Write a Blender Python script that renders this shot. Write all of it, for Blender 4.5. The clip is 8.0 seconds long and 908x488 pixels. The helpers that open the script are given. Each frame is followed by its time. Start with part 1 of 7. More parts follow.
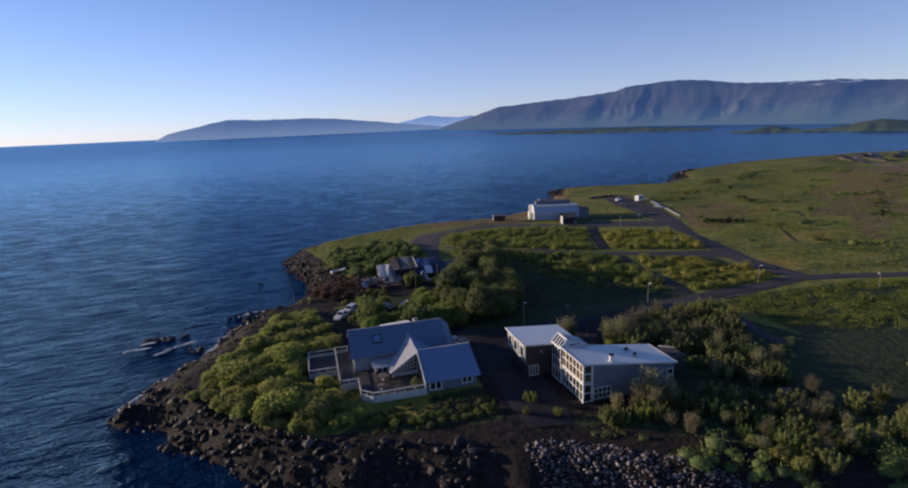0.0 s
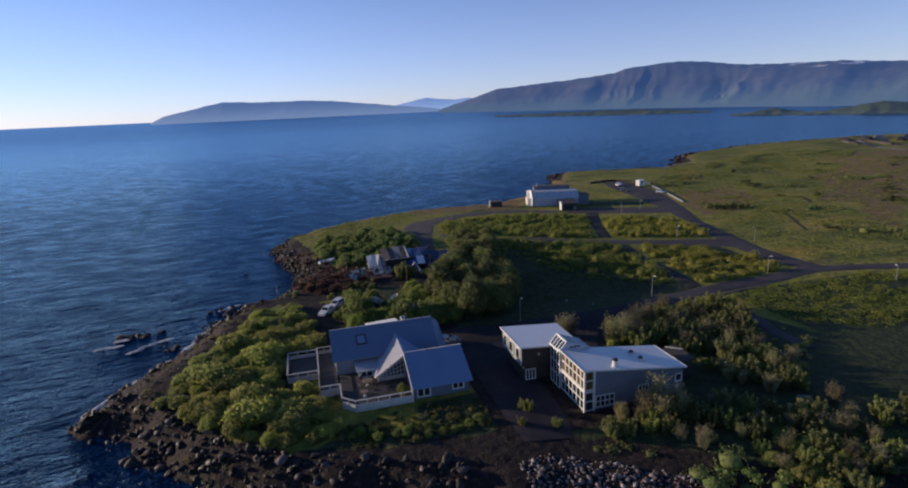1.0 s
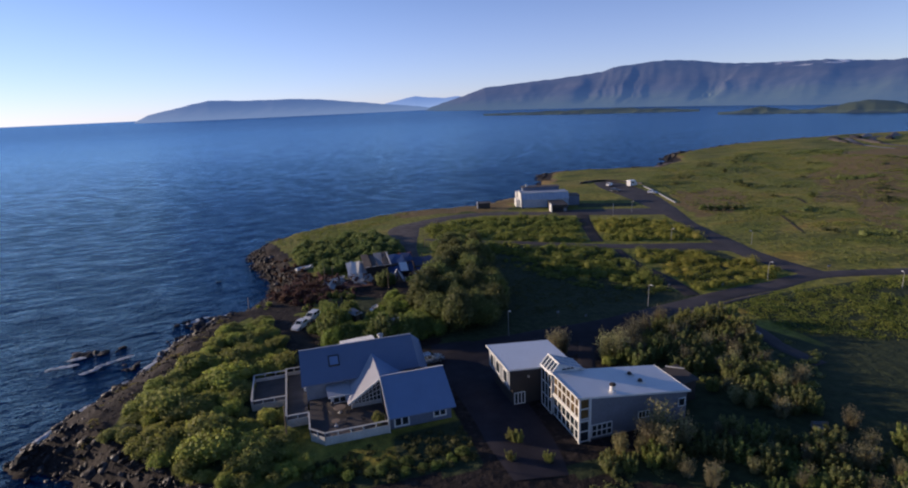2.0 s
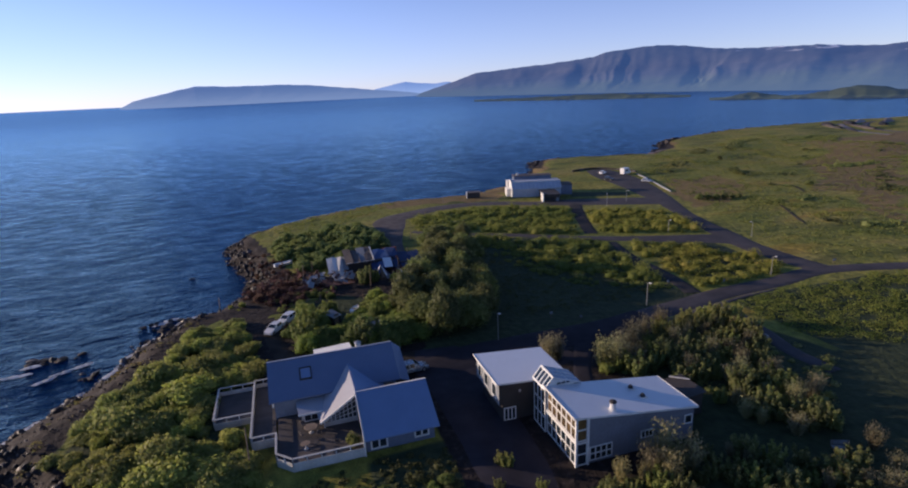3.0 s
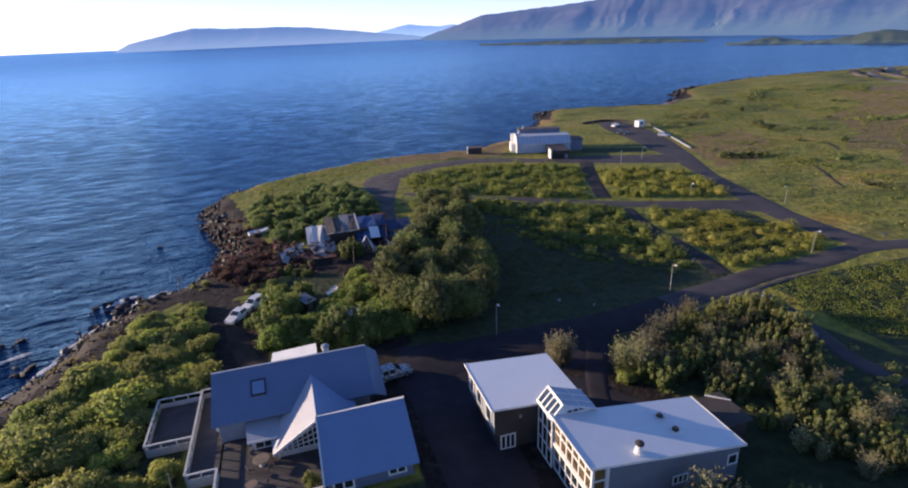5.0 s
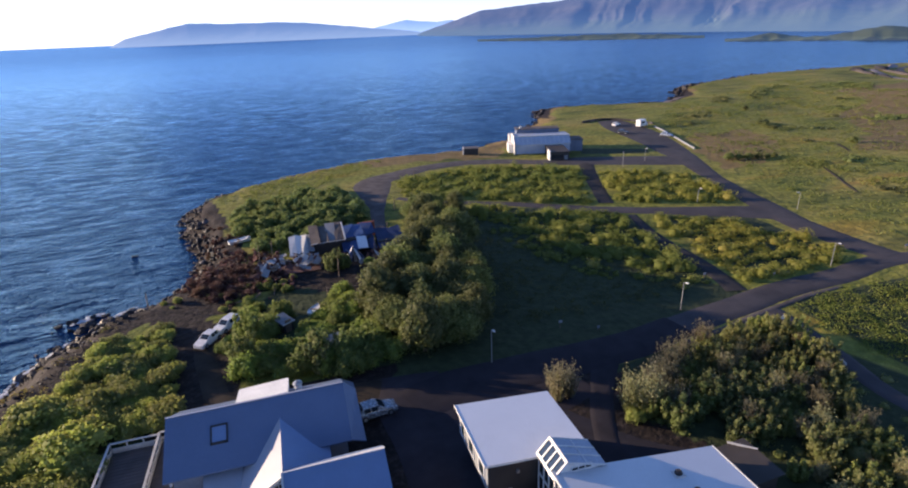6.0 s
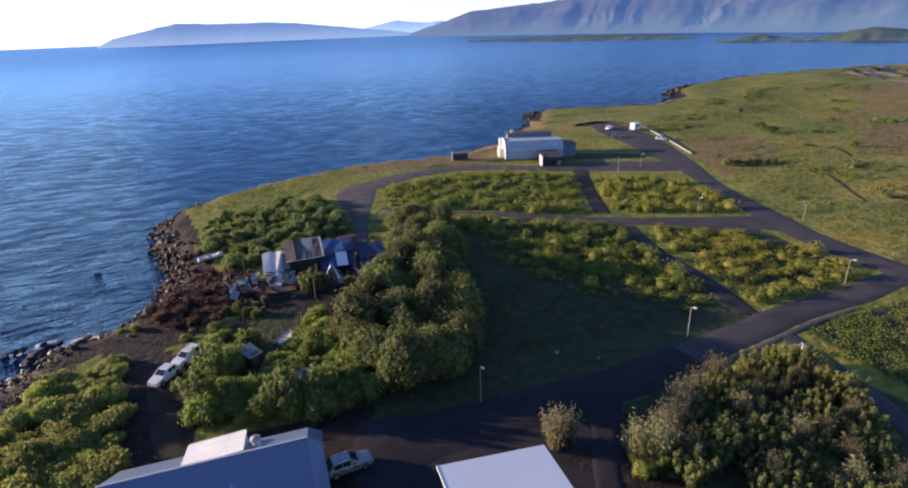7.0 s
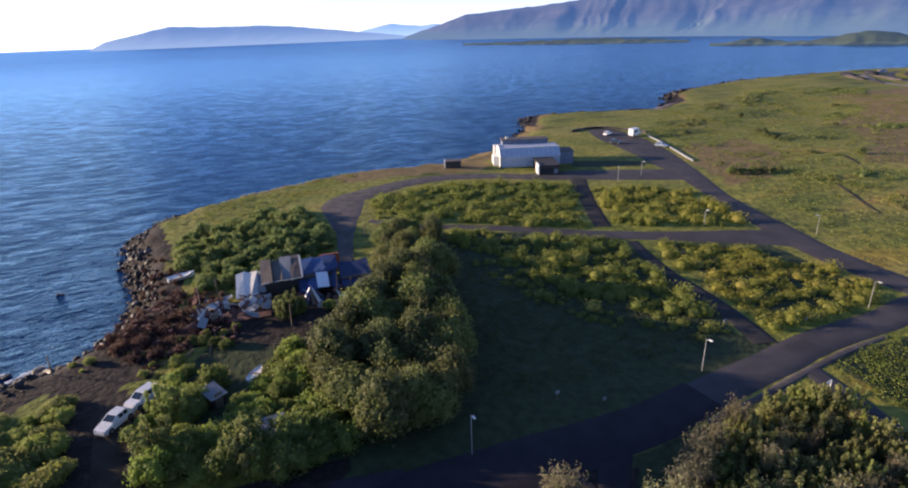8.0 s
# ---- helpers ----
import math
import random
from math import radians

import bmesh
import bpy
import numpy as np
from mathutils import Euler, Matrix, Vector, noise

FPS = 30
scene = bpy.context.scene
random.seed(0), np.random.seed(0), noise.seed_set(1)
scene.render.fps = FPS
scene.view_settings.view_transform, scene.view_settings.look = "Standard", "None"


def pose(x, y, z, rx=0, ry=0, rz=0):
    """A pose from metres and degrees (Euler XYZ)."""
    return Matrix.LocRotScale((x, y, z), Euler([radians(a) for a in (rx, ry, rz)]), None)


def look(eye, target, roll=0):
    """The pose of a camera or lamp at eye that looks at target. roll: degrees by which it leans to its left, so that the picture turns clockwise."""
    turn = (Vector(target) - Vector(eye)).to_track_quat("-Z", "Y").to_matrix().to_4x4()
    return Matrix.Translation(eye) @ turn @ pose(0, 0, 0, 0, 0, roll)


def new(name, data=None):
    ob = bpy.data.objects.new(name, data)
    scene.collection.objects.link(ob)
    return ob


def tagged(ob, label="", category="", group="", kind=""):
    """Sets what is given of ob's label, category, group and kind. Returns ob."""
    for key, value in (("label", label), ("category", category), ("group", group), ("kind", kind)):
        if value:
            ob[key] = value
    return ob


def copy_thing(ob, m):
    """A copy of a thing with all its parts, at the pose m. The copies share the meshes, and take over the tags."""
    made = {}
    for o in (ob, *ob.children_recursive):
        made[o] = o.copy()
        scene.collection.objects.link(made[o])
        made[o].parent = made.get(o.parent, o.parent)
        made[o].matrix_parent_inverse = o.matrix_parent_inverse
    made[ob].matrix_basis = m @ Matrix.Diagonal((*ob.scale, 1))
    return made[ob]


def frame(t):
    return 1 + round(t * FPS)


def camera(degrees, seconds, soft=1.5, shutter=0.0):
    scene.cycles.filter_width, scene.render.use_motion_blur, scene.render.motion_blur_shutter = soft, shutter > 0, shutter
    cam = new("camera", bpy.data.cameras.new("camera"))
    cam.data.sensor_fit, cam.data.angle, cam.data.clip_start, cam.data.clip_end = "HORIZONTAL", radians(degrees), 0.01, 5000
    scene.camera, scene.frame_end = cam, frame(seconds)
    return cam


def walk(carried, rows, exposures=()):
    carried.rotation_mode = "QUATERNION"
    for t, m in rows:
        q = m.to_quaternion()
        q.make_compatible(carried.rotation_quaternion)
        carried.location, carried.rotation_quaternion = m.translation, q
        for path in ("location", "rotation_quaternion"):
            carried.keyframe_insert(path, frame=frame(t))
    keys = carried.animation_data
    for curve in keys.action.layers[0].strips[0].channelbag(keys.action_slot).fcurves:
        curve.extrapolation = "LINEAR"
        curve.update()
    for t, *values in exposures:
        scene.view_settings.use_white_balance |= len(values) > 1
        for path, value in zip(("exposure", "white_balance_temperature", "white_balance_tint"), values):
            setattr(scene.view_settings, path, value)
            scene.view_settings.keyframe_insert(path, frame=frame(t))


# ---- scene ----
cam = camera(79.7, 8.0, soft=2.0)
METRES, EYE, TILT, LEAN, TURN = 57.88, 36.0, 0.0, 0.0, -14.6
ROWS = [
    (0.0, 0.0, 0.0, 0.0, -0.55, -12.25, 2.53),
    (0.5, 0.0105, 0.0601, -0.0011, -0.47, -13.16, 2.56),
    (1.0, 0.0209, 0.1212, -0.0021, -0.75, -14.02, 2.55),
    (1.5, 0.0309, 0.1829, -0.0026, -1.26, -14.21, 2.53),
    (2.0, 0.0414, 0.2444, -0.0039, -1.88, -14.22, 2.53),
    (3.5, 0.0723, 0.4266, -0.0087, -3.06, -17.0, 2.47),
    (4.0, 0.0825, 0.4877, -0.0102, -3.0, -18.53, 2.44),
    (5.5, 0.1125, 0.6725, -0.0123, -2.1, -21.44, 2.29),
    (6.0, 0.1219, 0.7342, -0.0116, -2.52, -21.42, 2.25),
    (6.5, 0.132, 0.7968, -0.0122, -3.03, -21.42, 2.22),
    (7.0, 0.1415, 0.86, -0.013, -3.43, -21.4, 2.17),
    (7.5, 0.1519, 0.923, -0.0146, -3.7, -21.38, 2.16),
    (8.0, 0.1626, 0.9865, -0.0164, -3.93, -21.11, 2.12),
]
EXPOSURES = [(0.0, -0.05, 5620, 25), (2.2, 0.09, 5600, 27), (4.0, 0.42, 5590, 32), (5.5, 0.90, 5750, 27), (8.0, 0.97, 5850, 27)]
walk(cam, [(t, pose(0, 0, EYE, TILT, LEAN, TURN) @ pose(METRES * x, METRES * y, METRES * z, 90 + pitch, roll, yaw)) for t, x, y, z, yaw, pitch, roll in ROWS], EXPOSURES)

# ---- daylight: a low evening sun over the bay ----
SUN_AZIMUTH, SUN_HEIGHT = -60.0, 10.5
SEA_LEVEL = -4.5
world = bpy.data.worlds.new("world")
scene.world = world
world.use_nodes = True
wn, wl = world.node_tree.nodes, world.node_tree.links
sky = wn.new("ShaderNodeTexSky")
sky.sky_type, sky.sun_disc = "NISHITA", False
sky.sun_elevation, sky.sun_rotation = radians(SUN_HEIGHT), radians(SUN_AZIMUTH)
sky.altitude, sky.air_density, sky.dust_density, sky.ozone_density = 0, 0.8, 0.05, 2.5
# below the horizon the sky repeats its horizon colour
coord, split, clampz, join = wn.new("ShaderNodeTexCoord"), wn.new("ShaderNodeSeparateXYZ"), wn.new("ShaderNodeMath"), wn.new("ShaderNodeCombineXYZ")
clampz.operation, clampz.inputs[1].default_value = "MAXIMUM", 0.004
wl.new(coord.outputs["Generated"], split.inputs[0])
wl.new(split.outputs[2], clampz.inputs[0])
wl.new(split.outputs[0], join.inputs[0])
wl.new(split.outputs[1], join.inputs[1])
wl.new(clampz.outputs[0], join.inputs[2])
wl.new(join.outputs[0], sky.inputs[0])
# bright evening haze low over the whole horizon, thinning with height
square, spread, fall = wn.new("ShaderNodeMath"), wn.new("ShaderNodeMath"), wn.new("ShaderNodeMath")
square.operation, spread.operation, fall.operation = "MULTIPLY", "MULTIPLY", "EXPONENT"
wl.new(clampz.outputs[0], square.inputs[0])
wl.new(clampz.outputs[0], square.inputs[1])
wl.new(square.outputs[0], spread.inputs[0])
spread.inputs[1].default_value = -6.0
wl.new(spread.outputs[0], fall.inputs[0])
haze = wn.new("ShaderNodeMixRGB")
haze.blend_type = "ADD"
haze.inputs[2].default_value = (0.75, 1.25, 2.3, 1)
toward, lean = wn.new("ShaderNodeVectorMath"), wn.new("ShaderNodeMath")
toward.operation, lean.operation = "DOT_PRODUCT", "MULTIPLY_ADD"
toward.inputs[1].default_value = (math.sin(radians(SUN_AZIMUTH)), math.cos(radians(SUN_AZIMUTH)), 0.0)
lean.inputs[1].default_value, lean.inputs[2].default_value = 0.50, 0.72
wl.new(coord.outputs["Generated"], toward.inputs[0])
wl.new(toward.outputs["Value"], lean.inputs[0])
air = wn.new("ShaderNodeMath")
air.operation = "MULTIPLY"
wl.new(fall.outputs[0], air.inputs[0])
wl.new(lean.outputs[0], air.inputs[1])
wl.new(air.outputs[0], haze.inputs[0])
wl.new(sky.outputs[0], haze.inputs[1])
wn["Background"].inputs[1].default_value = 0.10
low, glow = wn.new("ShaderNodeMath"), wn.new("ShaderNodeMixRGB")
low.operation, low.inputs[1].default_value = "POWER", 5.0
wl.new(fall.outputs[0], low.inputs[0])
glow.blend_type = "ADD"
glow.inputs[2].default_value = (1.35, 0.85, 0.6, 1)
wl.new(low.outputs[0], glow.inputs[0])
wl.new(haze.outputs[0], glow.inputs[1])
wl.new(glow.outputs[0], wn["Background"].inputs[0])
sun = new("sun", bpy.data.lights.new("sun", "SUN"))
sun.data.energy, sun.data.angle, sun.data.color = 5.3, radians(0.6), (1.0, 0.775, 0.44)
sa, sh = radians(SUN_AZIMUTH), radians(SUN_HEIGHT)
sun.matrix_world = look((0, 0, 0), (-math.sin(sa) * math.cos(sh), -math.cos(sa) * math.cos(sh), -math.sin(sh)))


# ---- materials ----
class Nodes:
    """A small shader builder."""

    def __init__(self, name):
        self.mat = bpy.data.materials.new(name)
        self.mat.use_nodes = True
        self.nodes, self.links = self.mat.node_tree.nodes, self.mat.node_tree.links
        self.bsdf = self.nodes["Principled BSDF"]
        self.coord = self.nodes.new("ShaderNodeNewGeometry")

    def add(self, kind, **props):
        n = self.nodes.new(kind)
        for k, v in props.items():
            if k == "blend":
                n.blend_type = v
            elif k == "op":
                n.operation = v
            elif k == "data":
                n.data_type = v
        return n

    def noise(self, scale, detail=4, rough=0.55, vec=None, stretch=None):
        n = self.nodes.new("ShaderNodeTexNoise")
        n.inputs["Scale"].default_value, n.inputs["Detail"].default_value, n.inputs["Roughness"].default_value = scale, detail, rough
        src = vec or self.coord.outputs["Position"]
        if stretch:
            m = self.nodes.new("ShaderNodeMapping")
            m.inputs["Rotation"].default_value = (0, 0, radians(stretch[3]))
            m.inputs["Scale"].default_value = stretch[:3]
            self.links.new(src, m.inputs[0])
            src = m.outputs[0]
        self.links.new(src, n.inputs["Vector"])
        return n.outputs["Fac"]

    def ramp(self, fac, stops):
        r = self.nodes.new("ShaderNodeValToRGB")
        while len(r.color_ramp.elements) < len(stops):
            r.color_ramp.elements.new(0.5)
        for e, (p, c) in zip(r.color_ramp.elements, stops):
            e.position = p
            e.color = (*c, 1) if len(c) == 3 else c
        self.links.new(fac, r.inputs[0])
        return r.outputs[0]

    def mix(self, a, b, fac, blend="MIX"):
        m = self.nodes.new("ShaderNodeMixRGB")
        m.blend_type = blend
        for k, v in ((1, a), (2, b), (0, fac)):
            sock = m.inputs[k]
            if isinstance(v, (int, float)):
                sock.default_value = v if k == 0 else (v, v, v, 1)
            elif isinstance(v, tuple):
                sock.default_value = (*v, 1)
            else:
                self.links.new(v, sock)
        return m.outputs[0]

    def math(self, op, a, b=0.0):
        m = self.nodes.new("ShaderNodeMath")
        m.operation = op
        for sock, v in ((m.inputs[0], a), (m.inputs[1], b)):
            if isinstance(v, (int, float)):
                sock.default_value = v
            else:
                self.links.new(v, sock)
        return m.outputs[0]

    def span(self, fac, lo, hi, to_lo=0.0, to_hi=1.0):
        m = self.nodes.new("ShaderNodeMapRange")
        for i, v in enumerate((lo, hi, to_lo, to_hi)):
            m.inputs[1 + i].default_value = v
        self.links.new(fac, m.inputs[0])
        return m.outputs[0]

    def attribute(self, name):
        a = self.nodes.new("ShaderNodeAttribute")
        a.attribute_name = name
        return a

    def bump(self, height, strength, distance):
        b = self.nodes.new("ShaderNodeBump")
        b.inputs["Strength"].default_value, b.inputs["Distance"].default_value = strength, distance
        self.links.new(height, b.inputs["Height"])
        if self.bsdf.inputs["Normal"].is_linked:
            self.links.new(self.bsdf.inputs["Normal"].links[0].from_socket, b.inputs["Normal"])
        self.links.new(b.outputs[0], self.bsdf.inputs["Normal"])

    def out(self, colour=None, rough=0.6, metal=0.0, spec=0.5):
        if isinstance(colour, tuple):
            self.bsdf.inputs["Base Color"].default_value = (*colour, 1)
        elif colour is not None:
            self.links.new(colour, self.bsdf.inputs["Base Color"])
        if isinstance(rough, (int, float)):
            self.bsdf.inputs["Roughness"].default_value = rough
        else:
            self.links.new(rough, self.bsdf.inputs["Roughness"])
        self.bsdf.inputs["Metallic"].default_value = metal
        self.bsdf.inputs["Specular IOR Level"].default_value = spec
        return self.mat


def worn(name, colour, rough=0.6, vary=0.25, grain=6.0, metal=0.0, bump=0.15, spec=0.5):
    """A painted, stone or wood surface: broad stains, fine grain, slight relief."""
    n = Nodes(name)
    dark, light = tuple(c * (1 - vary) for c in colour), tuple(min(1, c * (1 + vary * 0.6)) for c in colour)
    broad = n.ramp(n.noise(0.5, 3), [(0.3, dark), (0.7, light)])
    fine = n.ramp(n.noise(grain, 5), [(0.25, (0.78, 0.78, 0.78)), (0.75, (1.1, 1.1, 1.1))])
    info = n.nodes.new("ShaderNodeObjectInfo")
    c = n.mix(broad, fine, 1.0, "MULTIPLY")
    c = n.mix(c, n.ramp(info.outputs["Random"], [(0, (0.88, 0.88, 0.88)), (1, (1.08, 1.08, 1.08))]), 1.0, "MULTIPLY")
    n.bump(n.noise(grain * 2, 4), bump, 0.02)
    return n.out(c, n.span(n.noise(grain, 3), 0.3, 0.7, max(0.02, rough - 0.1), min(1, rough + 0.1)), metal, spec)


def foliage(name, stops, random_spread=0.45):
    """Leaves: colour drawn leaf by leaf, plant by plant, with patches across the land."""
    n = Nodes(name)
    leaf = n.ramp(n.coord.outputs["Random Per Island"], [(i / (len(stops) - 1), c) for i, c in enumerate(stops)])
    info = n.nodes.new("ShaderNodeObjectInfo")
    lo, hi = 1 - random_spread, 1 + random_spread
    c = n.mix(leaf, n.ramp(info.outputs["Random"], [(0, (lo, lo, lo)), (0.5, (1, 1, 1)), (1, (hi * 0.93, hi, hi * 0.75))]), 1.0, "MULTIPLY")
    c = n.mix(c, n.ramp(n.noise(0.05, 4), [(0.35, (0.85, 0.92, 0.88)), (0.65, (1.15, 1.08, 0.9))]), 1.0, "MULTIPLY")
    n.out(c, 0.65, 0.0, 0.25)
    n.bsdf.inputs["Subsurface Weight"].default_value = 0.0
    trans = n.nodes.new("ShaderNodeBsdfTranslucent")
    blend = n.nodes.new("ShaderNodeMixShader")
    blend.inputs[0].default_value = 0.5
    n.links.new(c, trans.inputs[0])
    n.links.new(n.bsdf.outputs[0], blend.inputs[1])
    n.links.new(trans.outputs[0], blend.inputs[2])
    n.links.new(blend.outputs[0], n.nodes["Material Output"].inputs[0])
    return n.mat


def make_ground():
    n = Nodes("ground_cover")
    grass = n.ramp(n.noise(0.05, 5, 0.6), [(0.3, (0.17, 0.20, 0.038)), (0.5, (0.245, 0.248, 0.055)), (0.7, (0.31, 0.27, 0.085))])
    grass = n.mix(grass, n.ramp(n.noise(0.7, 5), [(0.3, (0.5, 0.55, 0.5)), (0.7, (1.3, 1.25, 1.1))]), 1.0, "MULTIPLY")
    grass = n.mix(grass, n.ramp(n.noise(6.0, 3), [(0.3, (0.65, 0.65, 0.65)), (0.7, (1.2, 1.2, 1.2))]), 1.0, "MULTIPLY")
    grass = n.mix(grass, n.ramp(n.noise(0.07, 5, 0.6, stretch=(0.4, 1.2, 1.0, -30)), [(0.34, (0.40, 0.46, 0.40)), (0.47, (0.88, 0.90, 0.84)), (0.56, (1.0, 0.97, 0.9)), (0.68, (1.12, 0.88, 0.74))]), 1.0, "MULTIPLY")
    cover = n.attribute("cover")
    masks = n.nodes.new("ShaderNodeSeparateColor")
    n.links.new(cover.outputs["Color"], masks.inputs[0])
    heath = n.ramp(n.noise(0.25, 5), [(0.3, (0.15, 0.108, 0.042)), (0.7, (0.245, 0.175, 0.072))])
    edge = n.noise(0.35, 4)
    c = n.mix(grass, heath, n.span(n.math("ADD", masks.outputs[1], n.math("MULTIPLY", edge, 0.5)), 0.6, 0.85))
    # dark turf colour, which also paints shade onto the ground
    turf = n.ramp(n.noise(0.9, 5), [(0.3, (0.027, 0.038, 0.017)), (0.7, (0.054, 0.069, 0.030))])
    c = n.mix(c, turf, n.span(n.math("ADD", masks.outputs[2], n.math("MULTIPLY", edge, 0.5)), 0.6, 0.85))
    soil = n.ramp(n.noise(1.3, 6, 0.65), [(0.3, (0.012, 0.010, 0.010)), (0.55, (0.026, 0.020, 0.018)), (0.75, (0.076, 0.059, 0.053))])
    c = n.mix(c, soil, n.span(n.math("ADD", masks.outputs[0], n.math("MULTIPLY", edge, 0.5)), 0.6, 0.8))
    n.bump(n.noise(0.8, 5), 0.7, 0.5)
    n.bump(n.noise(5.0, 4), 0.5, 0.08)
    return n.out(c, 0.9, 0, 0.2)


def make_sea():
    n = Nodes("sea_water")
    c = n.ramp(n.noise(0.012, 3), [(0.3, (0.001, 0.014, 0.055)), (0.7, (0.002, 0.022, 0.080))])
    size = n.nodes.new("ShaderNodeVectorMath")
    size.operation = "LENGTH"
    n.links.new(n.coord.outputs["Position"], size.inputs[0])
    far = size.outputs["Value"]
    calm = n.math("POWER", n.span(far, 50, 420, 1.0, 0.26), 1.6)
    swell = n.noise(0.13, 3, 0.5, stretch=(0.45, 1.0, 1.0, -24))
    chop = n.noise(0.5, 4, 0.6, stretch=(0.5, 1.0, 1.0, -15))
    fine = n.noise(1.6, 3, 0.6, stretch=(0.6, 1.0, 1.0, -30))
    gust = n.ramp(n.noise(0.010, 4, 0.6, stretch=(0.35, 1.0, 1.0, -14)), [(0.3, (0.7, 0.7, 0.7)), (0.7, (1, 1, 1))])
    n.bump(n.math("MULTIPLY", swell, calm), 1.0, 3.0)
    n.bump(n.math("MULTIPLY", n.mix(chop, gust, 1.0, "MULTIPLY"), calm), 1.0, 2.7)
    n.bump(n.math("MULTIPLY", fine, n.span(far, 150, 700, 1.0, 0.0)), 0.9, 0.35)
    rough = n.span(far, 150, 1500, 0.10, 0.22)
    n.out(c, 0.6, 0, 0.0)
    gloss = n.nodes.new("ShaderNodeBsdfAnisotropic")
    gloss.inputs["Color"].default_value = (0.50, 0.76, 1.0, 1)
    n.links.new(rough, gloss.inputs["Roughness"])
    rim = n.nodes.new("ShaderNodeFresnel")
    rim.inputs["IOR"].default_value = 1.33
    blend = n.nodes.new("ShaderNodeMixShader")
    normal = n.bsdf.inputs["Normal"].links[0].from_socket
    n.links.new(normal, gloss.inputs["Normal"])
    n.links.new(normal, rim.inputs["Normal"])
    # wave glints and dark troughs are painted as streaks in the reflection
    streak = n.span(n.noise(0.30, 5, 0.62, stretch=(0.45, 1.0, 1.0, -20)), 0.38, 0.62, 0.54, 1.14)
    streak = n.mix(streak, 0.82, n.span(far, 260, 900, 0.0, 0.7))
    # reflection is also cut near and far, to grade brightness by distance
    streak = n.math("MULTIPLY", n.math("MULTIPLY", streak, n.span(far, 400, 2200, 1.0, 0.74)), n.span(far, 45, 185, 0.48, 0.98))
    n.links.new(n.math("MULTIPLY", rim.outputs[0], streak), blend.inputs[0])
    n.links.new(n.bsdf.outputs[0], blend.inputs[1])
    n.links.new(gloss.outputs[0], blend.inputs[2])
    n.links.new(blend.outputs[0], n.nodes["Material Output"].inputs[0])
    return n.mat


def make_asphalt():
    n = Nodes("asphalt")
    c = n.ramp(n.noise(0.25, 5), [(0.3, (0.036, 0.032, 0.037)), (0.7, (0.069, 0.061, 0.065))])
    c = n.mix(c, n.ramp(n.noise(25, 3), [(0.3, (0.75, 0.75, 0.75)), (0.7, (1.25, 1.25, 1.25))]), 1.0, "MULTIPLY")
    n.bump(n.noise(30, 3), 0.3, 0.01)
    return n.out(c, 0.85, 0, 0.35)


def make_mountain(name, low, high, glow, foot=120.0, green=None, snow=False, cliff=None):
    """Far land; the haze of the air before it is painted as emission."""
    n = Nodes(name)
    split = n.nodes.new("ShaderNodeSeparateXYZ")
    n.links.new(n.coord.outputs["Position"], split.inputs[0])
    c = n.ramp(n.noise(0.004, 6, 0.6), [(0.3, low), (0.7, high)])
    if green:
        c = n.mix(green, c, n.span(n.math("ADD", split.outputs[2], n.math("MULTIPLY", n.noise(0.006, 4), 70.0)), 60.0, 105.0))
    if cliff:
        steep = n.nodes.new("ShaderNodeSeparateXYZ")
        n.links.new(n.coord.outputs["Normal"], steep.inputs[0])
        c = n.mix(cliff, c, n.span(steep.outputs[2], 0.72, 0.9))
    if snow:
        patch = n.math("MULTIPLY", n.span(n.noise(0.011, 5, 0.6, stretch=(0.5, 0.5, 3.0, 0)), 0.56, 0.62), n.span(n.math("SUBTRACT", split.outputs[2], n.math("MULTIPLY", split.outputs[1], 0.07)), 2, 14))
        c = n.mix(c, (0.55, 0.56, 0.58), n.math("MULTIPLY", patch, n.span(split.outputs[1], 2350, 2150)))
    n.bump(n.noise(0.012, 5, 0.5), 0.25, 25)
    n.out(c, 0.95, 0, 0.05)
    # bluish haze glow, stronger near the foot, given to the rock itself
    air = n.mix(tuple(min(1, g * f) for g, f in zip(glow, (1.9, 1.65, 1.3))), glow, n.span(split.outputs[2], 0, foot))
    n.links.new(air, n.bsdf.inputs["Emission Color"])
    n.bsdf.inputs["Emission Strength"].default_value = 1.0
    return n.mat


def make_glass():
    n = Nodes("window_glass")
    n.bump(n.noise(1.2, 2), 0.05, 0.02)
    return n.out((0.02, 0.028, 0.036), 0.06, 0, 0.8)


GROUND, SEA, ASPHALT, GLASS = make_ground(), make_sea(), make_asphalt(), make_glass()
# amber colour paints the warm evening light in these panes
AMBER = worn("evening_lit_glass", (0.115, 0.080, 0.040), 0.12, 0.75, 1.4, bump=0.0)
# darker copy of the asphalt, with house and tree shade in its colour
SHADED_ASPHALT = worn("shaded_asphalt", (0.038, 0.034, 0.042), 0.9, 0.25, 9.0, bump=0.3, spec=0.2)
# path grey, darkened for the shade of the tall meadow plants
SHADED_PATH = worn("shaded_grey_path", (0.044, 0.041, 0.043), 0.9, 0.3, 9.0, bump=0.3, spec=0.2)
GRAVEL = worn("gravel", (0.105, 0.092, 0.09), 0.95, 0.35, 9.0, bump=0.6, spec=0.2)
TRACK = worn("worn_track", (0.05, 0.04, 0.031), 0.95, 0.4, 5.0, bump=0.5, spec=0.2)


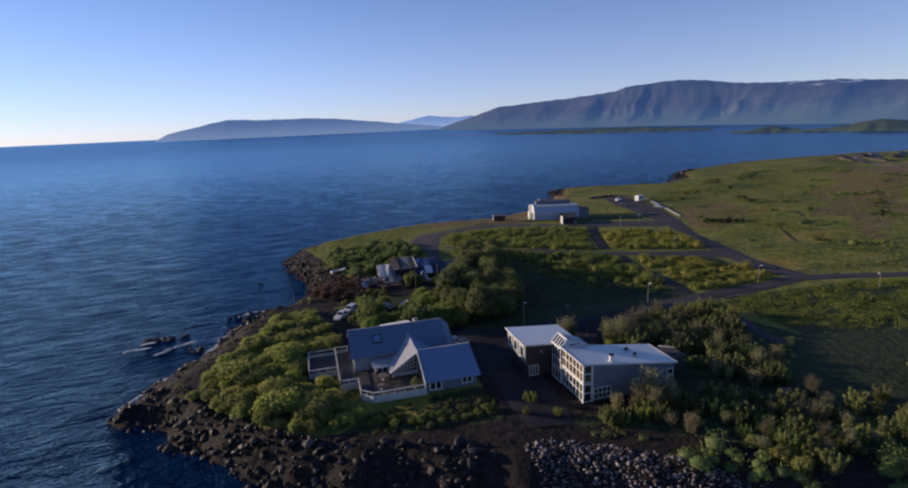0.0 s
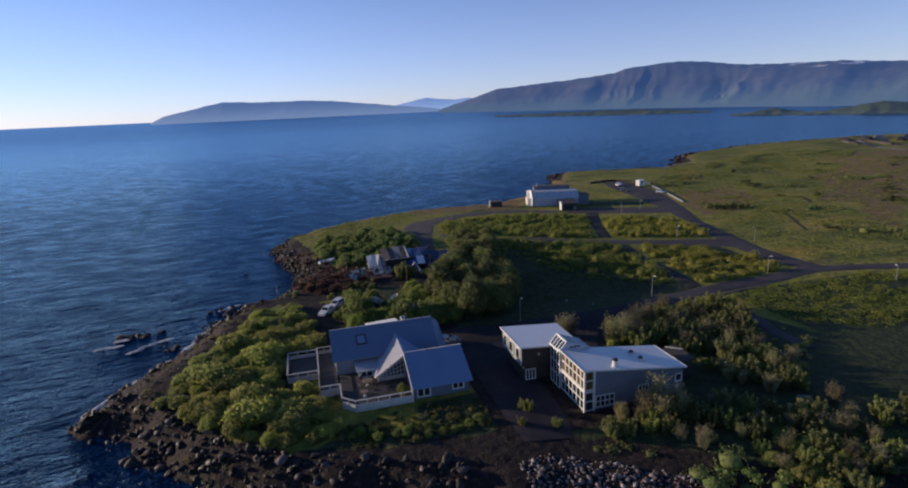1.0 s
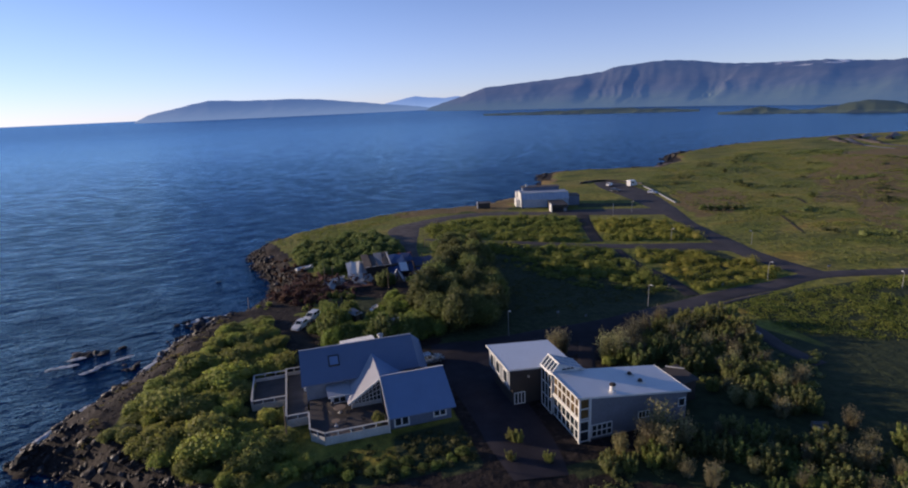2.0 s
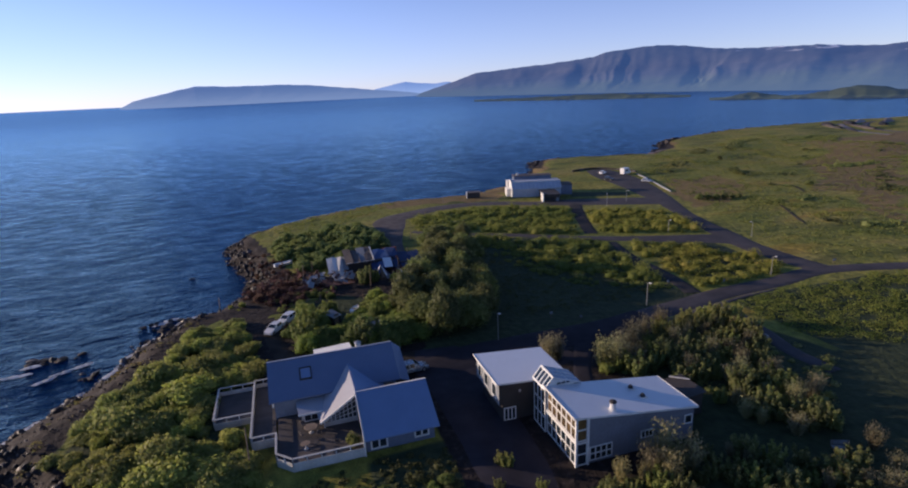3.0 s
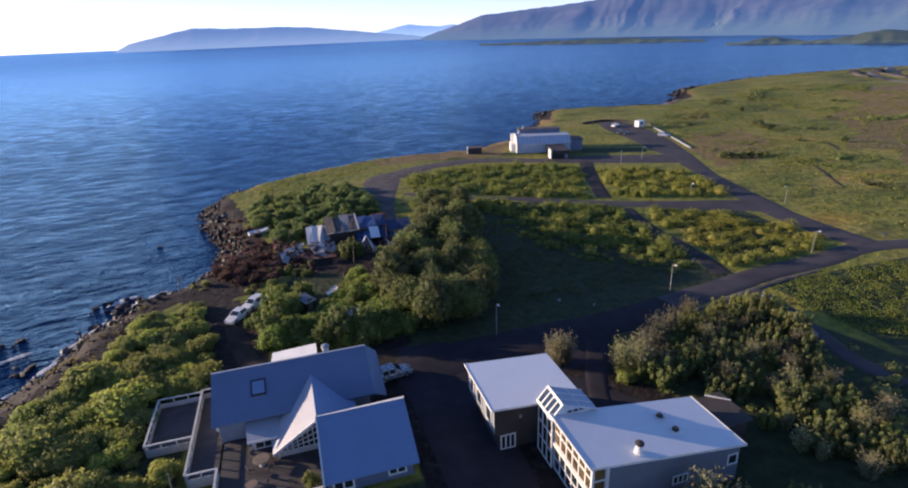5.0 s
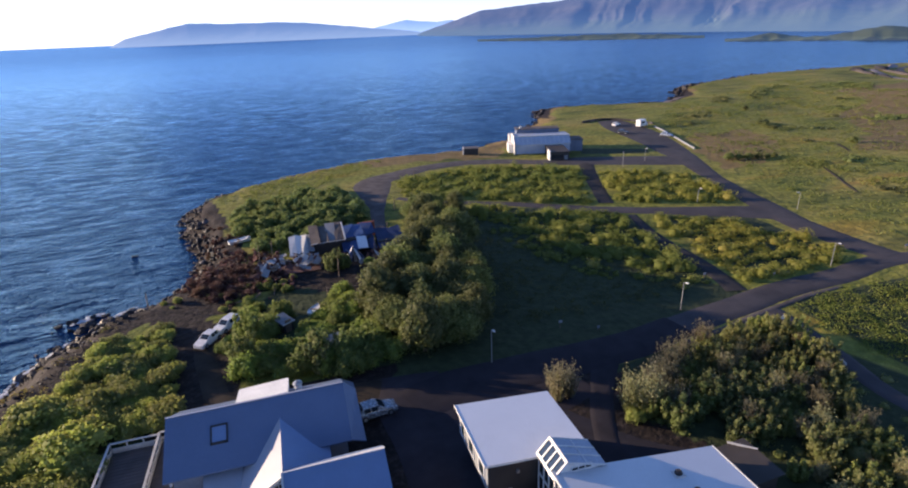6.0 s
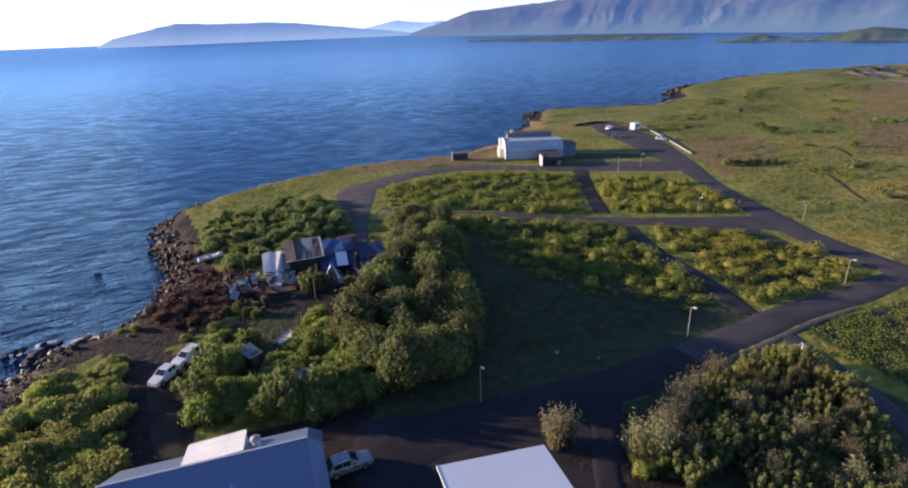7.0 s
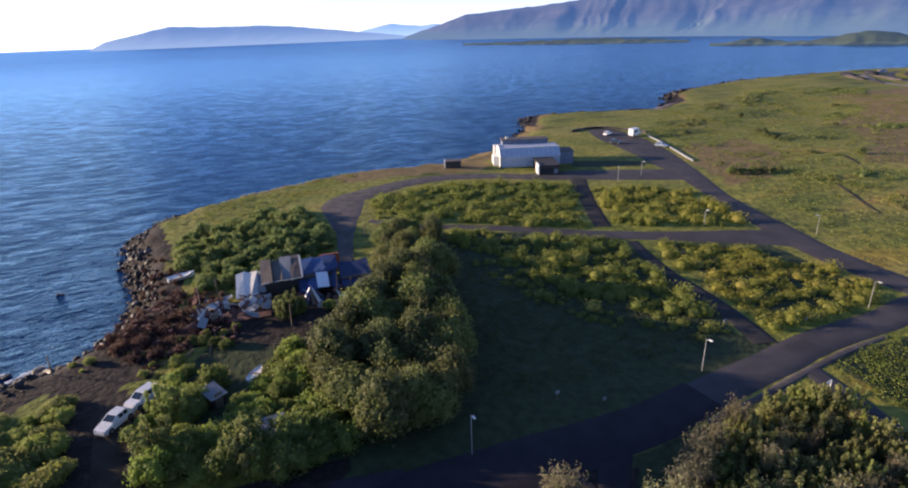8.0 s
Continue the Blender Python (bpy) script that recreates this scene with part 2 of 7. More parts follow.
def make_rock(name, dark, mid, pale):
    """Broken rock: each stone with its own tone, lichen-pale faces and wet dark hollows."""
    n = Nodes(name)
    info = n.nodes.new("ShaderNodeObjectInfo")
    own = n.math("FRACT", n.math("ADD", n.coord.outputs["Random Per Island"], info.outputs["Random"]))
    c = n.ramp(own, [(0.0, dark), (0.55, mid), (0.86, mid), (1.0, pale)])
    c = n.mix(c, n.ramp(n.noise(2.2, 5, 0.65), [(0.32, (0.5, 0.5, 0.52)), (0.6, (1.0, 1.0, 1.0)), (0.74, (1.5, 1.42, 1.36))]), 1.0, "MULTIPLY")
    n.bump(n.noise(3.5, 5), 0.7, 0.08)
    return n.out(c, n.span(n.noise(1.4, 3), 0.35, 0.65, 0.5, 0.9), 0, 0.35)


FIELD_STONE = make_rock("field_stone", (0.30, 0.29, 0.27), (0.38, 0.37, 0.34), (0.45, 0.44, 0.41))
BASALT = make_rock("basalt", (0.012, 0.011, 0.012), (0.030, 0.026, 0.027), (0.12, 0.108, 0.108))
PALE_STONE = make_rock("pale_stone", (0.09, 0.075, 0.075), (0.23, 0.195, 0.19), (0.42, 0.37, 0.36))
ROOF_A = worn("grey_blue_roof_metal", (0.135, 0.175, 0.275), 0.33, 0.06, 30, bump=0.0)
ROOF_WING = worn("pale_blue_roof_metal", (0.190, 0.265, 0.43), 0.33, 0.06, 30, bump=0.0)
ROOF_B = worn("pale_roof_sheet", (0.78, 0.80, 0.83), 0.30, 0.03, 30, bump=0.02)
# blue shade of the white wing wall as a colour; also museum boards
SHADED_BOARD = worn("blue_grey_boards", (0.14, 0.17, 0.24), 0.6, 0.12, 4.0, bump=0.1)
# white boards greyed to hold the shade of the unlit house front
SHADED_BODY = worn("shaded_white_boards", (0.27, 0.29, 0.34), 0.65, 0.15, 5.0, bump=0.1)
BAY_ROOF = worn("pale_bay_roof", (0.42, 0.44, 0.50), 0.4, 0.06, 20, bump=0.02)
STUDIO_WALL = worn("slate_grey_plaster", (0.165, 0.178, 0.215), 0.8, 0.12, 3.0, bump=0.15)
SUNLIT_SLOPE = worn("sunlit_roof_sheet", (0.33, 0.335, 0.38), 0.5, 0.08, 20, bump=0.02)
WHITE = worn("white_paint", (0.72, 0.71, 0.68), 0.5, 0.10, 5.0, bump=0.05)
OFFWHITE = worn("weathered_white_board", (0.55, 0.54, 0.51), 0.65, 0.18, 5.0, bump=0.1)
PALE_BLUE = worn("pale_blue_cladding", (0.40, 0.45, 0.55), 0.6, 0.1, 5.0, bump=0.1)
GREYWALL = worn("grey_plaster", (0.26, 0.27, 0.285), 0.8, 0.12, 3.0, bump=0.15)
DARKWALL = worn("dark_stained_boards", (0.045, 0.038, 0.034), 0.7, 0.25, 4.0)
DECK = worn("grey_deck_boards", (0.080, 0.071, 0.070), 0.8, 0.3, 4.0, bump=0.2)
LAMP_STEEL = worn("pale_lamp_steel", (0.33, 0.33, 0.32), 0.5, 0.1, 8.0, bump=0.05)
METAL = worn("galvanised_steel", (0.42, 0.43, 0.44), 0.4, 0.12, 8.0, metal=0.7, bump=0.05)
RUST = worn("rusty_scrap", (0.115, 0.040, 0.030), 0.85, 0.5, 3.0, bump=0.4)
TIMBER = worn("driftwood", (0.22, 0.165, 0.12), 0.85, 0.35, 4.0, bump=0.3)
BLUE = worn("blue_roof_paint", (0.055, 0.105, 0.27), 0.5, 0.25, 3.0, bump=0.1)
DULL_BLUE = worn("dull_blue_tarpaulin", (0.022, 0.042, 0.125), 0.6, 0.3, 3.0, bump=0.2)
ORANGE = worn("orange_paint", (0.45, 0.13, 0.05), 0.6, 0.3, 3.0, bump=0.1)
REDWOOD = worn("red_brown_boards", (0.13, 0.062, 0.052), 0.85, 0.4, 3.0, bump=0.3)
DARKROOF = worn("weathered_brown_roof", (0.115, 0.095, 0.085), 0.8, 0.35, 3.0, bump=0.3)
RUBBER = worn("rubber", (0.022, 0.022, 0.023), 0.8, 0.1, 9.0, bump=0.05)
CAR_WHITE = worn("white_car_paint", (0.74, 0.74, 0.74), 0.2, 0.04, 3.0, bump=0.0)
CAR_DARK = worn("dark_car_paint", (0.035, 0.04, 0.05), 0.22, 0.05, 3.0, bump=0.0)
CAR_SILVER = worn("silver_car_paint", (0.36, 0.39, 0.43), 0.25, 0.05, 3.0, metal=0.5, bump=0.0)
RED_LAMP = worn("red_lens", (0.4, 0.02, 0.02), 0.3, 0.05, 3.0, bump=0.0)
FOAM = worn("sea_foam_white", (0.58, 0.61, 0.65), 0.8, 0.2, 2.0, bump=0.3)
BARK = worn("bark", (0.085, 0.066, 0.050), 0.9, 0.3, 8.0, bump=0.5)
LEAF = foliage("shrub_leaves", [(0.23, 0.262, 0.075), (0.262, 0.29, 0.085), (0.30, 0.31, 0.103), (0.35, 0.34, 0.137)], 0.3)
LEAF_GARDEN = foliage("garden_shrub_leaves", [(0.15, 0.205, 0.058), (0.175, 0.23, 0.064), (0.20, 0.25, 0.075), (0.24, 0.27, 0.10)], 0.3)
LEAF_SHORE = foliage("shore_thicket_leaves", [(0.105, 0.15, 0.056), (0.135, 0.18, 0.066), (0.17, 0.21, 0.082), (0.235, 0.255, 0.12)], 0.3)
LEAF_RUST = foliage("rust_red_brush", [(0.043, 0.023, 0.026), (0.068, 0.033, 0.036), (0.098, 0.052, 0.053), (0.22, 0.18, 0.175)], 0.45)
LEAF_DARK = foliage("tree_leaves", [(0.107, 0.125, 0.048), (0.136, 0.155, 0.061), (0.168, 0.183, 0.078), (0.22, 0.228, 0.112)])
LEAF_PALE = foliage("willow_leaves", [(0.145, 0.177, 0.064), (0.18, 0.208, 0.077), (0.22, 0.236, 0.096), (0.285, 0.277, 0.14)], 0.3)
LEAF_DRY = foliage("dry_twigs", [(0.21, 0.195, 0.12), (0.27, 0.235, 0.16), (0.31, 0.265, 0.19), (0.24, 0.245, 0.12)])
MEADOW_DARK = foliage("low_meadow_plants", [(0.13, 0.165, 0.042), (0.165, 0.195, 0.05), (0.20, 0.22, 0.06), (0.27, 0.27, 0.088)], 0.04)
DRY_GRASS = foliage("dry_shore_grass", [(0.10, 0.075, 0.045), (0.14, 0.11, 0.06), (0.16, 0.14, 0.06), (0.12, 0.135, 0.05)])
MEADOW = foliage("meadow_plants", [(0.14, 0.17, 0.042), (0.17, 0.195, 0.05), (0.20, 0.22, 0.062), (0.27, 0.27, 0.10)], 0.04)
LUPIN = foliage("lupin_plants", [(0.17, 0.195, 0.038), (0.215, 0.23, 0.044), (0.26, 0.26, 0.055), (0.34, 0.31, 0.09)], 0.04)
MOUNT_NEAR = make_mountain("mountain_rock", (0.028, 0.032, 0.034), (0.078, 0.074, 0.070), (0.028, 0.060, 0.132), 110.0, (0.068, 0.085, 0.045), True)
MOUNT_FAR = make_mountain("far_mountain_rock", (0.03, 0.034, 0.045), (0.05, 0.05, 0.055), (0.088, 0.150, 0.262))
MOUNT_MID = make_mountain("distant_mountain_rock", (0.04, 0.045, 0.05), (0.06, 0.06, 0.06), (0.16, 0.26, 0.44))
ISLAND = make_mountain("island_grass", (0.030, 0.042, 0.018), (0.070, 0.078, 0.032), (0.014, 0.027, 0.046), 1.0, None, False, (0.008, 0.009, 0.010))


# ---- building blocks ----
class Shape:
    """Vertices and faces of one part."""

    def __init__(self):
        self.v, self.f = [], []

    def add(self, verts, faces):
        k = len(self.v)
        self.v += [tuple(p) for p in verts]
        self.f += [tuple(i + k for i in q) for q in faces]
        return self

    def box(self, x0, x1, y0, y1, z0, z1):
        return self.hexa([(x0, y0, z0), (x1, y0, z0), (x1, y1, z0), (x0, y1, z0)], [(x0, y0, z1), (x1, y0, z1), (x1, y1, z1), (x0, y1, z1)])

    def hexa(self, low, high):
        n = len(low)
        faces = [tuple(range(n))[::-1], tuple(range(n, 2 * n))] + [(i, (i + 1) % n, n + (i + 1) % n, n + i) for i in range(n)]
        return self.add(list(low) + list(high), faces)

    def slab(self, quad, thick):
        """A plate of that thickness below the given corners (anticlockwise from above)."""
        return self.hexa([(x, y, z - thick) for x, y, z in quad], quad)

    def beam(self, a, b, w, h=None):
        a, b = Vector(a), Vector(b)
        d = (b - a).normalized()
        side = d.cross(Vector((0, 0, 1)))
        side = side.normalized() if side.length > 1e-3 else Vector((1, 0, 0))
        up = side.cross(d).normalized()
        s, u = side * (w / 2), up * ((h or w) / 2)
        return self.hexa([a - s - u, a + s - u, a + s + u, a - s + u], [b - s - u, b + s - u, b + s + u, b - s + u])

    def tube(self, points, radii, sides=8):
        k = len(self.v)
        for i, (p, r) in enumerate(zip(points, radii)):
            p = Vector(p)
            d = (Vector(points[min(i + 1, len(points) - 1)]) - Vector(points[max(i - 1, 0)])).normalized()
            q = d.to_track_quat("Z", "Y")
            for j in range(sides):
                a = 2 * math.pi * j / sides
                self.v.append(tuple(p + q @ Vector((r * math.cos(a), r * math.sin(a), 0))))
        n = len(points)
        for i in range(n - 1):
            for j in range(sides):
                self.f.append((k + i * sides + j, k + i * sides + (j + 1) % sides, k + (i + 1) * sides + (j + 1) % sides, k + (i + 1) * sides + j))
        self.f.append(tuple(k + j for j in range(sides))[::-1])
        self.f.append(tuple(k + (n - 1) * sides + j for j in range(sides)))
        return self

    def gable(self, x0, x1, y0, y1, z0, eave, ridge, ym=None):
        """A gabled block, its ridge along x."""
        ym = (y0 + y1) / 2 if ym is None else ym
        prof = [(y0, z0), (y1, z0), (y1, eave), (ym, ridge), (y0, eave)]
        return self.add([(x0, y, z) for y, z in prof] + [(x1, y, z) for y, z in prof],
                        [(0, 1, 2, 3, 4)[::-1], (5, 6, 7, 8, 9)] + [(i, (i + 1) % 5, 5 + (i + 1) % 5, 5 + i) for i in range(5)])


def mesh(name, verts, faces, mat, smooth=False):
    me = bpy.data.meshes.new(name)
    me.from_pydata([tuple(p) for p in verts], [], [tuple(q) for q in faces])
    me.materials.append(mat)
    if smooth:
        me.shade_smooth()
    me.update()
    return me


def fix(me):
    bm = bmesh.new()
    bm.from_mesh(me)
    bmesh.ops.recalc_face_normals(bm, faces=bm.faces)
    bm.to_mesh(me)
    bm.free()
    return me


def part(name, shape, mat, parent=None, label="", bevel=0.0):
    """One mesh object under a thing or a part."""
    me = fix(mesh(name, shape.v, shape.f, mat))
    if bevel:
        bm = bmesh.new()
        bm.from_mesh(me)
        bmesh.ops.bevel(bm, geom=bm.edges[:], offset=bevel, segments=2, profile=0.7, affect="EDGES", clamp_overlap=True)
        bm.to_mesh(me)
        bm.free()
    ob = new(name, me)
    if parent:
        ob.parent = parent
    return tagged(ob, label)


def thing(name, label, category, where=(0, 0, 0), turn=0.0, group=""):
    ob = tagged(new(name), label, category, group)
    ob.matrix_basis = pose(*where, 0, 0, turn)
    ob.empty_display_size = 0.3
    return ob


def arrays(name, verts, faces, mat):
    """A large mesh from numpy arrays: all faces with the same number of corners."""
    me = bpy.data.meshes.new(name)
    n, k = faces.shape
    me.vertices.add(len(verts))
    me.vertices.foreach_set("co", np.ascontiguousarray(verts, dtype=np.float32).ravel())
    me.loops.add(n * k)
    me.loops.foreach_set("vertex_index", np.ascontiguousarray(faces, dtype=np.int32).ravel())
    me.polygons.add(n)
    me.polygons.foreach_set("loop_start", np.arange(0, n * k, k, dtype=np.int32))
    me.polygons.foreach_set("loop_total", np.full(n, k, dtype=np.int32))
    me.materials.append(mat)
    me.update(calc_edges=True)
    return me


# ---- the lie of the land ----
COAST = [(700, -400), (300, -120), (140, 5), (70, 30), (44, 38), (28, 44), (14, 50), (2, 55), (-6, 59), (-13, 64), (-18, 70.5), (-26, 79.5),
         (-32, 84.5), (-29, 92.5), (-26, 98), (-22.5, 105), (-19, 115), (-16, 122), (-11, 126), (-5.5, 130.5), (-2.5, 138), (-3.5, 148),
         (-8, 165), (-10.5, 182), (-3, 193.5), (10, 204), (25, 212), (43, 219.5), (61, 220), (74, 221), (101, 236.5), (123, 265.5), (138, 295),
         (150, 301.5), (171, 299), (205, 287), (232, 305), (252, 336), (285, 355), (350, 381), (430, 387), (476, 388), (540, 376),
         (700, 350), (1000, 330), (1800, 260), (3600, 200), (3600, -2500)]


def inside(poly, x, y):
    """Which of the points lie in a polygon."""
    x, y = np.asarray(x, float), np.asarray(y, float)
    odd = np.zeros(x.shape, bool)
    for (x0, y0), (x1, y1) in zip(poly, poly[1:] + poly[:1]):
        hit = (y0 > y) != (y1 > y)
        odd ^= hit & (x < (x1 - x0) * (y - y0) / (y1 - y0 + 1e-12) + x0)
    return odd


def gap(line, x, y, closed=False):
    """How far the points lie from a line."""
    x, y = np.asarray(x, float), np.asarray(y, float)
    best = np.full(x.shape, 1e9)
    ends = line[1:] + (line[:1] if closed else [])
    for (x0, y0), (x1, y1) in zip(line, ends):
        dx, dy = x1 - x0, y1 - y0
        s = np.clip(((x - x0) * dx + (y - y0) * dy) / (dx * dx + dy * dy), 0, 1)
        best = np.minimum(best, np.hypot(x - x0 - s * dx, y - y0 - s * dy))
    return best


def ease(a, b, v):
    s = np.clip((v - a) / (b - a), 0, 1)
    return s * s * (3 - 2 * s)


def ripple(x, y, size, seed):
    """A smooth uneven field between about -1 and 1."""
    rng = np.random.default_rng(seed)
    total = 0
    for k in range(7):
        a, f, p = rng.uniform(0, 2 * math.pi), rng.uniform(0.6, 1.9) * 2 * math.pi / size, rng.uniform(0, 6.28)
        total = total + np.sin((x * math.cos(a) + y * math.sin(a)) * f + p)
    return total / 4


def inland(x, y):
    d = gap(COAST, x, y, True)
    return np.where(inside(COAST, x, y), d, -d)


def ground_z(x, y):
    """The height of the ground, with a rocky bank down to the sea."""
    x, y = np.asarray(x, float), np.asarray(y, float)
    d = inland(x, y) + 1.2 * ripple(x, y, 9, 3)
    level = -1.15 - 0.5 * ease(22, 30, x) * (1 - ease(82, 95, y)) * (1 - ease(55, 75, x)) - 0.85 * ease(40, 95, x) - 0.5 * ease(140, 190, y) - 0.6 * ease(200, 420, x)
    level = level + 0.18 * ripple(x, y, 45, 5) * ease(90, 130, x) + 0.9 * ripple(x, y, 120, 8) * ease(150, 260, x) * ease(3, 40, d)
    bank = 5.5 + 2.5 * ease(190, 215, y) - 2.6 * ease(-8, 0, x) * (1 - ease(62, 75, y))
    z = SEA_LEVEL - 0.15 + (level - SEA_LEVEL + 0.15) * ease(-1.0, bank + 2, d)
    z = np.where(d < 0, SEA_LEVEL - 0.15 + 0.28 * np.maximum(d, -14), z)
    rough = ease(-6, 0, d) * (1 - ease(5, 10, d))
    return z + rough * 0.28 * ripple(x, y, 3.1, 11)


def steps(spans):
    out = []
    for a, b, s in spans:
        out += list(np.arange(a, b, s))
    return np.array(out + [spans[-1][1]])


HEATH = [[(40, 197), (56, 199), (72, 196), (82, 194), (86, 208), (98, 216), (104, 232), (96, 232), (74, 219), (58, 218), (43, 217), (28, 210)], [(238.0, 218.0), (290.0, 233.0), (325.0, 229.0), (150.0, 107.0), (160.0, 124.0), (191.0, 161.0)], [(153.0, 199.0), (175.0, 187.0), (151.0, 161.0), (136.0, 156.0), (135.0, 169.0)], [(-3, 192), (14, 205), (30, 212), (46, 218), (62, 218.5), (74, 220), (70, 212), (50, 209), (33, 203), (14, 195)], [(155, 204), (180, 203), (172, 179), (149, 156), (125, 154), (140, 184)], [(174, 159), (199, 175), (240, 170), (225, 140), (184, 148)], [(300, 270), (420, 290), (500, 240), (380, 180), (260, 210)]]
# dark turf, and ground where tree, bush and museum shade is painted in
TURF_AND_SHADE = [[(12, 61), (23, 59), (24.5, 71), (12, 70.5)], [(44, 116), (76, 98.5), (80, 104), (82.5, 132), (70, 144), (50, 151)], [(103, 190), (124, 180), (128, 188), (108, 200)], [(44, 118), (60, 115), (58, 124), (55, 135), (49, 144), (46, 132)], [(20, 90), (44, 88), (62, 90), (80, 94), (74, 104), (56, 112), (48, 118), (47, 130), (38, 134), (30, 116)], [(44, 60), (44, 86), (60, 88), (73, 87.5), (77, 82), (80, 72), (86, 58), (104, 46), (100, 26), (70, 28), (48, 40)], [(-4, 62), (23, 58), (23, 64), (2, 66)], [(37, 78), (32, 90), (46, 88), (47, 74)], [(38, 67), (37, 80), (47, 82), (58, 74), (57, 66), (48, 61)], [(22, 52), (22, 61), (46, 62), (58, 54), (60, 40), (44, 46)],
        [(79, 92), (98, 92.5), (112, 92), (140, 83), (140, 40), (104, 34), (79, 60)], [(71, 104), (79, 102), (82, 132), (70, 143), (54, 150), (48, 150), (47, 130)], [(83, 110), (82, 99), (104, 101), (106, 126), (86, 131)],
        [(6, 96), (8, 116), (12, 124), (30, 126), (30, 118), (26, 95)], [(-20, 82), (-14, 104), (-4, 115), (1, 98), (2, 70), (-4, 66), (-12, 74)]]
BARE = [[(-9, 150), (1, 150), (2.5, 157), (1.5, 164), (-3, 181), (-11, 182)], [(-6, 60), (22, 55), (23, 60), (8, 62), (-3, 64)], [(18.5, 75), (23.5, 75), (24, 91), (18.5, 91)], [(3, 89), (24, 89), (26, 94), (8, 94)], [(37, 67.5), (49, 68.5), (51, 72), (47, 77), (50, 84), (48, 87), (30, 87), (31, 79), (37.6, 78)], [(-34, 84), (-27, 99), (-20, 116), (-16, 123), (-6, 117), (-9.5, 109), (-13.5, 99), (-17.5, 89.5), (-21, 80), (-17, 72), (-24, 76)], [(21, 57), (36, 58), (46, 60), (46, 68), (38, 79), (32, 88), (22, 93)], [(17, 38), (45, 36), (48, 44), (42, 50), (33, 55.5), (24, 58), (18, 58)], [(-1, 113), (6, 116), (6, 150), (-9, 150), (-9, 118)],
        [(26, 112), (32, 126), (31, 134), (8, 132), (4, 122), (16, 120)], [(0, 88), (9, 89), (7, 112), (0, 116), (-3, 112)]]


def build_ground():
    xs = steps([(-900, -120, 60), (-120, -44, 8), (-44, 130, 1.1), (130, 320, 4), (320, 700, 12), (700, 3600, 120)])
    ys = steps([(-2400, -200, 150), (-200, 30, 10), (30, 230, 1.1), (230, 420, 5), (420, 1200, 90)])
    gx, gy = np.meshgrid(xs, ys)
    gz = ground_z(gx, gy)
    nx, ny = len(xs), len(ys)
    i = np.arange((ny - 1) * (nx - 1))
    a = (i // (nx - 1)) * nx + i % (nx - 1)
    me = arrays("ground", np.stack([gx, gy, gz], -1).reshape(-1, 3), np.stack([a, a + 1, a + nx + 1, a + nx], -1), GROUND)
    me.shade_smooth()
    d = inland(gx, gy)
    bare = np.clip(1 - ease(4.5, 8.5, d + 1.2 * ripple(gx, gy, 7, 21)), 0, 1)
    bare = np.where((gy > 190) & (gx < 130), 1 - ease(0.8, 2.6, d), bare)
    for poly in BARE:
        bare = np.maximum(bare, inside(poly, gx, gy) * 0.75)
    heath = np.zeros_like(bare)
    for poly in HEATH:
        heath = np.maximum(heath, np.where(inside(poly, gx, gy), ease(-2, 6, gap(poly, gx, gy, True) + 3 * ripple(gx, gy, 16, 41)), 0))
    heath = np.maximum(heath, ease(95, 120, gx) * (1 - ease(4, 12, d + 3 * ripple(gx, gy, 20, 43))))
    heath = np.maximum(heath, 0.22 * ease(0.3, 0.8, ripple(gx, gy * 2.5, 110, 31)) * ease(118, 150, gx))
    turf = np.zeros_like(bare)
    for poly in TURF_AND_SHADE:
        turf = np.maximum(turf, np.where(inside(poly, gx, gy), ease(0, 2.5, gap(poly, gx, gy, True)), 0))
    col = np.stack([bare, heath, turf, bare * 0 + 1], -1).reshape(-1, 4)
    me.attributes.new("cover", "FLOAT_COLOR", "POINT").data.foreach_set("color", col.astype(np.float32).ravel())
    return tagged(new("ground", me), "grassy headland with a dark rocky bank down to the sea", "ground", kind="structure")


def build_sea():
    rings = np.concatenate([np.arange(0, 300, 12), np.geomspace(300, 4900, 40)])
    spokes = 120
    ang = np.arange(spokes) * 2 * math.pi / spokes
    r, a = np.meshgrid(rings, ang, indexing="ij")
    z = SEA_LEVEL + 36.0 * ease(1500, 5200, r)
    verts = np.stack([20 + r * np.sin(a), 60 + r * np.cos(a), z], -1).reshape(-1, 3)
    i = np.arange((len(rings) - 1) * spokes)
    k, j = i // spokes, i % spokes
    q = np.stack([k * spokes + j, (k + 1) * spokes + j, (k + 1) * spokes + (j + 1) % spokes, k * spokes + (j + 1) % spokes], -1)
    me = arrays("water", verts, q[:, ::-1], SEA)
    me.shade_smooth()
    return tagged(new("water", me), "dark blue sea with short wind waves", "sea", kind="structure")


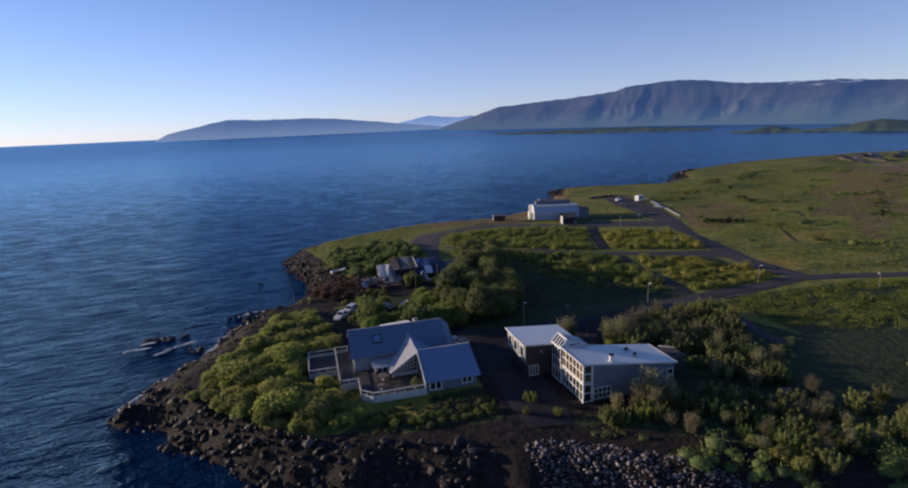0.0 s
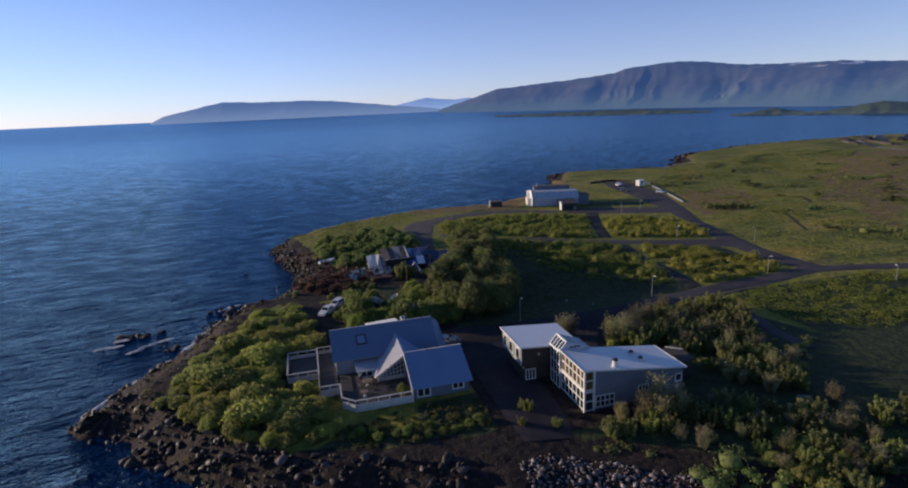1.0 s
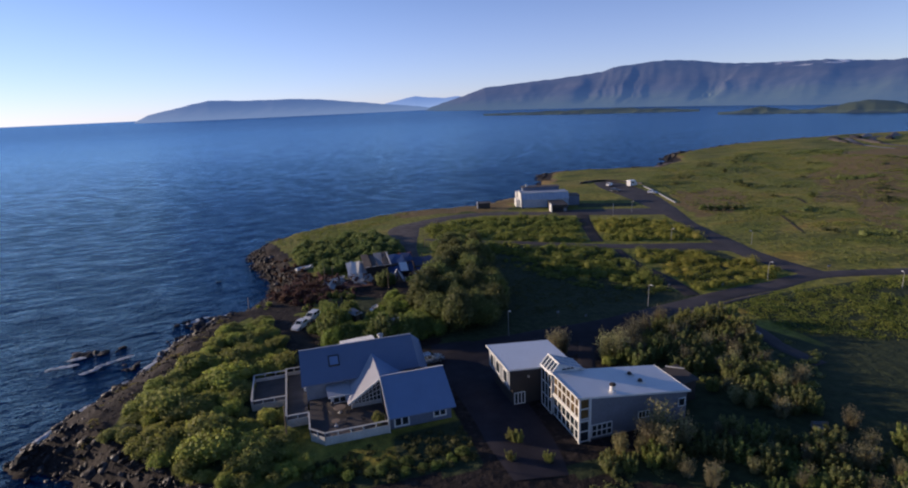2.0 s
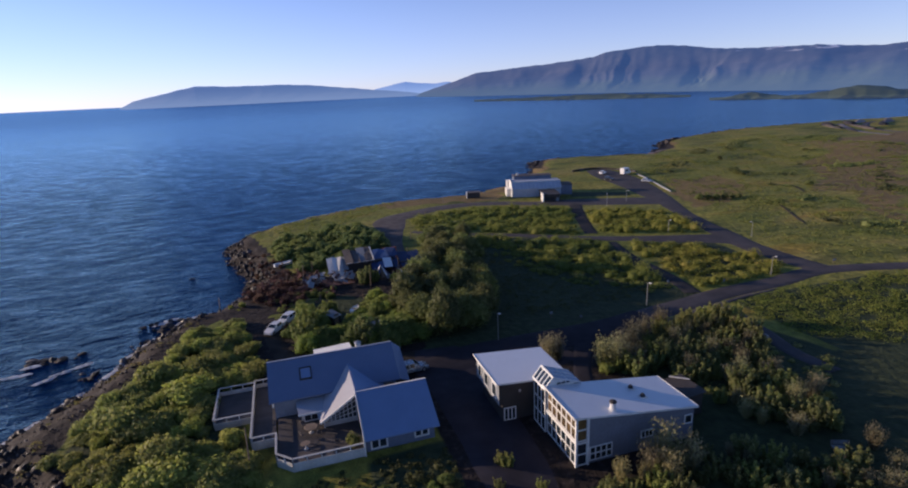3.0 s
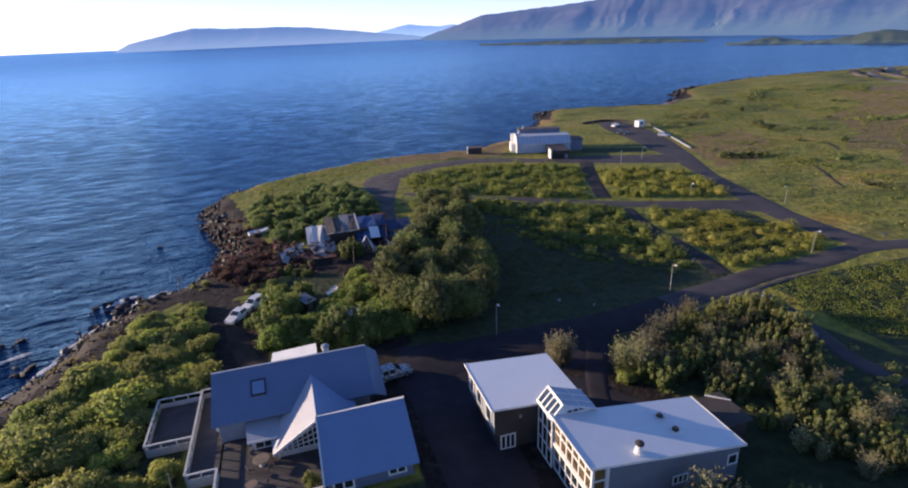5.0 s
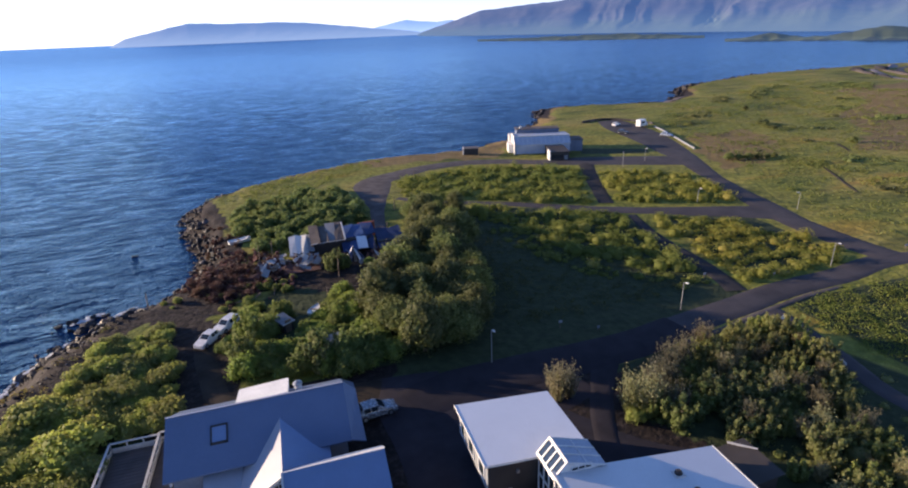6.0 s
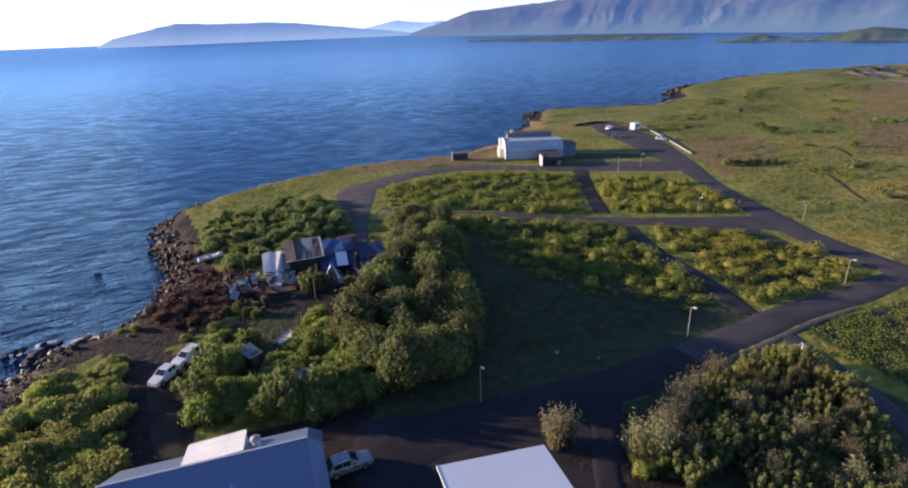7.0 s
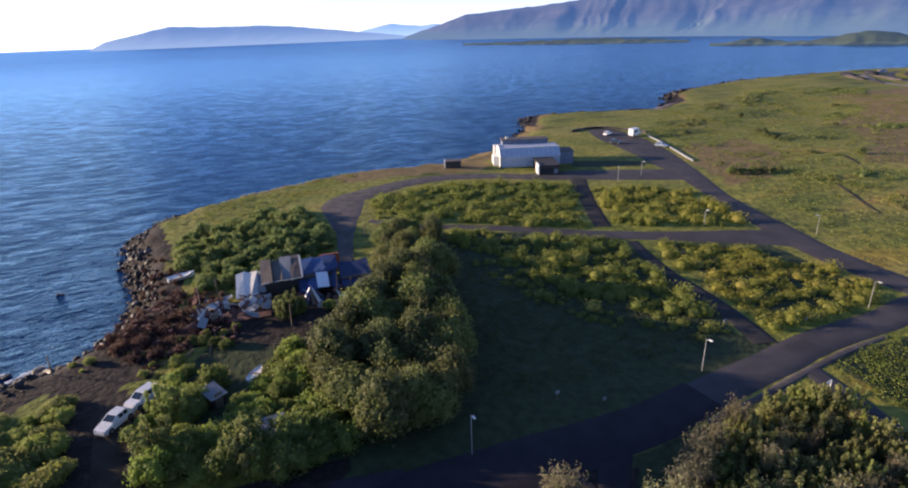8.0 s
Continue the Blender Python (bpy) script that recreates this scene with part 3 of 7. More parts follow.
def smooth_line(points, step=1.5):
    """A rounded line through the points."""
    pts = [Vector(p) for p in points]
    out = []
    for i in range(len(pts) - 1):
        p0, p1, p2, p3 = pts[max(i - 1, 0)], pts[i], pts[i + 1], pts[min(i + 2, len(pts) - 1)]
        n = max(1, int((p2 - p1).length / step))
        for k in range(n):
            s = k / n
            out.append(0.5 * ((2 * p1) + (p2 - p0) * s + (2 * p0 - 5 * p1 + 4 * p2 - p3) * s * s + (3 * p1 - p0 - 3 * p2 + p3) * s ** 3))
    return out + [pts[-1]]


def ribbon(name, points, widths, mat, label, category="road", lift=0.07, seed=1):
    line = smooth_line(points)
    n = len(line)
    w = np.interp(np.linspace(0, 1, n), np.linspace(0, 1, len(widths)), widths)
    verts, cols = [], 7
    for i, p in enumerate(line):
        d = (line[min(i + 1, n - 1)] - line[max(i - 1, 0)]).normalized()
        side = Vector((d.y, -d.x))
        for c in range(cols):
            s = (c / (cols - 1) - 0.5) * (w[i] + 0.25 * math.sin(i * 0.9 + c * 2 + seed))
            verts.append(tuple(p + side * s))
    v = np.array(verts)
    edge = np.tile(np.array([-0.25, 0.0, 0.02, 0.03, 0.02, 0.0, -0.25]), n)
    z = ground_z(v[:, 0], v[:, 1]) + lift + edge
    i = np.arange((n - 1) * (cols - 1))
    a = (i // (cols - 1)) * cols + i % (cols - 1)
    me = arrays(name, np.column_stack([v, z]), np.stack([a, a + 1, a + cols + 1, a + cols], -1), mat)
    me.shade_smooth()
    return tagged(new(name, me), label, category, kind="structure")


def build_roads():
    ribbon("pavement", [(26.5, 57), (27, 63), (27.2, 70), (27, 80), (26.5, 87), (26.8, 91.5)], [8, 10.5, 11, 11, 12, 9], SHADED_ASPHALT, "asphalt yard between the houses, its shade put into the colour", "pavement", lift=0.05, seed=2)
    # the stretch under the trees' shadow takes the darkened asphalt
    ribbon("road", [(26, 86), (30, 87.5), (40, 88), (52, 88.5), (58, 89.4), (62.5, 90.4)], [8, 8, 7.5, 7, 6.6, 6.2], SHADED_ASPHALT, "asphalt road stretch past the houses, tree shade put into its colour", lift=0.10, seed=37)
    ribbon("road", [(58, 89.4), (62, 90.2), (72, 92), (84, 94.3), (96, 95.1), (108, 96.6), (124, 92), (160, 78), (220, 60), (320, 40)],
           [6.2, 6, 5.4, 5.6, 6.4, 7.2, 6.6, 6, 6, 6], ASPHALT, "narrow dark asphalt road past the houses")
    ribbon("road", [(109, 97.5), (108.7, 106), (109.6, 116), (112.5, 127), (115.5, 139), (121, 154), (129, 173), (134, 186)],
           [7.5, 7.8, 8, 7, 6, 8, 10, 10], ASPHALT, "grey asphalt road to a small turning place", lift=0.09, seed=3)
    ribbon("pavement", [(125, 163), (130, 177), (135.5, 193), (140, 210), (143.5, 228), (146, 242)], [5, 13, 17, 20, 21, 12], ASPHALT, "asphalt turning place at the road end", "pavement", lift=0.05, seed=4)
    ribbon("road", [(112, 121), (107, 124), (100.5, 127.3), (86.3, 134.2), (76.5, 139.4), (63, 148), (48, 155.6), (40, 163)], [12, 8.5, 6.2, 5.2, 4.6, 4, 3.2, 2.6], ASPHALT, "narrow asphalt footpath through the meadow", lift=0.08, seed=5)
    ribbon("road", [(83.4, 132), (80.5, 121), (79.6, 113), (79, 105), (77, 96)], [2.6, 3.0, 3.5, 4.0, 4.6], SHADED_PATH, "worn track through the meadow, plant shade in its dark colour", lift=0.05, seed=7)
    ribbon("road", [(100, 180), (94, 167), (90, 158), (83, 141)], [6, 5, 4.8, 4.6], SHADED_PATH, "short path through the meadow, plant shade in its dark colour", lift=0.05, seed=9)
    ribbon("pavement", [(128, 168), (119.2, 172.5), (108.2, 178.3), (97.2, 183), (87, 186)], [16, 16, 15, 13, 9], ASPHALT, "asphalt forecourt of the museum", "pavement", lift=0.065, seed=19)
    ribbon("trim", [(190, 283), (204, 284.5), (218, 293), (231, 302)], [3, 6, 6, 3], PALE_STONE, "pale gravel beach at the far bend", "beach", lift=0.35, seed=21)
    ribbon("trim", [(182, 170), (178, 163), (173.5, 157)], [0.7, 1.1, 0.6], TRACK, "dark drainage ditch across the open grass", "ditch", lift=0.10, seed=23)
    ribbon("trim", [(151, 146), (146, 138), (138, 126)], [0.6, 1.0, 0.5], TRACK, "dark drainage ditch across the open grass", "ditch", lift=0.10, seed=25)
    ribbon("road", [(91, 184), (84, 188.5), (77, 192), (66, 194), (55, 192), (46, 187.5), (37.6, 181.5), (35.4, 170), (34.2, 158), (32.6, 146), (32, 136)],
           [7.5, 8, 8.5, 8.5, 9, 11, 13.5, 8.5, 4.4, 3.6, 3], GRAVEL, "gravel lane along the shore", lift=0.06, seed=11)
    ribbon("road", [(24, 90), (14, 91.5), (7, 93), (4.8, 99), (3.4, 105), (2.8, 110)], [5, 4, 3.8, 3.6, 3.8, 3], TRACK, "worn gravel drive behind the house", lift=0.02, seed=13)
    ribbon("road", [(77, 90), (76.4, 85.5), (75.6, 81), (74.8, 77), (73.5, 72), (74, 66)], [3.6, 3.6, 3.4, 3.4, 3.4, 3.2], ASPHALT, "short side road past the barrier", lift=0.06, seed=15)
    ribbon("pavement", [(40.6, 69.5), (41.8, 73.5), (43.4, 77.5), (46, 82.2), (49.5, 87)], [3.4, 3.3, 3.3, 3.4, 4.5], SHADED_ASPHALT, "dark asphalt drive behind the studio house", "pavement", lift=0.05, seed=35)
    ribbon("pavement", [(30.5, 84), (36, 83.4), (40, 83.2), (45, 84.2)], [8, 8.5, 8.5, 6], SHADED_ASPHALT, "dark asphalt apron behind the studio house", "pavement", lift=0.035, seed=39)
    ribbon("pavement", [(37.5, 81), (40.5, 76.5), (44, 72.5), (49, 69.8)], [7, 7.5, 7, 4], SHADED_ASPHALT, "dark asphalt court behind the studio house", "pavement", lift=0.02, seed=41)
    ribbon("trim", [(60, 86.8), (66, 87.7), (72.3, 89.0), (78, 90.2), (84.6, 91.4), (92, 92.1)], [0.9, 1.1, 1.2, 1.3, 1.2, 0.9], GRAVEL, "pale gravel verge beside the road", "verge", lift=0.075, seed=17)


# ---- far land ----
def build_range(name, label, profile, near, deep, mat, seed, gully=0.35, crest_at=0.0):
    """A mountain range: crest heights in degrees by bearing, with gullied slopes between its foot and its crest."""
    az = np.array([p[0] for p in profile])
    el = np.array([p[1] for p in profile])
    a = np.arange(az[0], az[-1], 0.09)
    crest = np.interp(a, az, el)
    rows = 26
    s = np.linspace(0, 1, rows)[:, None]
    aa = a[None, :] + 0 * s
    near = np.interp(a, *near)[None, :] if isinstance(near, tuple) else near
    far = near + deep
    rr = near + deep * s
    u, v = aa * 72 + 40 * ripple(aa * 72, 0 * rr, 900, seed) + 22 * ripple(aa * 72, rr, 330, seed + 7) - 210 * s, rr * 0.012
    # spurs that run down towards the water, stronger in some stretches than in others
    spur = lambda size, k: np.sqrt(ripple(u, v, size, seed + k) ** 2 + 0.03)
    stretch = 0.35 + 0.65 * ease(-0.2, 0.7, ripple(aa * 72, 0 * rr, 1500, seed + 6) + 0.9 * np.exp(-((aa - crest_at) / 6.0) ** 2))
    cut = stretch * (0.7 * spur(400, 1) + 0.3 * spur(190, 2))
    rise = s + 0.07 * ripple(u, rr * 0.2, 620, seed + 4) * np.sin(np.pi * s)
    shape = np.where(rise < 0.62, 0.62 * (np.clip(rise, 0, 1) / 0.62) ** 1.5, 0.62 + 0.38 * np.clip((rise - 0.62) / 0.2, 0, 1) ** 0.8)
    shape = shape * (1 - gully * cut * np.sin(np.pi * np.clip(s * 1.25, 0, 1)) ** 1.2)
    base = SEA_LEVEL + 36.0 * ease(1500, 5200, rr) - 2
    top = 36 + np.tan(np.radians(crest))[None, :] * (near + (far - near) * 0.83)
    zz = base + np.maximum(top - base, 0.5) * shape + 2 * ripple(aa * 70, rr, 160, seed + 1) * shape
    verts = np.stack([rr * np.sin(np.radians(aa)), rr * np.cos(np.radians(aa)), zz], -1).reshape(-1, 3)
    nx = len(a)
    i = np.arange((rows - 1) * (nx - 1))
    b = (i // (nx - 1)) * nx + i % (nx - 1)
    me = arrays(name, verts, np.stack([b, b + nx, b + nx + 1, b + 1], -1)[:, ::-1], mat)
    me.shade_smooth()
    return tagged(new(name, me), label, "mountain", kind="structure")


def build_island(label, shore, heights, deep, seed):
    """A low grassy island: a broken cliff along the near shore, a rounded back behind it."""
    a = np.arange(shore[0][0], shore[-1][0] + 0.01, 0.06)
    near = np.interp(a, *zip(*shore)) + 9 * ripple(a * 30, 0 * a, 190, seed)
    h = np.maximum(np.interp(a, *zip(*heights)) + 0.7 * ripple(a * 30, 0 * a, 70, seed + 1), 0.0) * 0.78
    cliff = np.minimum(h * 0.6, np.clip(2.4 + 3.0 * ripple(a * 30, 0 * a, 60, seed + 2), 0.2, 6))
    rows = [(0.0, -1.5, 0.0), (0.002, 0.0, 0.0), (0.006, 0.92, 0.0), (0.04, 1.0, 0.05)] + [(q, 1.0 - q, math.sin(math.pi * q) ** 0.8) for q in (0.15, 0.25, 0.35, 0.45, 0.55, 0.7, 0.85)] + [(1.0, -1.5, 0.0)]
    verts = []
    for q, low, high in rows:
        r = near + deep * q
        z = SEA_LEVEL + 36.0 * ease(1500, 5200, r) + np.maximum(cliff, 0.3) * low + np.maximum(h - cliff, 0) * high
        verts.append(np.stack([r * np.sin(np.radians(a)), r * np.cos(np.radians(a)), z], -1))
    nx = len(a)
    i = np.arange((len(rows) - 1) * (nx - 1))
    b = (i // (nx - 1)) * nx + i % (nx - 1)
    me = arrays("backdrop", np.concatenate(verts), np.stack([b, b + 1, b + nx + 1, b + nx], -1), ISLAND)
    return tagged(new("backdrop", me), label, "island", kind="structure")


def build_far_land():
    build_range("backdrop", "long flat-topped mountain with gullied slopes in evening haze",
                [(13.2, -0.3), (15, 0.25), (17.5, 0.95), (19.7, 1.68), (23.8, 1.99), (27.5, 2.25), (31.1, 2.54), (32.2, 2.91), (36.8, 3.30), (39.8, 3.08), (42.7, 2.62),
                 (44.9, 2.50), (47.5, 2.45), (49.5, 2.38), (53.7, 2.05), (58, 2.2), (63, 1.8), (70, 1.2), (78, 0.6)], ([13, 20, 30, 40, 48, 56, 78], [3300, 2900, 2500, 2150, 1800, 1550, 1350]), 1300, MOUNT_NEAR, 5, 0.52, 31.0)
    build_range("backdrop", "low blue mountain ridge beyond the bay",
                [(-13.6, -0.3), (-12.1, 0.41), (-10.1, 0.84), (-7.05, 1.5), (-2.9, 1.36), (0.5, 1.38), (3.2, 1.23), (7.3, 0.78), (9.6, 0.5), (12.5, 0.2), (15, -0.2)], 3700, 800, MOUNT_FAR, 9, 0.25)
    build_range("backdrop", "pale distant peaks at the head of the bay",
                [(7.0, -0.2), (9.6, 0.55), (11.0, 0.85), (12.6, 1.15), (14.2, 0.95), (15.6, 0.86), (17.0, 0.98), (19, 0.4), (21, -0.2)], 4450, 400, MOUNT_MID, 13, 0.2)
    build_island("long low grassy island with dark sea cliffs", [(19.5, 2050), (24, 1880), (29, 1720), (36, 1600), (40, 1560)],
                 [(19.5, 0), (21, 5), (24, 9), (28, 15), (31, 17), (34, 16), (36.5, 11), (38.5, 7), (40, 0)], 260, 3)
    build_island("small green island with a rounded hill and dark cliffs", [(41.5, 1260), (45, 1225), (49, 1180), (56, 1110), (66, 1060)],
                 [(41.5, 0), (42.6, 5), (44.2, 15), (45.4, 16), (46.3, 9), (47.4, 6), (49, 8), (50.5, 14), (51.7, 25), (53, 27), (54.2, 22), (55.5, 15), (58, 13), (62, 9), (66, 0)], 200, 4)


build_ground()
build_sea()
build_roads()
build_far_land()


# ---- houses ----
def wpart(name, shape, mat, parent, label="", bevel=0.0):
    """A part given in world coordinates, under a thing that stands unturned."""
    ob = part(name, shape, mat, parent, label, bevel)
    if parent.parent is None:
        ob.matrix_parent_inverse = parent.matrix_basis.inverted()
    return ob


def face_box(s, facing, plane, u0, u1, z0, z1, out, deep):
    """A box on a wall: facing 'y' looks towards -y, 'x' towards -x; out: how proud, deep: how far in."""
    if facing == "y":
        s.box(u0, u1, plane - out, plane + deep, z0, z1)
    else:
        s.box(plane - out, plane + deep, u0, u1, z0, z1)


def lattice(us, zs, place, bar, front, back):
    """A plate with rectangular openings, in one piece. place(u, z, depth) gives the point."""
    ue, ze = [], []
    for u in us:
        ue += [u - bar / 2, u + bar / 2]
    for z in zs:
        ze += [z - bar / 2, z + bar / 2]
    s = Shape()
    nu, nz = len(ue), len(ze)
    for d in (front, back):
        s.v += [place(u, z, d) for z in ze for u in ue]
    at = lambda i, j, k: k * nu * nz + j * nu + i
    solid = lambda i, j: 0 <= i < nu - 1 and 0 <= j < nz - 1 and (i % 2 == 0 or j % 2 == 0)
    for i in range(nu - 1):
        for j in range(nz - 1):
            if not solid(i, j):
                continue
            for k in (0, 1):
                q = (at(i, j, k), at(i + 1, j, k), at(i + 1, j + 1, k), at(i, j + 1, k))
                s.f.append(q if k == 0 else q[::-1])
            for di, dj, a, b in ((-1, 0, (i, j + 1), (i, j)), (1, 0, (i + 1, j), (i + 1, j + 1)), (0, -1, (i, j), (i + 1, j)), (0, 1, (i + 1, j + 1), (i, j + 1))):
                if not solid(i + di, j + dj):
                    s.f.append((at(*a, 0), at(*a, 1), at(*b, 1), at(*b, 0)))
    return s


def window(house, facing, plane, u0, u1, z0, z1, cols=2, rows=1, bar=0.07, mat=None, glass=None):
    """A framed window with its pane."""
    place = (lambda u, z, d: (u, plane - d, z)) if facing == "y" else (lambda u, z, d: (plane - d, u, z))
    f = lattice([u0 + (u1 - u0) * k / cols for k in range(cols + 1)], [z0 + (z1 - z0) * k / rows for k in range(rows + 1)], place, bar, 0.07, -0.05)
    p = Shape()
    face_box(p, facing, plane, u0, u1, z0, z1, 0.012, 0.02)
    w = wpart("window", f, mat or WHITE, house)
    part("pane", p, glass or GLASS, w, "warm evening light put into the pane colour" if glass else "")
    return w


def sheet(quad, thick=0.1):
    """A roof plate."""
    s = Shape()
    s.slab(quad, thick)
    return s


def rail(house, points, z_floor, top=1.0, skirt=None):
    """A white board railing: posts, a cap, a board band, and a skirt to the ground."""
    r = None
    for (x0, y0), (x1, y1) in zip(points, points[1:]):
        r = wpart("railing", Shape().beam((x0, y0, z_floor + top), (x1, y1, z_floor + top), 0.2, 0.08), OFFWHITE, house)
        n = max(1, round(math.hypot(x1 - x0, y1 - y0) / 1.35))
        post = mesh("post", *vars_of(Shape().box(-0.06, 0.06, -0.06, 0.06, 0, top - 0.04)), OFFWHITE)
        for k in range(n + 1):
            o = new("post", post)
            o.parent = r
            o.location = (x0 + (x1 - x0) * k / n, y0 + (y1 - y0) * k / n, z_floor)
        low = skirt if skirt is not None else z_floor + 0.03
        part("rail_board", Shape().beam((x0, y0, (z_floor + 0.45 + low) / 2), (x1, y1, (z_floor + 0.45 + low) / 2), 0.05, z_floor + 0.45 - low), OFFWHITE, r)


def vars_of(s):
    return s.v, s.f


def deck(house, x0, x1, y0, y1, z, mat, label, step=0.45):
    """A deck: a dark underframe and single boards on it."""
    d = wpart("deck", Shape().box(x0, x1, y0, y1, z - 0.2, z - 0.07), DARKWALL, house, label)
    n = int((y1 - y0) / step)
    board = fix(mesh("plank", *vars_of(Shape().box(x0, x1, 0.012, step - 0.012, -0.06, 0)), mat))
    for k in range(n):
        o = new("plank", board)
        o.parent = d
        o.location = (0, y0 + k * step, z)
    return d


def timber_house():
    h = thing("house", "white timber house with grey-blue metal roofs and a wooden deck", "house", (11, 80, -1.2))
    g = -1.5
    body = Shape().gable(4.1, 18.6, 80.1, 88.3, g, 2.05, 4.45, 84.2)
    wpart("wall", Shape().gable(13.4, 20.9, 70.6, 76.8, g, 0.95, 3.2, 75.4), SHADED_BOARD, h, "white boarded wall of the wing, blue shade put into its colour")
    body.hexa([(9.6, 76.3, g), (13.3, 76.3, g), (13.3, 81, g), (9.6, 81, g)], [(9.6, 76.3, 0.45), (13.3, 76.3, 2.85), (13.3, 81, 2.85), (9.6, 81, 0.45)])
    wpart("wall", body, SHADED_BODY, h, "white boarded wall, shade greyed into its colour")
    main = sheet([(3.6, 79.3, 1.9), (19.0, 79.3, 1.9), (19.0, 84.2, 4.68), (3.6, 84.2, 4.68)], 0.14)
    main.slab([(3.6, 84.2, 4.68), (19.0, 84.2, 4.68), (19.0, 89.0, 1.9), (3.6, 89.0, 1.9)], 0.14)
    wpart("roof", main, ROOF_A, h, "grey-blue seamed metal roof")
    verge = Shape().slab([(19.0, 79.3, 1.93), (20.25, 79.5, 1.30), (20.1, 84.2, 3.75), (19.0, 84.2, 4.70)], 0.12)
    verge.slab([(19.0, 84.2, 4.70), (20.1, 84.2, 3.75), (20.2, 88.8, 1.3), (19.0, 89.0, 1.9)], 0.12)
    wpart("roof", verge, ROOF_A, h, "grey-blue hipped verge")
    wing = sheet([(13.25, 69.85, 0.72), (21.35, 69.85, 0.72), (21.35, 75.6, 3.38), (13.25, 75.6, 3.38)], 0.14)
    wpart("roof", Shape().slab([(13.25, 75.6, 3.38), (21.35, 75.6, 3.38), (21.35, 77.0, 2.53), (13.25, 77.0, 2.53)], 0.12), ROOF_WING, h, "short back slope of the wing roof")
    # white strip paints the sunlight on the short back slope
    wpart("ridge_cap", Shape().slab([(13.3, 75.54, 3.44), (21.38, 75.54, 3.44), (21.38, 76.0, 3.30), (13.3, 75.66, 3.42)], 0.06), WHITE, h, "white ridge strip drawn as the sunlit back slope")
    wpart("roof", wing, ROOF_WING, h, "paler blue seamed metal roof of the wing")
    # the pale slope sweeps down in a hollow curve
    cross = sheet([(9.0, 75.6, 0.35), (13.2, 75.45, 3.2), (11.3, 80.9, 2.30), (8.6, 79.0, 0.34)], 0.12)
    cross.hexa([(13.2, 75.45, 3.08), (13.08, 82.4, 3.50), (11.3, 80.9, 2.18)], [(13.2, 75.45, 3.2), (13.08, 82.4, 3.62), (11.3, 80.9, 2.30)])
    # the pale colour carries the sunlight that falls on this slope
    wpart("roof", cross, SUNLIT_SLOPE, h, "steep slope of the cross gable, sunlight put into its pale colour")
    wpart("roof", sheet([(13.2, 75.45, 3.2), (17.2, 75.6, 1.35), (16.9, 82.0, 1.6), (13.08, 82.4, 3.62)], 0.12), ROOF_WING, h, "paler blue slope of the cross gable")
    wpart("bargeboard", Shape().beam((13.16, 75.6, 3.36), (13.16, 69.8, 0.68), 0.16, 0.24).beam((9.0, 75.52, 0.28), (13.2, 75.40, 3.12), 0.1, 0.24), WHITE, h, "white bargeboard")
    wpart("post", Shape().box(13.08, 13.24, 69.9, 70.06, g, 0.7), WHITE, h)
    wpart("post", Shape().box(9.35, 9.5, 75.9, 76.05, -0.6, 0.4), WHITE, h)
    # glazed gable with a lattice of white bars
    pane = Shape().hexa([(9.75, 76.2, -0.05), (13.15, 76.2, -0.05), (13.15, 76.28, -0.05), (9.75, 76.28, -0.05)],
                        [(9.75, 76.2, 0.45), (13.15, 76.2, 2.75), (13.15, 76.28, 2.75), (9.75, 76.28, 0.45)])
    lean = lambda u, z, d: (u, 76.2 - d, -0.05 + (z + 0.05) * (0.5 + 2.3 * (u - 9.75) / 3.4) / 2.8)
    bars = lattice([9.75 + 3.4 * k / 7 for k in range(8)], [-0.05 + 2.8 * k / 4 for k in range(5)], lean, 0.09, 0.08, 0.0)
    gable = wpart("window", bars, WHITE, h, "triangular gable window with white bars")
    part("pane", pane, GLASS, gable)
    wpart("wall", Shape().box(9.4, 13.3, 76.1, 76.32, g, -0.1), OFFWHITE, h)
    window(h, "y", 70.58, 18.7, 20.2, -0.55, 0.68, 2, 1, 0.17)
    window(h, "y", 70.58, 13.9, 15.6, -0.85, 0.5, 2, 1, 0.17)
    window(h, "y", 80.1, 15.2, 16.4, 0.6, 1.6, 2, 1, 0.1)
    window(h, "x", 4.1, 81.5, 83.0, 0.2, 1.5, 2, 1, 0.1)
    window(h, "x", 4.1, 84.8, 86.3, 0.2, 1.5, 2, 1, 0.1)
    wpart("bay", Shape().box(7.0, 9.2, 77.9, 80.1, g, 0.75), OFFWHITE, h)
    window(h, "y", 77.88, 7.3, 8.9, -0.4, 0.5, 2, 1, 0.09)
    wpart("roof", Shape().slab([(6.7, 77.5, 0.80), (9.5, 77.5, 0.80), (9.7, 79.9, 1.25), (6.5, 79.9, 1.25)], 0.12), BAY_ROOF, h, "pale flat roof of the bay")
    wpart("fascia", Shape().beam((6.68, 77.44, 0.70), (9.5, 77.44, 0.70), 0.08, 0.24), WHITE, h, "white fascia of the bay")
    wpart("wall_lamp", Shape().box(3.86, 4.05, 79.9, 80.15, 0.9, 1.3), WHITE, h)
    # skylight in the long slope
    sky_frame = Shape()
    sl = 2.78 / 4.9
    zz = lambda y: 1.9 + (y - 79.3) * sl
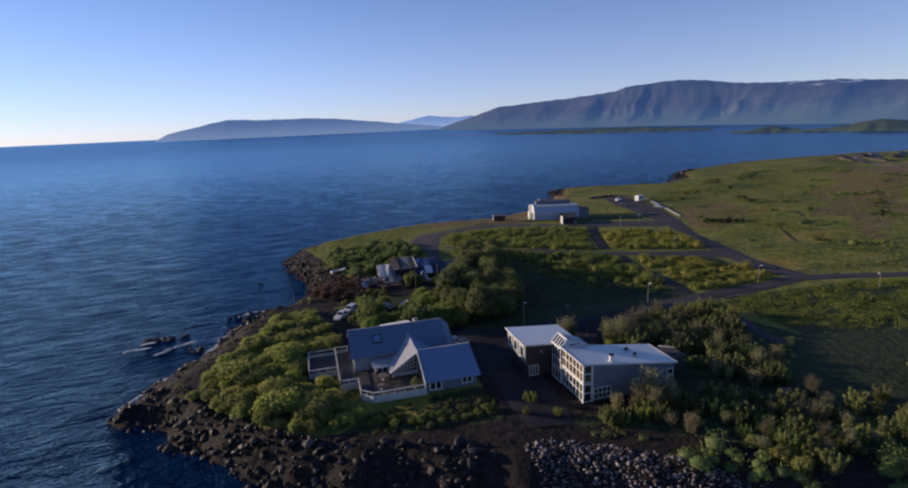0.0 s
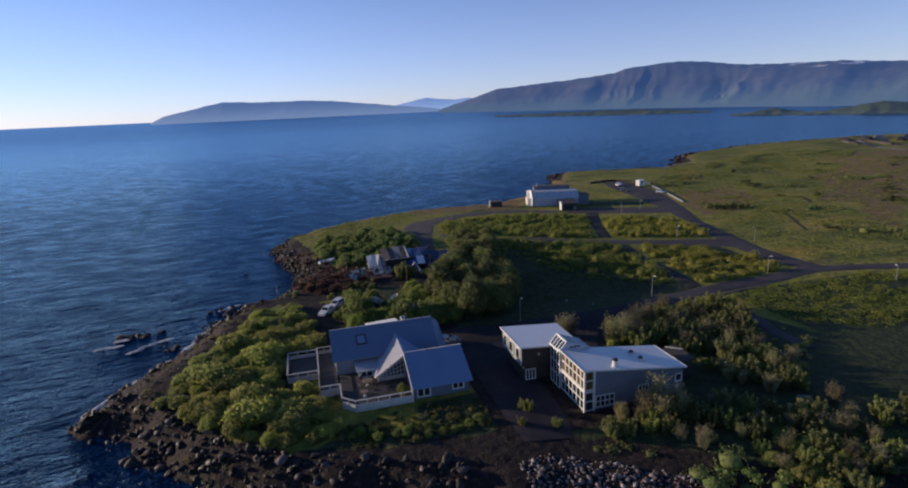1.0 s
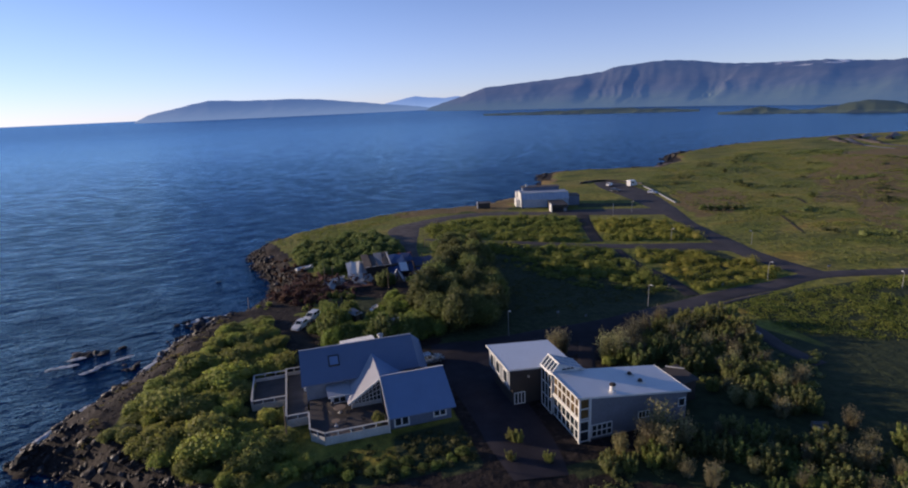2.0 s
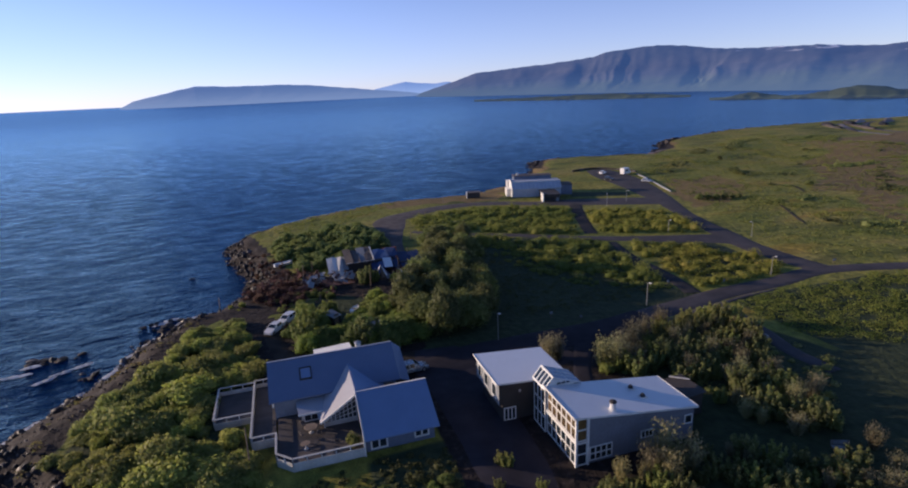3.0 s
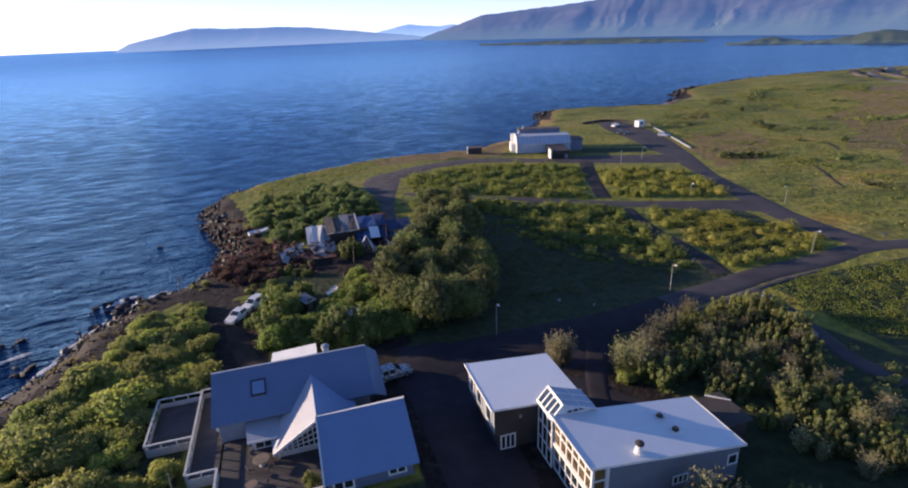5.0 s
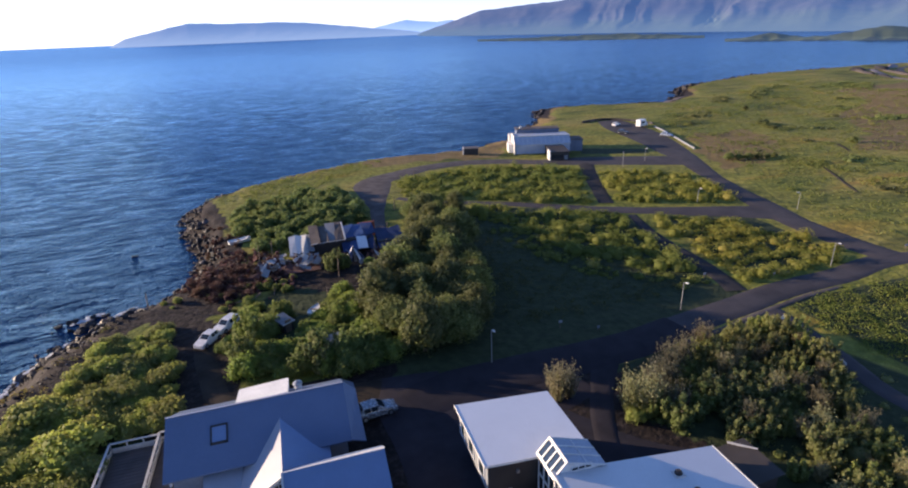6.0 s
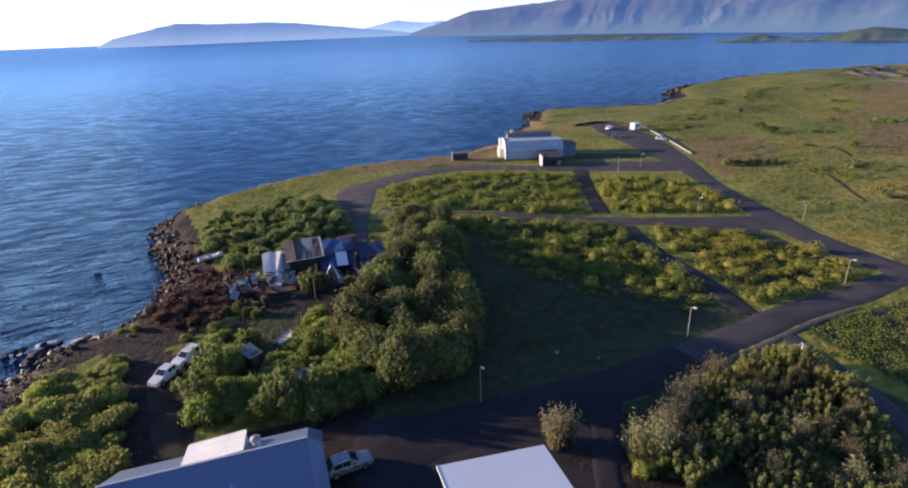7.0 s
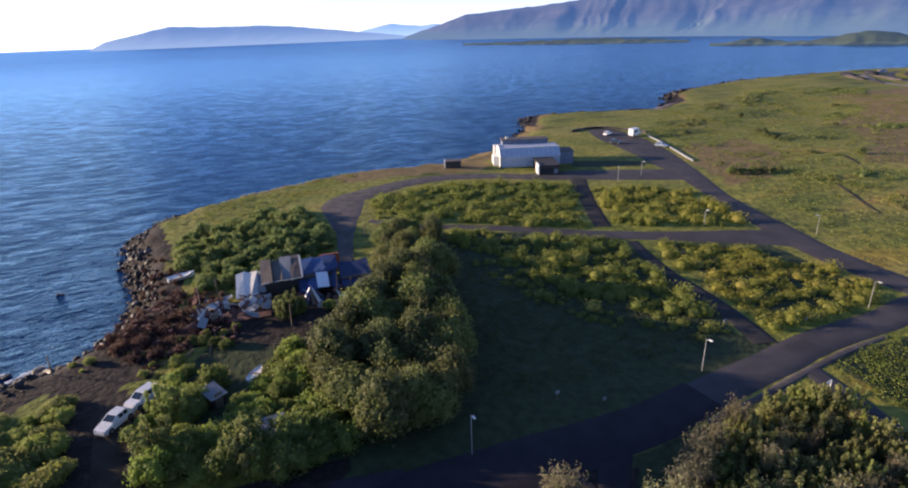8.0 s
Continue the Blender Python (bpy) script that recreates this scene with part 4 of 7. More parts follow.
    for x0, x1, y0, y1 in ((7.3, 8.7, 81.3, 81.42), (7.3, 8.7, 82.65, 82.77), (7.3, 7.42, 81.3, 82.77), (8.58, 8.7, 81.3, 82.77)):
        sky_frame.hexa([(x0, y0, zz(y0) - 0.05), (x1, y0, zz(y0) - 0.05), (x1, y1, zz(y1) - 0.05), (x0, y1, zz(y1) - 0.05)],
                       [(x0, y0, zz(y0) + 0.14), (x1, y0, zz(y0) + 0.14), (x1, y1, zz(y1) + 0.14), (x0, y1, zz(y1) + 0.14)])
    w = wpart("skylight", sky_frame, DARKWALL, h, "dark-framed roof window")
    # pane painted pale blue for the sky it would reflect
    part("pane", Shape().slab([(7.4, 81.4, zz(81.4) + 0.09), (8.6, 81.4, zz(81.4) + 0.09), (8.6, 82.7, zz(82.7) + 0.09), (7.4, 82.7, zz(82.7) + 0.09)], 0.03), ROOF_WING, w, "sky reflection put into the pale pane colour")
    wpart("ridge_cap", Shape().slab([(3.6, 84.1, 4.76), (19.0, 84.1, 4.76), (19.0, 84.3, 4.76), (3.6, 84.3, 4.76)], 0.06), BAY_ROOF, h, "pale ridge flashing")
    hood = wpart("vent_hood", Shape().tube([(14.9, 85.6, 3.6), (14.9, 85.6, 4.55), (14.9, 85.6, 4.6)], [0.34, 0.34, 0.42], 12), WHITE, h, "white round roof vent behind the ridge")
    part("cap", Shape().tube([(14.9, 85.6, 4.6), (14.9, 85.6, 4.75), (14.9, 85.6, 4.9)], [0.46, 0.42, 0.12], 12), METAL, hood)
    # broad dormer on the far slope, white roofed
    wpart("dormer", Shape().hexa([(9.3, 85.0, 1.5), (13.9, 85.0, 1.5), (13.9, 88.6, 1.5), (9.3, 88.6, 1.5)], [(9.3, 85.0, 4.25), (13.9, 85.0, 4.45), (13.9, 88.6, 3.55), (9.3, 88.6, 3.3)]), OFFWHITE, h)
    wpart("roof", Shape().slab([(9.3, 84.5, 4.46), (14.0, 84.5, 4.68), (14.0, 88.2, 3.72), (9.3, 88.2, 3.5)], 0.12), WHITE, h, "white dormer roof")
    # decks
    deck(h, 4.3, 13.2, 71.6, 80.1, -0.55, DECK, "weathered grey board deck")
    wpart("deck", Shape().hexa([(4.3, 71.6, -0.75), (5.8, 70.1, -0.75), (13.2, 70.1, -0.75), (13.2, 71.6, -0.75)], [(4.3, 71.6, -0.55), (5.8, 70.1, -0.55), (13.2, 70.1, -0.55), (13.2, 71.6, -0.55)]), DECK, h, "weathered grey board deck edge")
    deck(h, 1.6, 4.1, 75.4, 88.3, -0.56, DECK, "weathered grey board deck")
    deck(h, -2.7, 1.45, 81.0, 88.3, -0.75, DECK, "weathered grey board deck")
    rail(h, [(4.2, 75.4), (4.2, 71.6), (5.8, 70.05), (13.1, 70.05)], -0.55, 1.0, -1.6)
    rail(h, [(4.2, 75.35), (1.55, 75.35), (1.5, 88.4), (3.6, 88.4)], -0.56, 1.0, -1.6)
    rail(h, [(1.4, 80.95), (-2.8, 80.95), (-2.85, 88.4), (1.4, 88.4)], -0.75, 1.0, -1.8)
    return h


def studio_house():
    h = thing("house", "two-storey studio house with pale flat roofs and white glazed corner", "house", (38, 69, -1.3))
    g = -1.8
    top = lambda x: 4.12 - (x - 32.9) * 0.134
    # near block
    wpart("wall", Shape().hexa([(33.25, 61.35, g), (47.35, 61.35, g), (47.35, 67.7, g), (33.25, 67.7, g)],
                               [(33.25, 61.35, top(33.25) - 0.16), (47.35, 61.35, top(47.35) - 0.16), (47.35, 67.7, top(47.35) - 0.16), (33.25, 67.7, top(33.25) - 0.16)]), STUDIO_WALL, h, "slate grey plastered wall")
    wpart("roof", Shape().slab([(32.8, 61.1, top(32.8)), (47.65, 61.1, top(47.65)), (47.65, 68.0, top(47.65)), (32.8, 68.0, top(32.8))], 0.16), ROOF_B, h, "pale sheet roof")
    edge = Shape()
    for a, b in (((32.78, 61.08), (47.67, 61.08)), ((32.78, 61.08), (32.78, 68.0)), ((47.67, 61.08), (47.67, 68.0))):
        edge.beam((*a, top(a[0]) - 0.06), (*b, top(b[0]) - 0.06), 0.08, 0.2)
    wpart("fascia", edge, WHITE, h, "white roof edge")
    # glazed side: two storeys of square panes
    window(h, "x", 33.22, 61.35, 67.6, 1.25, 3.85, 6, 2, 0.16, glass=AMBER)
    window(h, "x", 33.20, 61.35, 67.6, -1.55, 0.95, 6, 2, 0.13)
    wpart("band", Shape().box(33.02, 33.24, 61.2, 67.7, 0.95, 1.25), WHITE, h)
    window(h, "y", 61.32, 33.2, 34.35, 1.25, 3.75, 1, 2, 0.16, glass=AMBER)
    window(h, "y", 61.32, 33.2, 34.35, -1.55, 0.95, 1, 2, 0.13)
    wpart("corner_post", Shape().box(33.0, 33.22, 61.12, 61.34, g, 3.95), WHITE, h)
    wpart("corner_post", Shape().box(34.35, 34.55, 61.14, 61.36, g, 3.8), WHITE, h)
    window(h, "y", 61.33, 34.75, 37.3, -1.3, 0.2, 4, 2, 0.11)
    window(h, "y", 61.33, 40.8, 42.2, -0.2, 0.6, 3, 1, 0.1)
    window(h, "y", 61.33, 46.2, 47.1, 0.2, 1.2, 1, 1, 0.1)
    # chimney and vents
    c = wpart("chimney", Shape().tube([(37.7, 62.0, top(37.7) - 0.1), (37.7, 62.0, top(37.7) + 0.12), (37.7, 62.0, top(37.7) + 0.14), (37.7, 62.0, top(37.7) + 0.9)], [0.42, 0.42, 0.3, 0.3], 12), WHITE, h, "steel flue with a dark cap")
    part("cap", Shape().tube([(37.7, 62.0, top(37.7) + 0.85), (37.7, 62.0, top(37.7) + 1.0), (37.7, 62.0, top(37.7) + 1.12)], [0.37, 0.37, 0.1], 12), DARKWALL, c)
    for x, y in ((42.4, 65.7), (42.6, 63.8)):
        v = wpart("roof_vent", Shape().box(x - 0.42, x + 0.42, y - 0.36, y + 0.36, top(x) - 0.08, top(x) + 0.14), WHITE, h)
        part("cap", Shape().tube([(x, y, top(x) + 0.14), (x, y, top(x) + 0.3), (x, y, top(x) + 0.46)], [0.30, 0.28, 0.14], 10), DARKWALL, v, "dark domed cap")
    # far block: upper storey over a set-back base, shade put into the wall colours
    far = lambda x: 3.86 - (x - 28.4) * 0.085
    wpart("wall", Shape().box(29.3, 36.9, 71.3, 78.0, g, 0.95), DARKWALL, h, "dark boarded base storey")
    wpart("wall", Shape().hexa([(28.65, 70.6, 0.9), (37.2, 70.6, 0.9), (37.2, 78.1, 0.9), (28.65, 78.1, 0.9)],
                               [(28.65, 70.6, far(28.65) - 0.14), (37.2, 70.6, far(37.2) - 0.14), (37.2, 78.1, far(37.2) - 0.14), (28.65, 78.1, far(28.65) - 0.14)]), DARKWALL, h, "boarded upper storey, shade put into its dark colour")
    wpart("cladding", Shape().hexa([(28.6, 70.62, 0.95), (28.64, 70.62, 0.95), (28.64, 78.08, 0.95), (28.6, 78.08, 0.95)], [(28.6, 70.62, 3.68), (28.64, 70.62, 3.68), (28.64, 78.08, 3.68), (28.6, 78.08, 3.68)]), GREYWALL, h, "pale side cladding, shade greyed into its colour")
    wpart("roof", Shape().slab([(28.3, 70.4, far(28.3)), (37.5, 70.4, far(37.5)), (37.5, 78.3, far(37.5)), (28.3, 78.3, far(28.3))], 0.14), ROOF_B, h, "pale sheet roof")
    wpart("fascia", Shape().beam((28.28, 70.38, far(28.3) - 0.07), (28.28, 78.32, far(28.3) - 0.07), 0.06, 0.2).beam((28.28, 70.38, far(28.3) - 0.07), (37.5, 70.38, far(37.5) - 0.07), 0.06, 0.2), WHITE, h)
    window(h, "x", 28.58, 71.3, 72.6, 1.5, 3.1, 1, 1, 0.12)
    window(h, "x", 28.58, 73.9, 75.2, 1.5, 3.1, 1, 1, 0.12)
    window(h, "x", 28.58, 76.2, 77.3, 1.5, 3.1, 1, 1, 0.12)
    window(h, "y", 71.28, 29.5, 30.9, -1.55, 0.0, 3, 1, 0.12)
    wpart("wall_lamp", Shape().box(31.0, 31.25, 70.42, 70.6, 2.3, 2.6), METAL, h)
    # glazed stair tower with a sloping lantern roof
    wpart("wall", Shape().hexa([(33.0, 67.72, g), (37.0, 67.72, g), (37.0, 70.5, g), (33.0, 70.5, g)], [(33.0, 67.72, 3.7), (37.0, 67.72, 3.7), (37.0, 70.5, 3.7), (33.0, 70.5, 3.7)]), GREYWALL, h)
    window(h, "x", 32.96, 67.75, 70.45, -1.6, 3.6, 3, 3, 0.13)
    for y in (67.74, 70.42):
        wpart("gable_wall", Shape().add([(33.0, y, 3.6), (37.3, y, 3.6), (33.9, y, 4.85), (33.0, y + 0.1, 3.6), (37.3, y + 0.1, 3.6), (33.9, y + 0.1, 4.85)],
                                        [(0, 1, 2), (3, 5, 4), (0, 3, 4, 1), (1, 4, 5, 2), (2, 5, 3, 0)]), WHITE, h)
    lantern = Shape()
    lantern.slab([(32.8, 67.65, 3.78), (33.85, 67.65, 4.98), (33.85, 70.5, 4.98), (32.8, 70.5, 3.78)], 0.05)
    bars = lattice([67.65 + 2.85 * k / 4 for k in range(5)], [0, 1], lambda u, z, d: (32.8 + 1.05 * z - 0.75 * d, u, 3.78 + 1.2 * z + 0.66 * d), 0.14, 0.07, -0.02)
    w = wpart("roof_lantern", bars, WHITE, h, "white-barred sloping glass roof")
    part("pane", lantern, GLASS, w)
    wpart("roof", Shape().slab([(33.85, 67.6, 4.98), (37.3, 67.6, 3.72), (37.3, 70.45, 3.72), (33.85, 70.6, 4.98)], 0.08), PALE_BLUE, h, "pale blue glazed link roof")
    for y in (67.62, 68.6, 69.55, 70.5):
        wpart("glazing_bar", Shape().beam((33.85, y, 5.0), (37.3, y, 3.75), 0.1, 0.08), WHITE, h)
    wpart("glazing_bar", Shape().beam((33.86, 67.6, 5.0), (33.86, 70.6, 5.0), 0.14, 0.1).beam((35.6, 67.6, 4.37), (35.6, 70.5, 4.37), 0.08, 0.07), WHITE, h)
    window(h, "y", 67.72, 34.3, 36.0, 3.95, 4.3, 3, 1, 0.07)
    return h


def shed_behind():
    h = thing("garden_shed", "dark low garden shed with a pale roof edge", "shed", (50, 66, -1.4))
    wpart("wall", Shape().box(48.4, 51.4, 64.6, 68.4, -1.7, 0.9), DARKWALL, h)
    wpart("roof", Shape().slab([(48.1, 64.3, 0.9), (51.7, 64.3, 1.2), (51.7, 68.7, 1.2), (48.1, 68.7, 0.9)], 0.1), DARKWALL, h)
    wpart("fascia", Shape().beam((50.0, 68.75, 1.18), (51.75, 67.2, 1.2), 0.1, 0.16), WHITE, h)


def museum():
    h = thing("museum", "long pale seaside museum building with a flat roof and dark porch", "building", (82.6, 200.5, -2.3), -16)
    g = -1.0
    # the blue of the shaded white front is put into the cladding colour
    part("wall", Shape().box(3.6, 21.0, 0, 8.5, g, 2.7), PALE_BLUE, h, "white sheet-clad wall, blue sky-lit shade put into its colour")
    part("roof", Shape().hexa([(3.4, -0.2, 2.7), (21.2, -0.2, 2.7), (21.2, 8.48, 2.7), (3.4, 8.48, 2.7)], [(3.4, -0.15, 2.9), (21.2, -0.15, 2.9), (21.2, 2.2, 5.0), (3.4, 2.2, 5.0)]).hexa([(3.4, 2.2, 2.75), (21.2, 2.2, 2.75), (21.2, 8.48, 2.75), (3.4, 8.48, 2.75)], [(3.4, 2.2, 5.0), (21.2, 2.2, 5.0), (21.2, 8.48, 5.0), (3.4, 8.48, 5.0)]), PALE_BLUE, h, "pale blue sloping metal roof")
    for k in range(12):
        part("roof_seam", Shape().beam((4.6 + 1.45 * k, -0.15, 2.93), (4.6 + 1.45 * k, 2.2, 5.03), 0.07, 0.07), WHITE, h)
    part("wall", Shape().box(5.0, 19.0, 8.5, 13, g, 6.1), SHADED_BOARD, h, "dark upper storey behind the roof")
    part("roof", Shape().box(4.7, 19.3, 8.5, 13.2, 6.1, 6.3), DARKROOF, h, "dark upper roof")
    part("ridge_cap", Shape().box(3.3, 21.3, 2.1, 2.45, 4.98, 5.2), WHITE, h)
    part("gable_wall", Shape().hexa([(3.2, -0.3, g), (3.36, -0.3, g), (3.36, 8.5, g), (3.2, 8.5, g)], [(3.2, -0.3, 3.0), (3.36, -0.3, 3.0), (3.36, 2.2, 5.3), (3.2, 2.2, 5.3)]).box(3.2, 3.36, 2.2, 8.5, g, 5.3), WHITE, h)
    part("gutter", Shape().box(3.5, 21.06, -0.34, -0.18, 2.62, 2.76), OFFWHITE, h)
    part("wing", Shape().box(1.6, 3.58, 2.4, 7.6, g, 2.6), WHITE, h, "low white seaward wing")
    part("wing", Shape().box(2.4, 5.4, 8.52, 11.5, g, 4.6), WHITE, h, "low white seaward wing")
    part("chimney", Shape().box(6.2, 7.0, 10.2, 11.0, 6.3, 7.0), WHITE, h)
    part("annex", Shape().box(21.02, 25.4, 1.5, 7.5, g, 3.4), SHADED_BOARD, h, "dark blue boarded annex")
    part("roof", Shape().box(21.02, 25.6, 1.3, 7.7, 3.4, 3.6), DARKROOF, h)
    p = part("porch", Shape().box(13.1, 18.5, -10.4, -0.4, g, 2.2), DARKWALL, h, "dark boarded porch")
    # dark colour on this roof paints the shadow lying over the porch
    part("roof", Shape().box(12.9, 18.7, -10.6, -0.4, 2.2, 2.4), DARKWALL, p)
    part("side_wall", Shape().box(12.5, 12.88, -11.0, -7.2, g, 2.7), WHITE, p, "white end wall")
    part("window", Shape().box(13.5, 16.7, -10.46, -10.4, 0.4, 1.5), GLASS, p)
    part("door", Shape().box(17.1, 18.1, -10.46, -10.4, g, 1.2), GREYWALL, p)
    return h


def kiosk():
    h = thing("shed", "small shore shed, lit white end and shaded dark front in colour", "shed", (70.4, 205.0, -2.5), -16)
    # lit end and shaded front of the shed are put into the wall colours
    part("wall", Shape().box(0, 4.6, 0, 2.6, -0.8, 2.3), DARKWALL, h)
    part("end_wall", Shape().box(-0.25, 0, -0.1, 2.7, -0.8, 2.5), WHITE, h, "white end wall")
    part("roof", Shape().box(-0.1, 4.8, -0.2, 2.8, 2.3, 2.45), DARKROOF, h)


def scrap_house():
    h = thing("house", "ramshackle shore house of patched white, brown and blue roofs", "house", (23, 134, -1.6))
    g = -2.4
    rng = random.Random(4)
    # shade on the walls below the roofs is painted with dark boards
    wpart("wall", Shape().box(18.8, 24.4, 132.8, 138, g, 1.2), DARKWALL, h, "patched wall, shade put into its dark colour")
    wpart("wall", Shape().box(24.6, 29.6, 132.9, 137.6, g, 1.0), DARKWALL, h, "patched wall, shade put into its dark colour")
    wpart("wall", Shape().box(30.2, 34.2, 131.4, 135.4, g, 0.4), DARKWALL, h, "patched wall, shade put into its dark colour")
    wpart("wall", Shape().box(14.9, 18.5, 132.8, 136.2, g, 0.4), OFFWHITE, h, "pale sheet wall")

    def patched(x0, x1, y0, y1, z0, z1, n, mats, label, name="roof"):
        """A slope of overlapping sheets, none quite true."""
        for k in range(n):
            a, b = x0 + (x1 - x0) * k / n - 0.12, x0 + (x1 - x0) * (k + 1) / n + 0.12
            j = lambda s: rng.uniform(-1.6 * s, 1.6 * s)
            wpart(name, sheet([(a + j(0.1), y0 + j(0.45), z0 + j(0.12) + 0.03 * k), (b + j(0.1), y0 + j(0.45), z0 + j(0.12) + 0.03 * k),
                                 (b + j(0.1), y1 + j(0.35), z1 + j(0.12) + 0.03 * k), (a + j(0.1), y1 + j(0.35), z1 + j(0.12) + 0.03 * k)], 0.06), mats[k % len(mats)], h, label)

    patched(14.9, 18.7, 131.8, 136.6, 0.1, 1.75, 4, [WHITE, WHITE, OFFWHITE, GREYWALL], "white sheet of roofing")
    patched(15.7, 19.3, 128.2, 131.4, -0.75, 0.05, 5, [GREYWALL, OFFWHITE, TIMBER, OFFWHITE, GREYWALL], "pale leaning sheet of old cladding", "cladding_sheet")
    patched(18.5, 24.3, 132.2, 137.9, 1.3, 2.75, 4, [DARKROOF, DARKROOF, GREYWALL], "weathered brown roof sheet")
    patched(24.5, 29.8, 133.4, 137.6, 1.25, 2.1, 3, [BLUE, BLUE, DULL_BLUE], "faded blue roof sheet")
    patched(23.9, 29.4, 130.4, 133.6, -0.2, 1.1, 4, [DULL_BLUE, BLUE, ROOF_B], "sagging blue lean-to sheet")
    patched(30.2, 34.8, 129.6, 135.8, -0.2, 1.3, 2, [DULL_BLUE], "dull dark blue tarpaulin")
    wpart("verge", Shape().beam((24.42, 131.9, 1.55), (24.42, 137.8, 2.9), 0.24, 0.16), WHITE, h)
    wpart("verge", Shape().beam((18.4, 132.0, 1.35), (24.4, 131.9, 1.5), 0.1, 0.12), OFFWHITE, h)
    wpart("board_wall", Shape().box(27.6, 30.8, 139.4, 139.7, g, 1.7), ORANGE, h, "orange-red board screen")
    deck(h, 10.6, 19.4, 126.0, 130.2, -1.0, REDWOOD, "weathered red-brown board deck")
    for k in range(9):
        a = math.radians(-150 + 32 * k)
        c, s = math.cos(a), math.sin(a)
        tip, foot = (25.3, 129.2, 1.1), (25.3 + 1.9 * c, 129.2 + 1.9 * s, -1.2)
        side = (-s * 0.34, c * 0.34)
        wpart("tent_panel", Shape().slab([(foot[0] - side[0], foot[1] - side[1], foot[2]), (foot[0] + side[0], foot[1] + side[1], foot[2]), (tip[0] + side[0] * 0.2, tip[1] + side[1] * 0.2, tip[2]), (tip[0] - side[0] * 0.2, tip[1] - side[1] * 0.2, tip[2])], 0.05), (ROOF_B, DULL_BLUE, TIMBER)[k % 3], h, "pale and blue slats of a pointed shelter")
    deck(h, 15.0, 19.6, 130.4, 132.4, -0.6, TIMBER, "driftwood board deck")
    for x, y, t in ((19.6, 127.2, 2.2), (19.5, 129.4, 2.0), (29.2, 129.6, 3.6), (31.4, 129.2, 3.0), (24.4, 126.2, 2.6), (22.6, 139.2, 4.4), (17.0, 137.4, 3.2), (33.0, 137.2, 3.4)):
        wpart("pole", Shape().tube([(x, y, g), (x + rng.uniform(-0.2, 0.2), y, -1.5 + t)], [0.1, 0.08], 6), TIMBER, h)
    mats = [OFFWHITE, REDWOOD, GREYWALL, RUST, TIMBER, REDWOOD, OFFWHITE, GREYWALL]
    for k in range(84):
        x, y = (rng.uniform(10.0, 31.5), rng.uniform(125.6, 132.0)) if k < 48 else (rng.uniform(7.5, 19.5), rng.uniform(124.8, 134.0))
        a, w, d = rng.uniform(0, math.pi), rng.uniform(0.35, 1.1), rng.uniform(0.2, 0.55)
        z = float(ground_z(x, y)) + (0.75 if 10.6 < x < 19.5 and y < 130.4 else 0.1)
        c, s = math.cos(a), math.sin(a)
        quad = [(x + w * c * u - d * s * v, y + w * s * u + d * c * v, z + 0.15 + 0.35 * (u + 1) * rng.random() + 0.2 * (v + 1)) for u, v in ((-1, -1), (1, -1), (1, 1), (-1, 1))]
        wpart("loose_board", Shape().slab(quad, 0.06), mats[k % len(mats)], h)


timber_house()
studio_house()
shed_behind()
museum()
kiosk()
scrap_house()


# ---- plants ----
def ball(rng, bumps=0.22, fine=2):
    """A lumpy closed lump of radius about 1."""
    bm = bmesh.new()
    bmesh.ops.create_icosphere(bm, subdivisions=fine, radius=1.0)
    off = Vector((rng.uniform(0, 50), rng.uniform(0, 50), rng.uniform(0, 50)))
    for v in bm.verts:
        v.co *= 1 + bumps * noise.noise(v.co * 1.7 + off)
    vs = np.array([v.co[:] for v in bm.verts])
    fs = np.array([[v.index for v in f.verts] for f in bm.faces])
    bm.free()
    return vs, fs


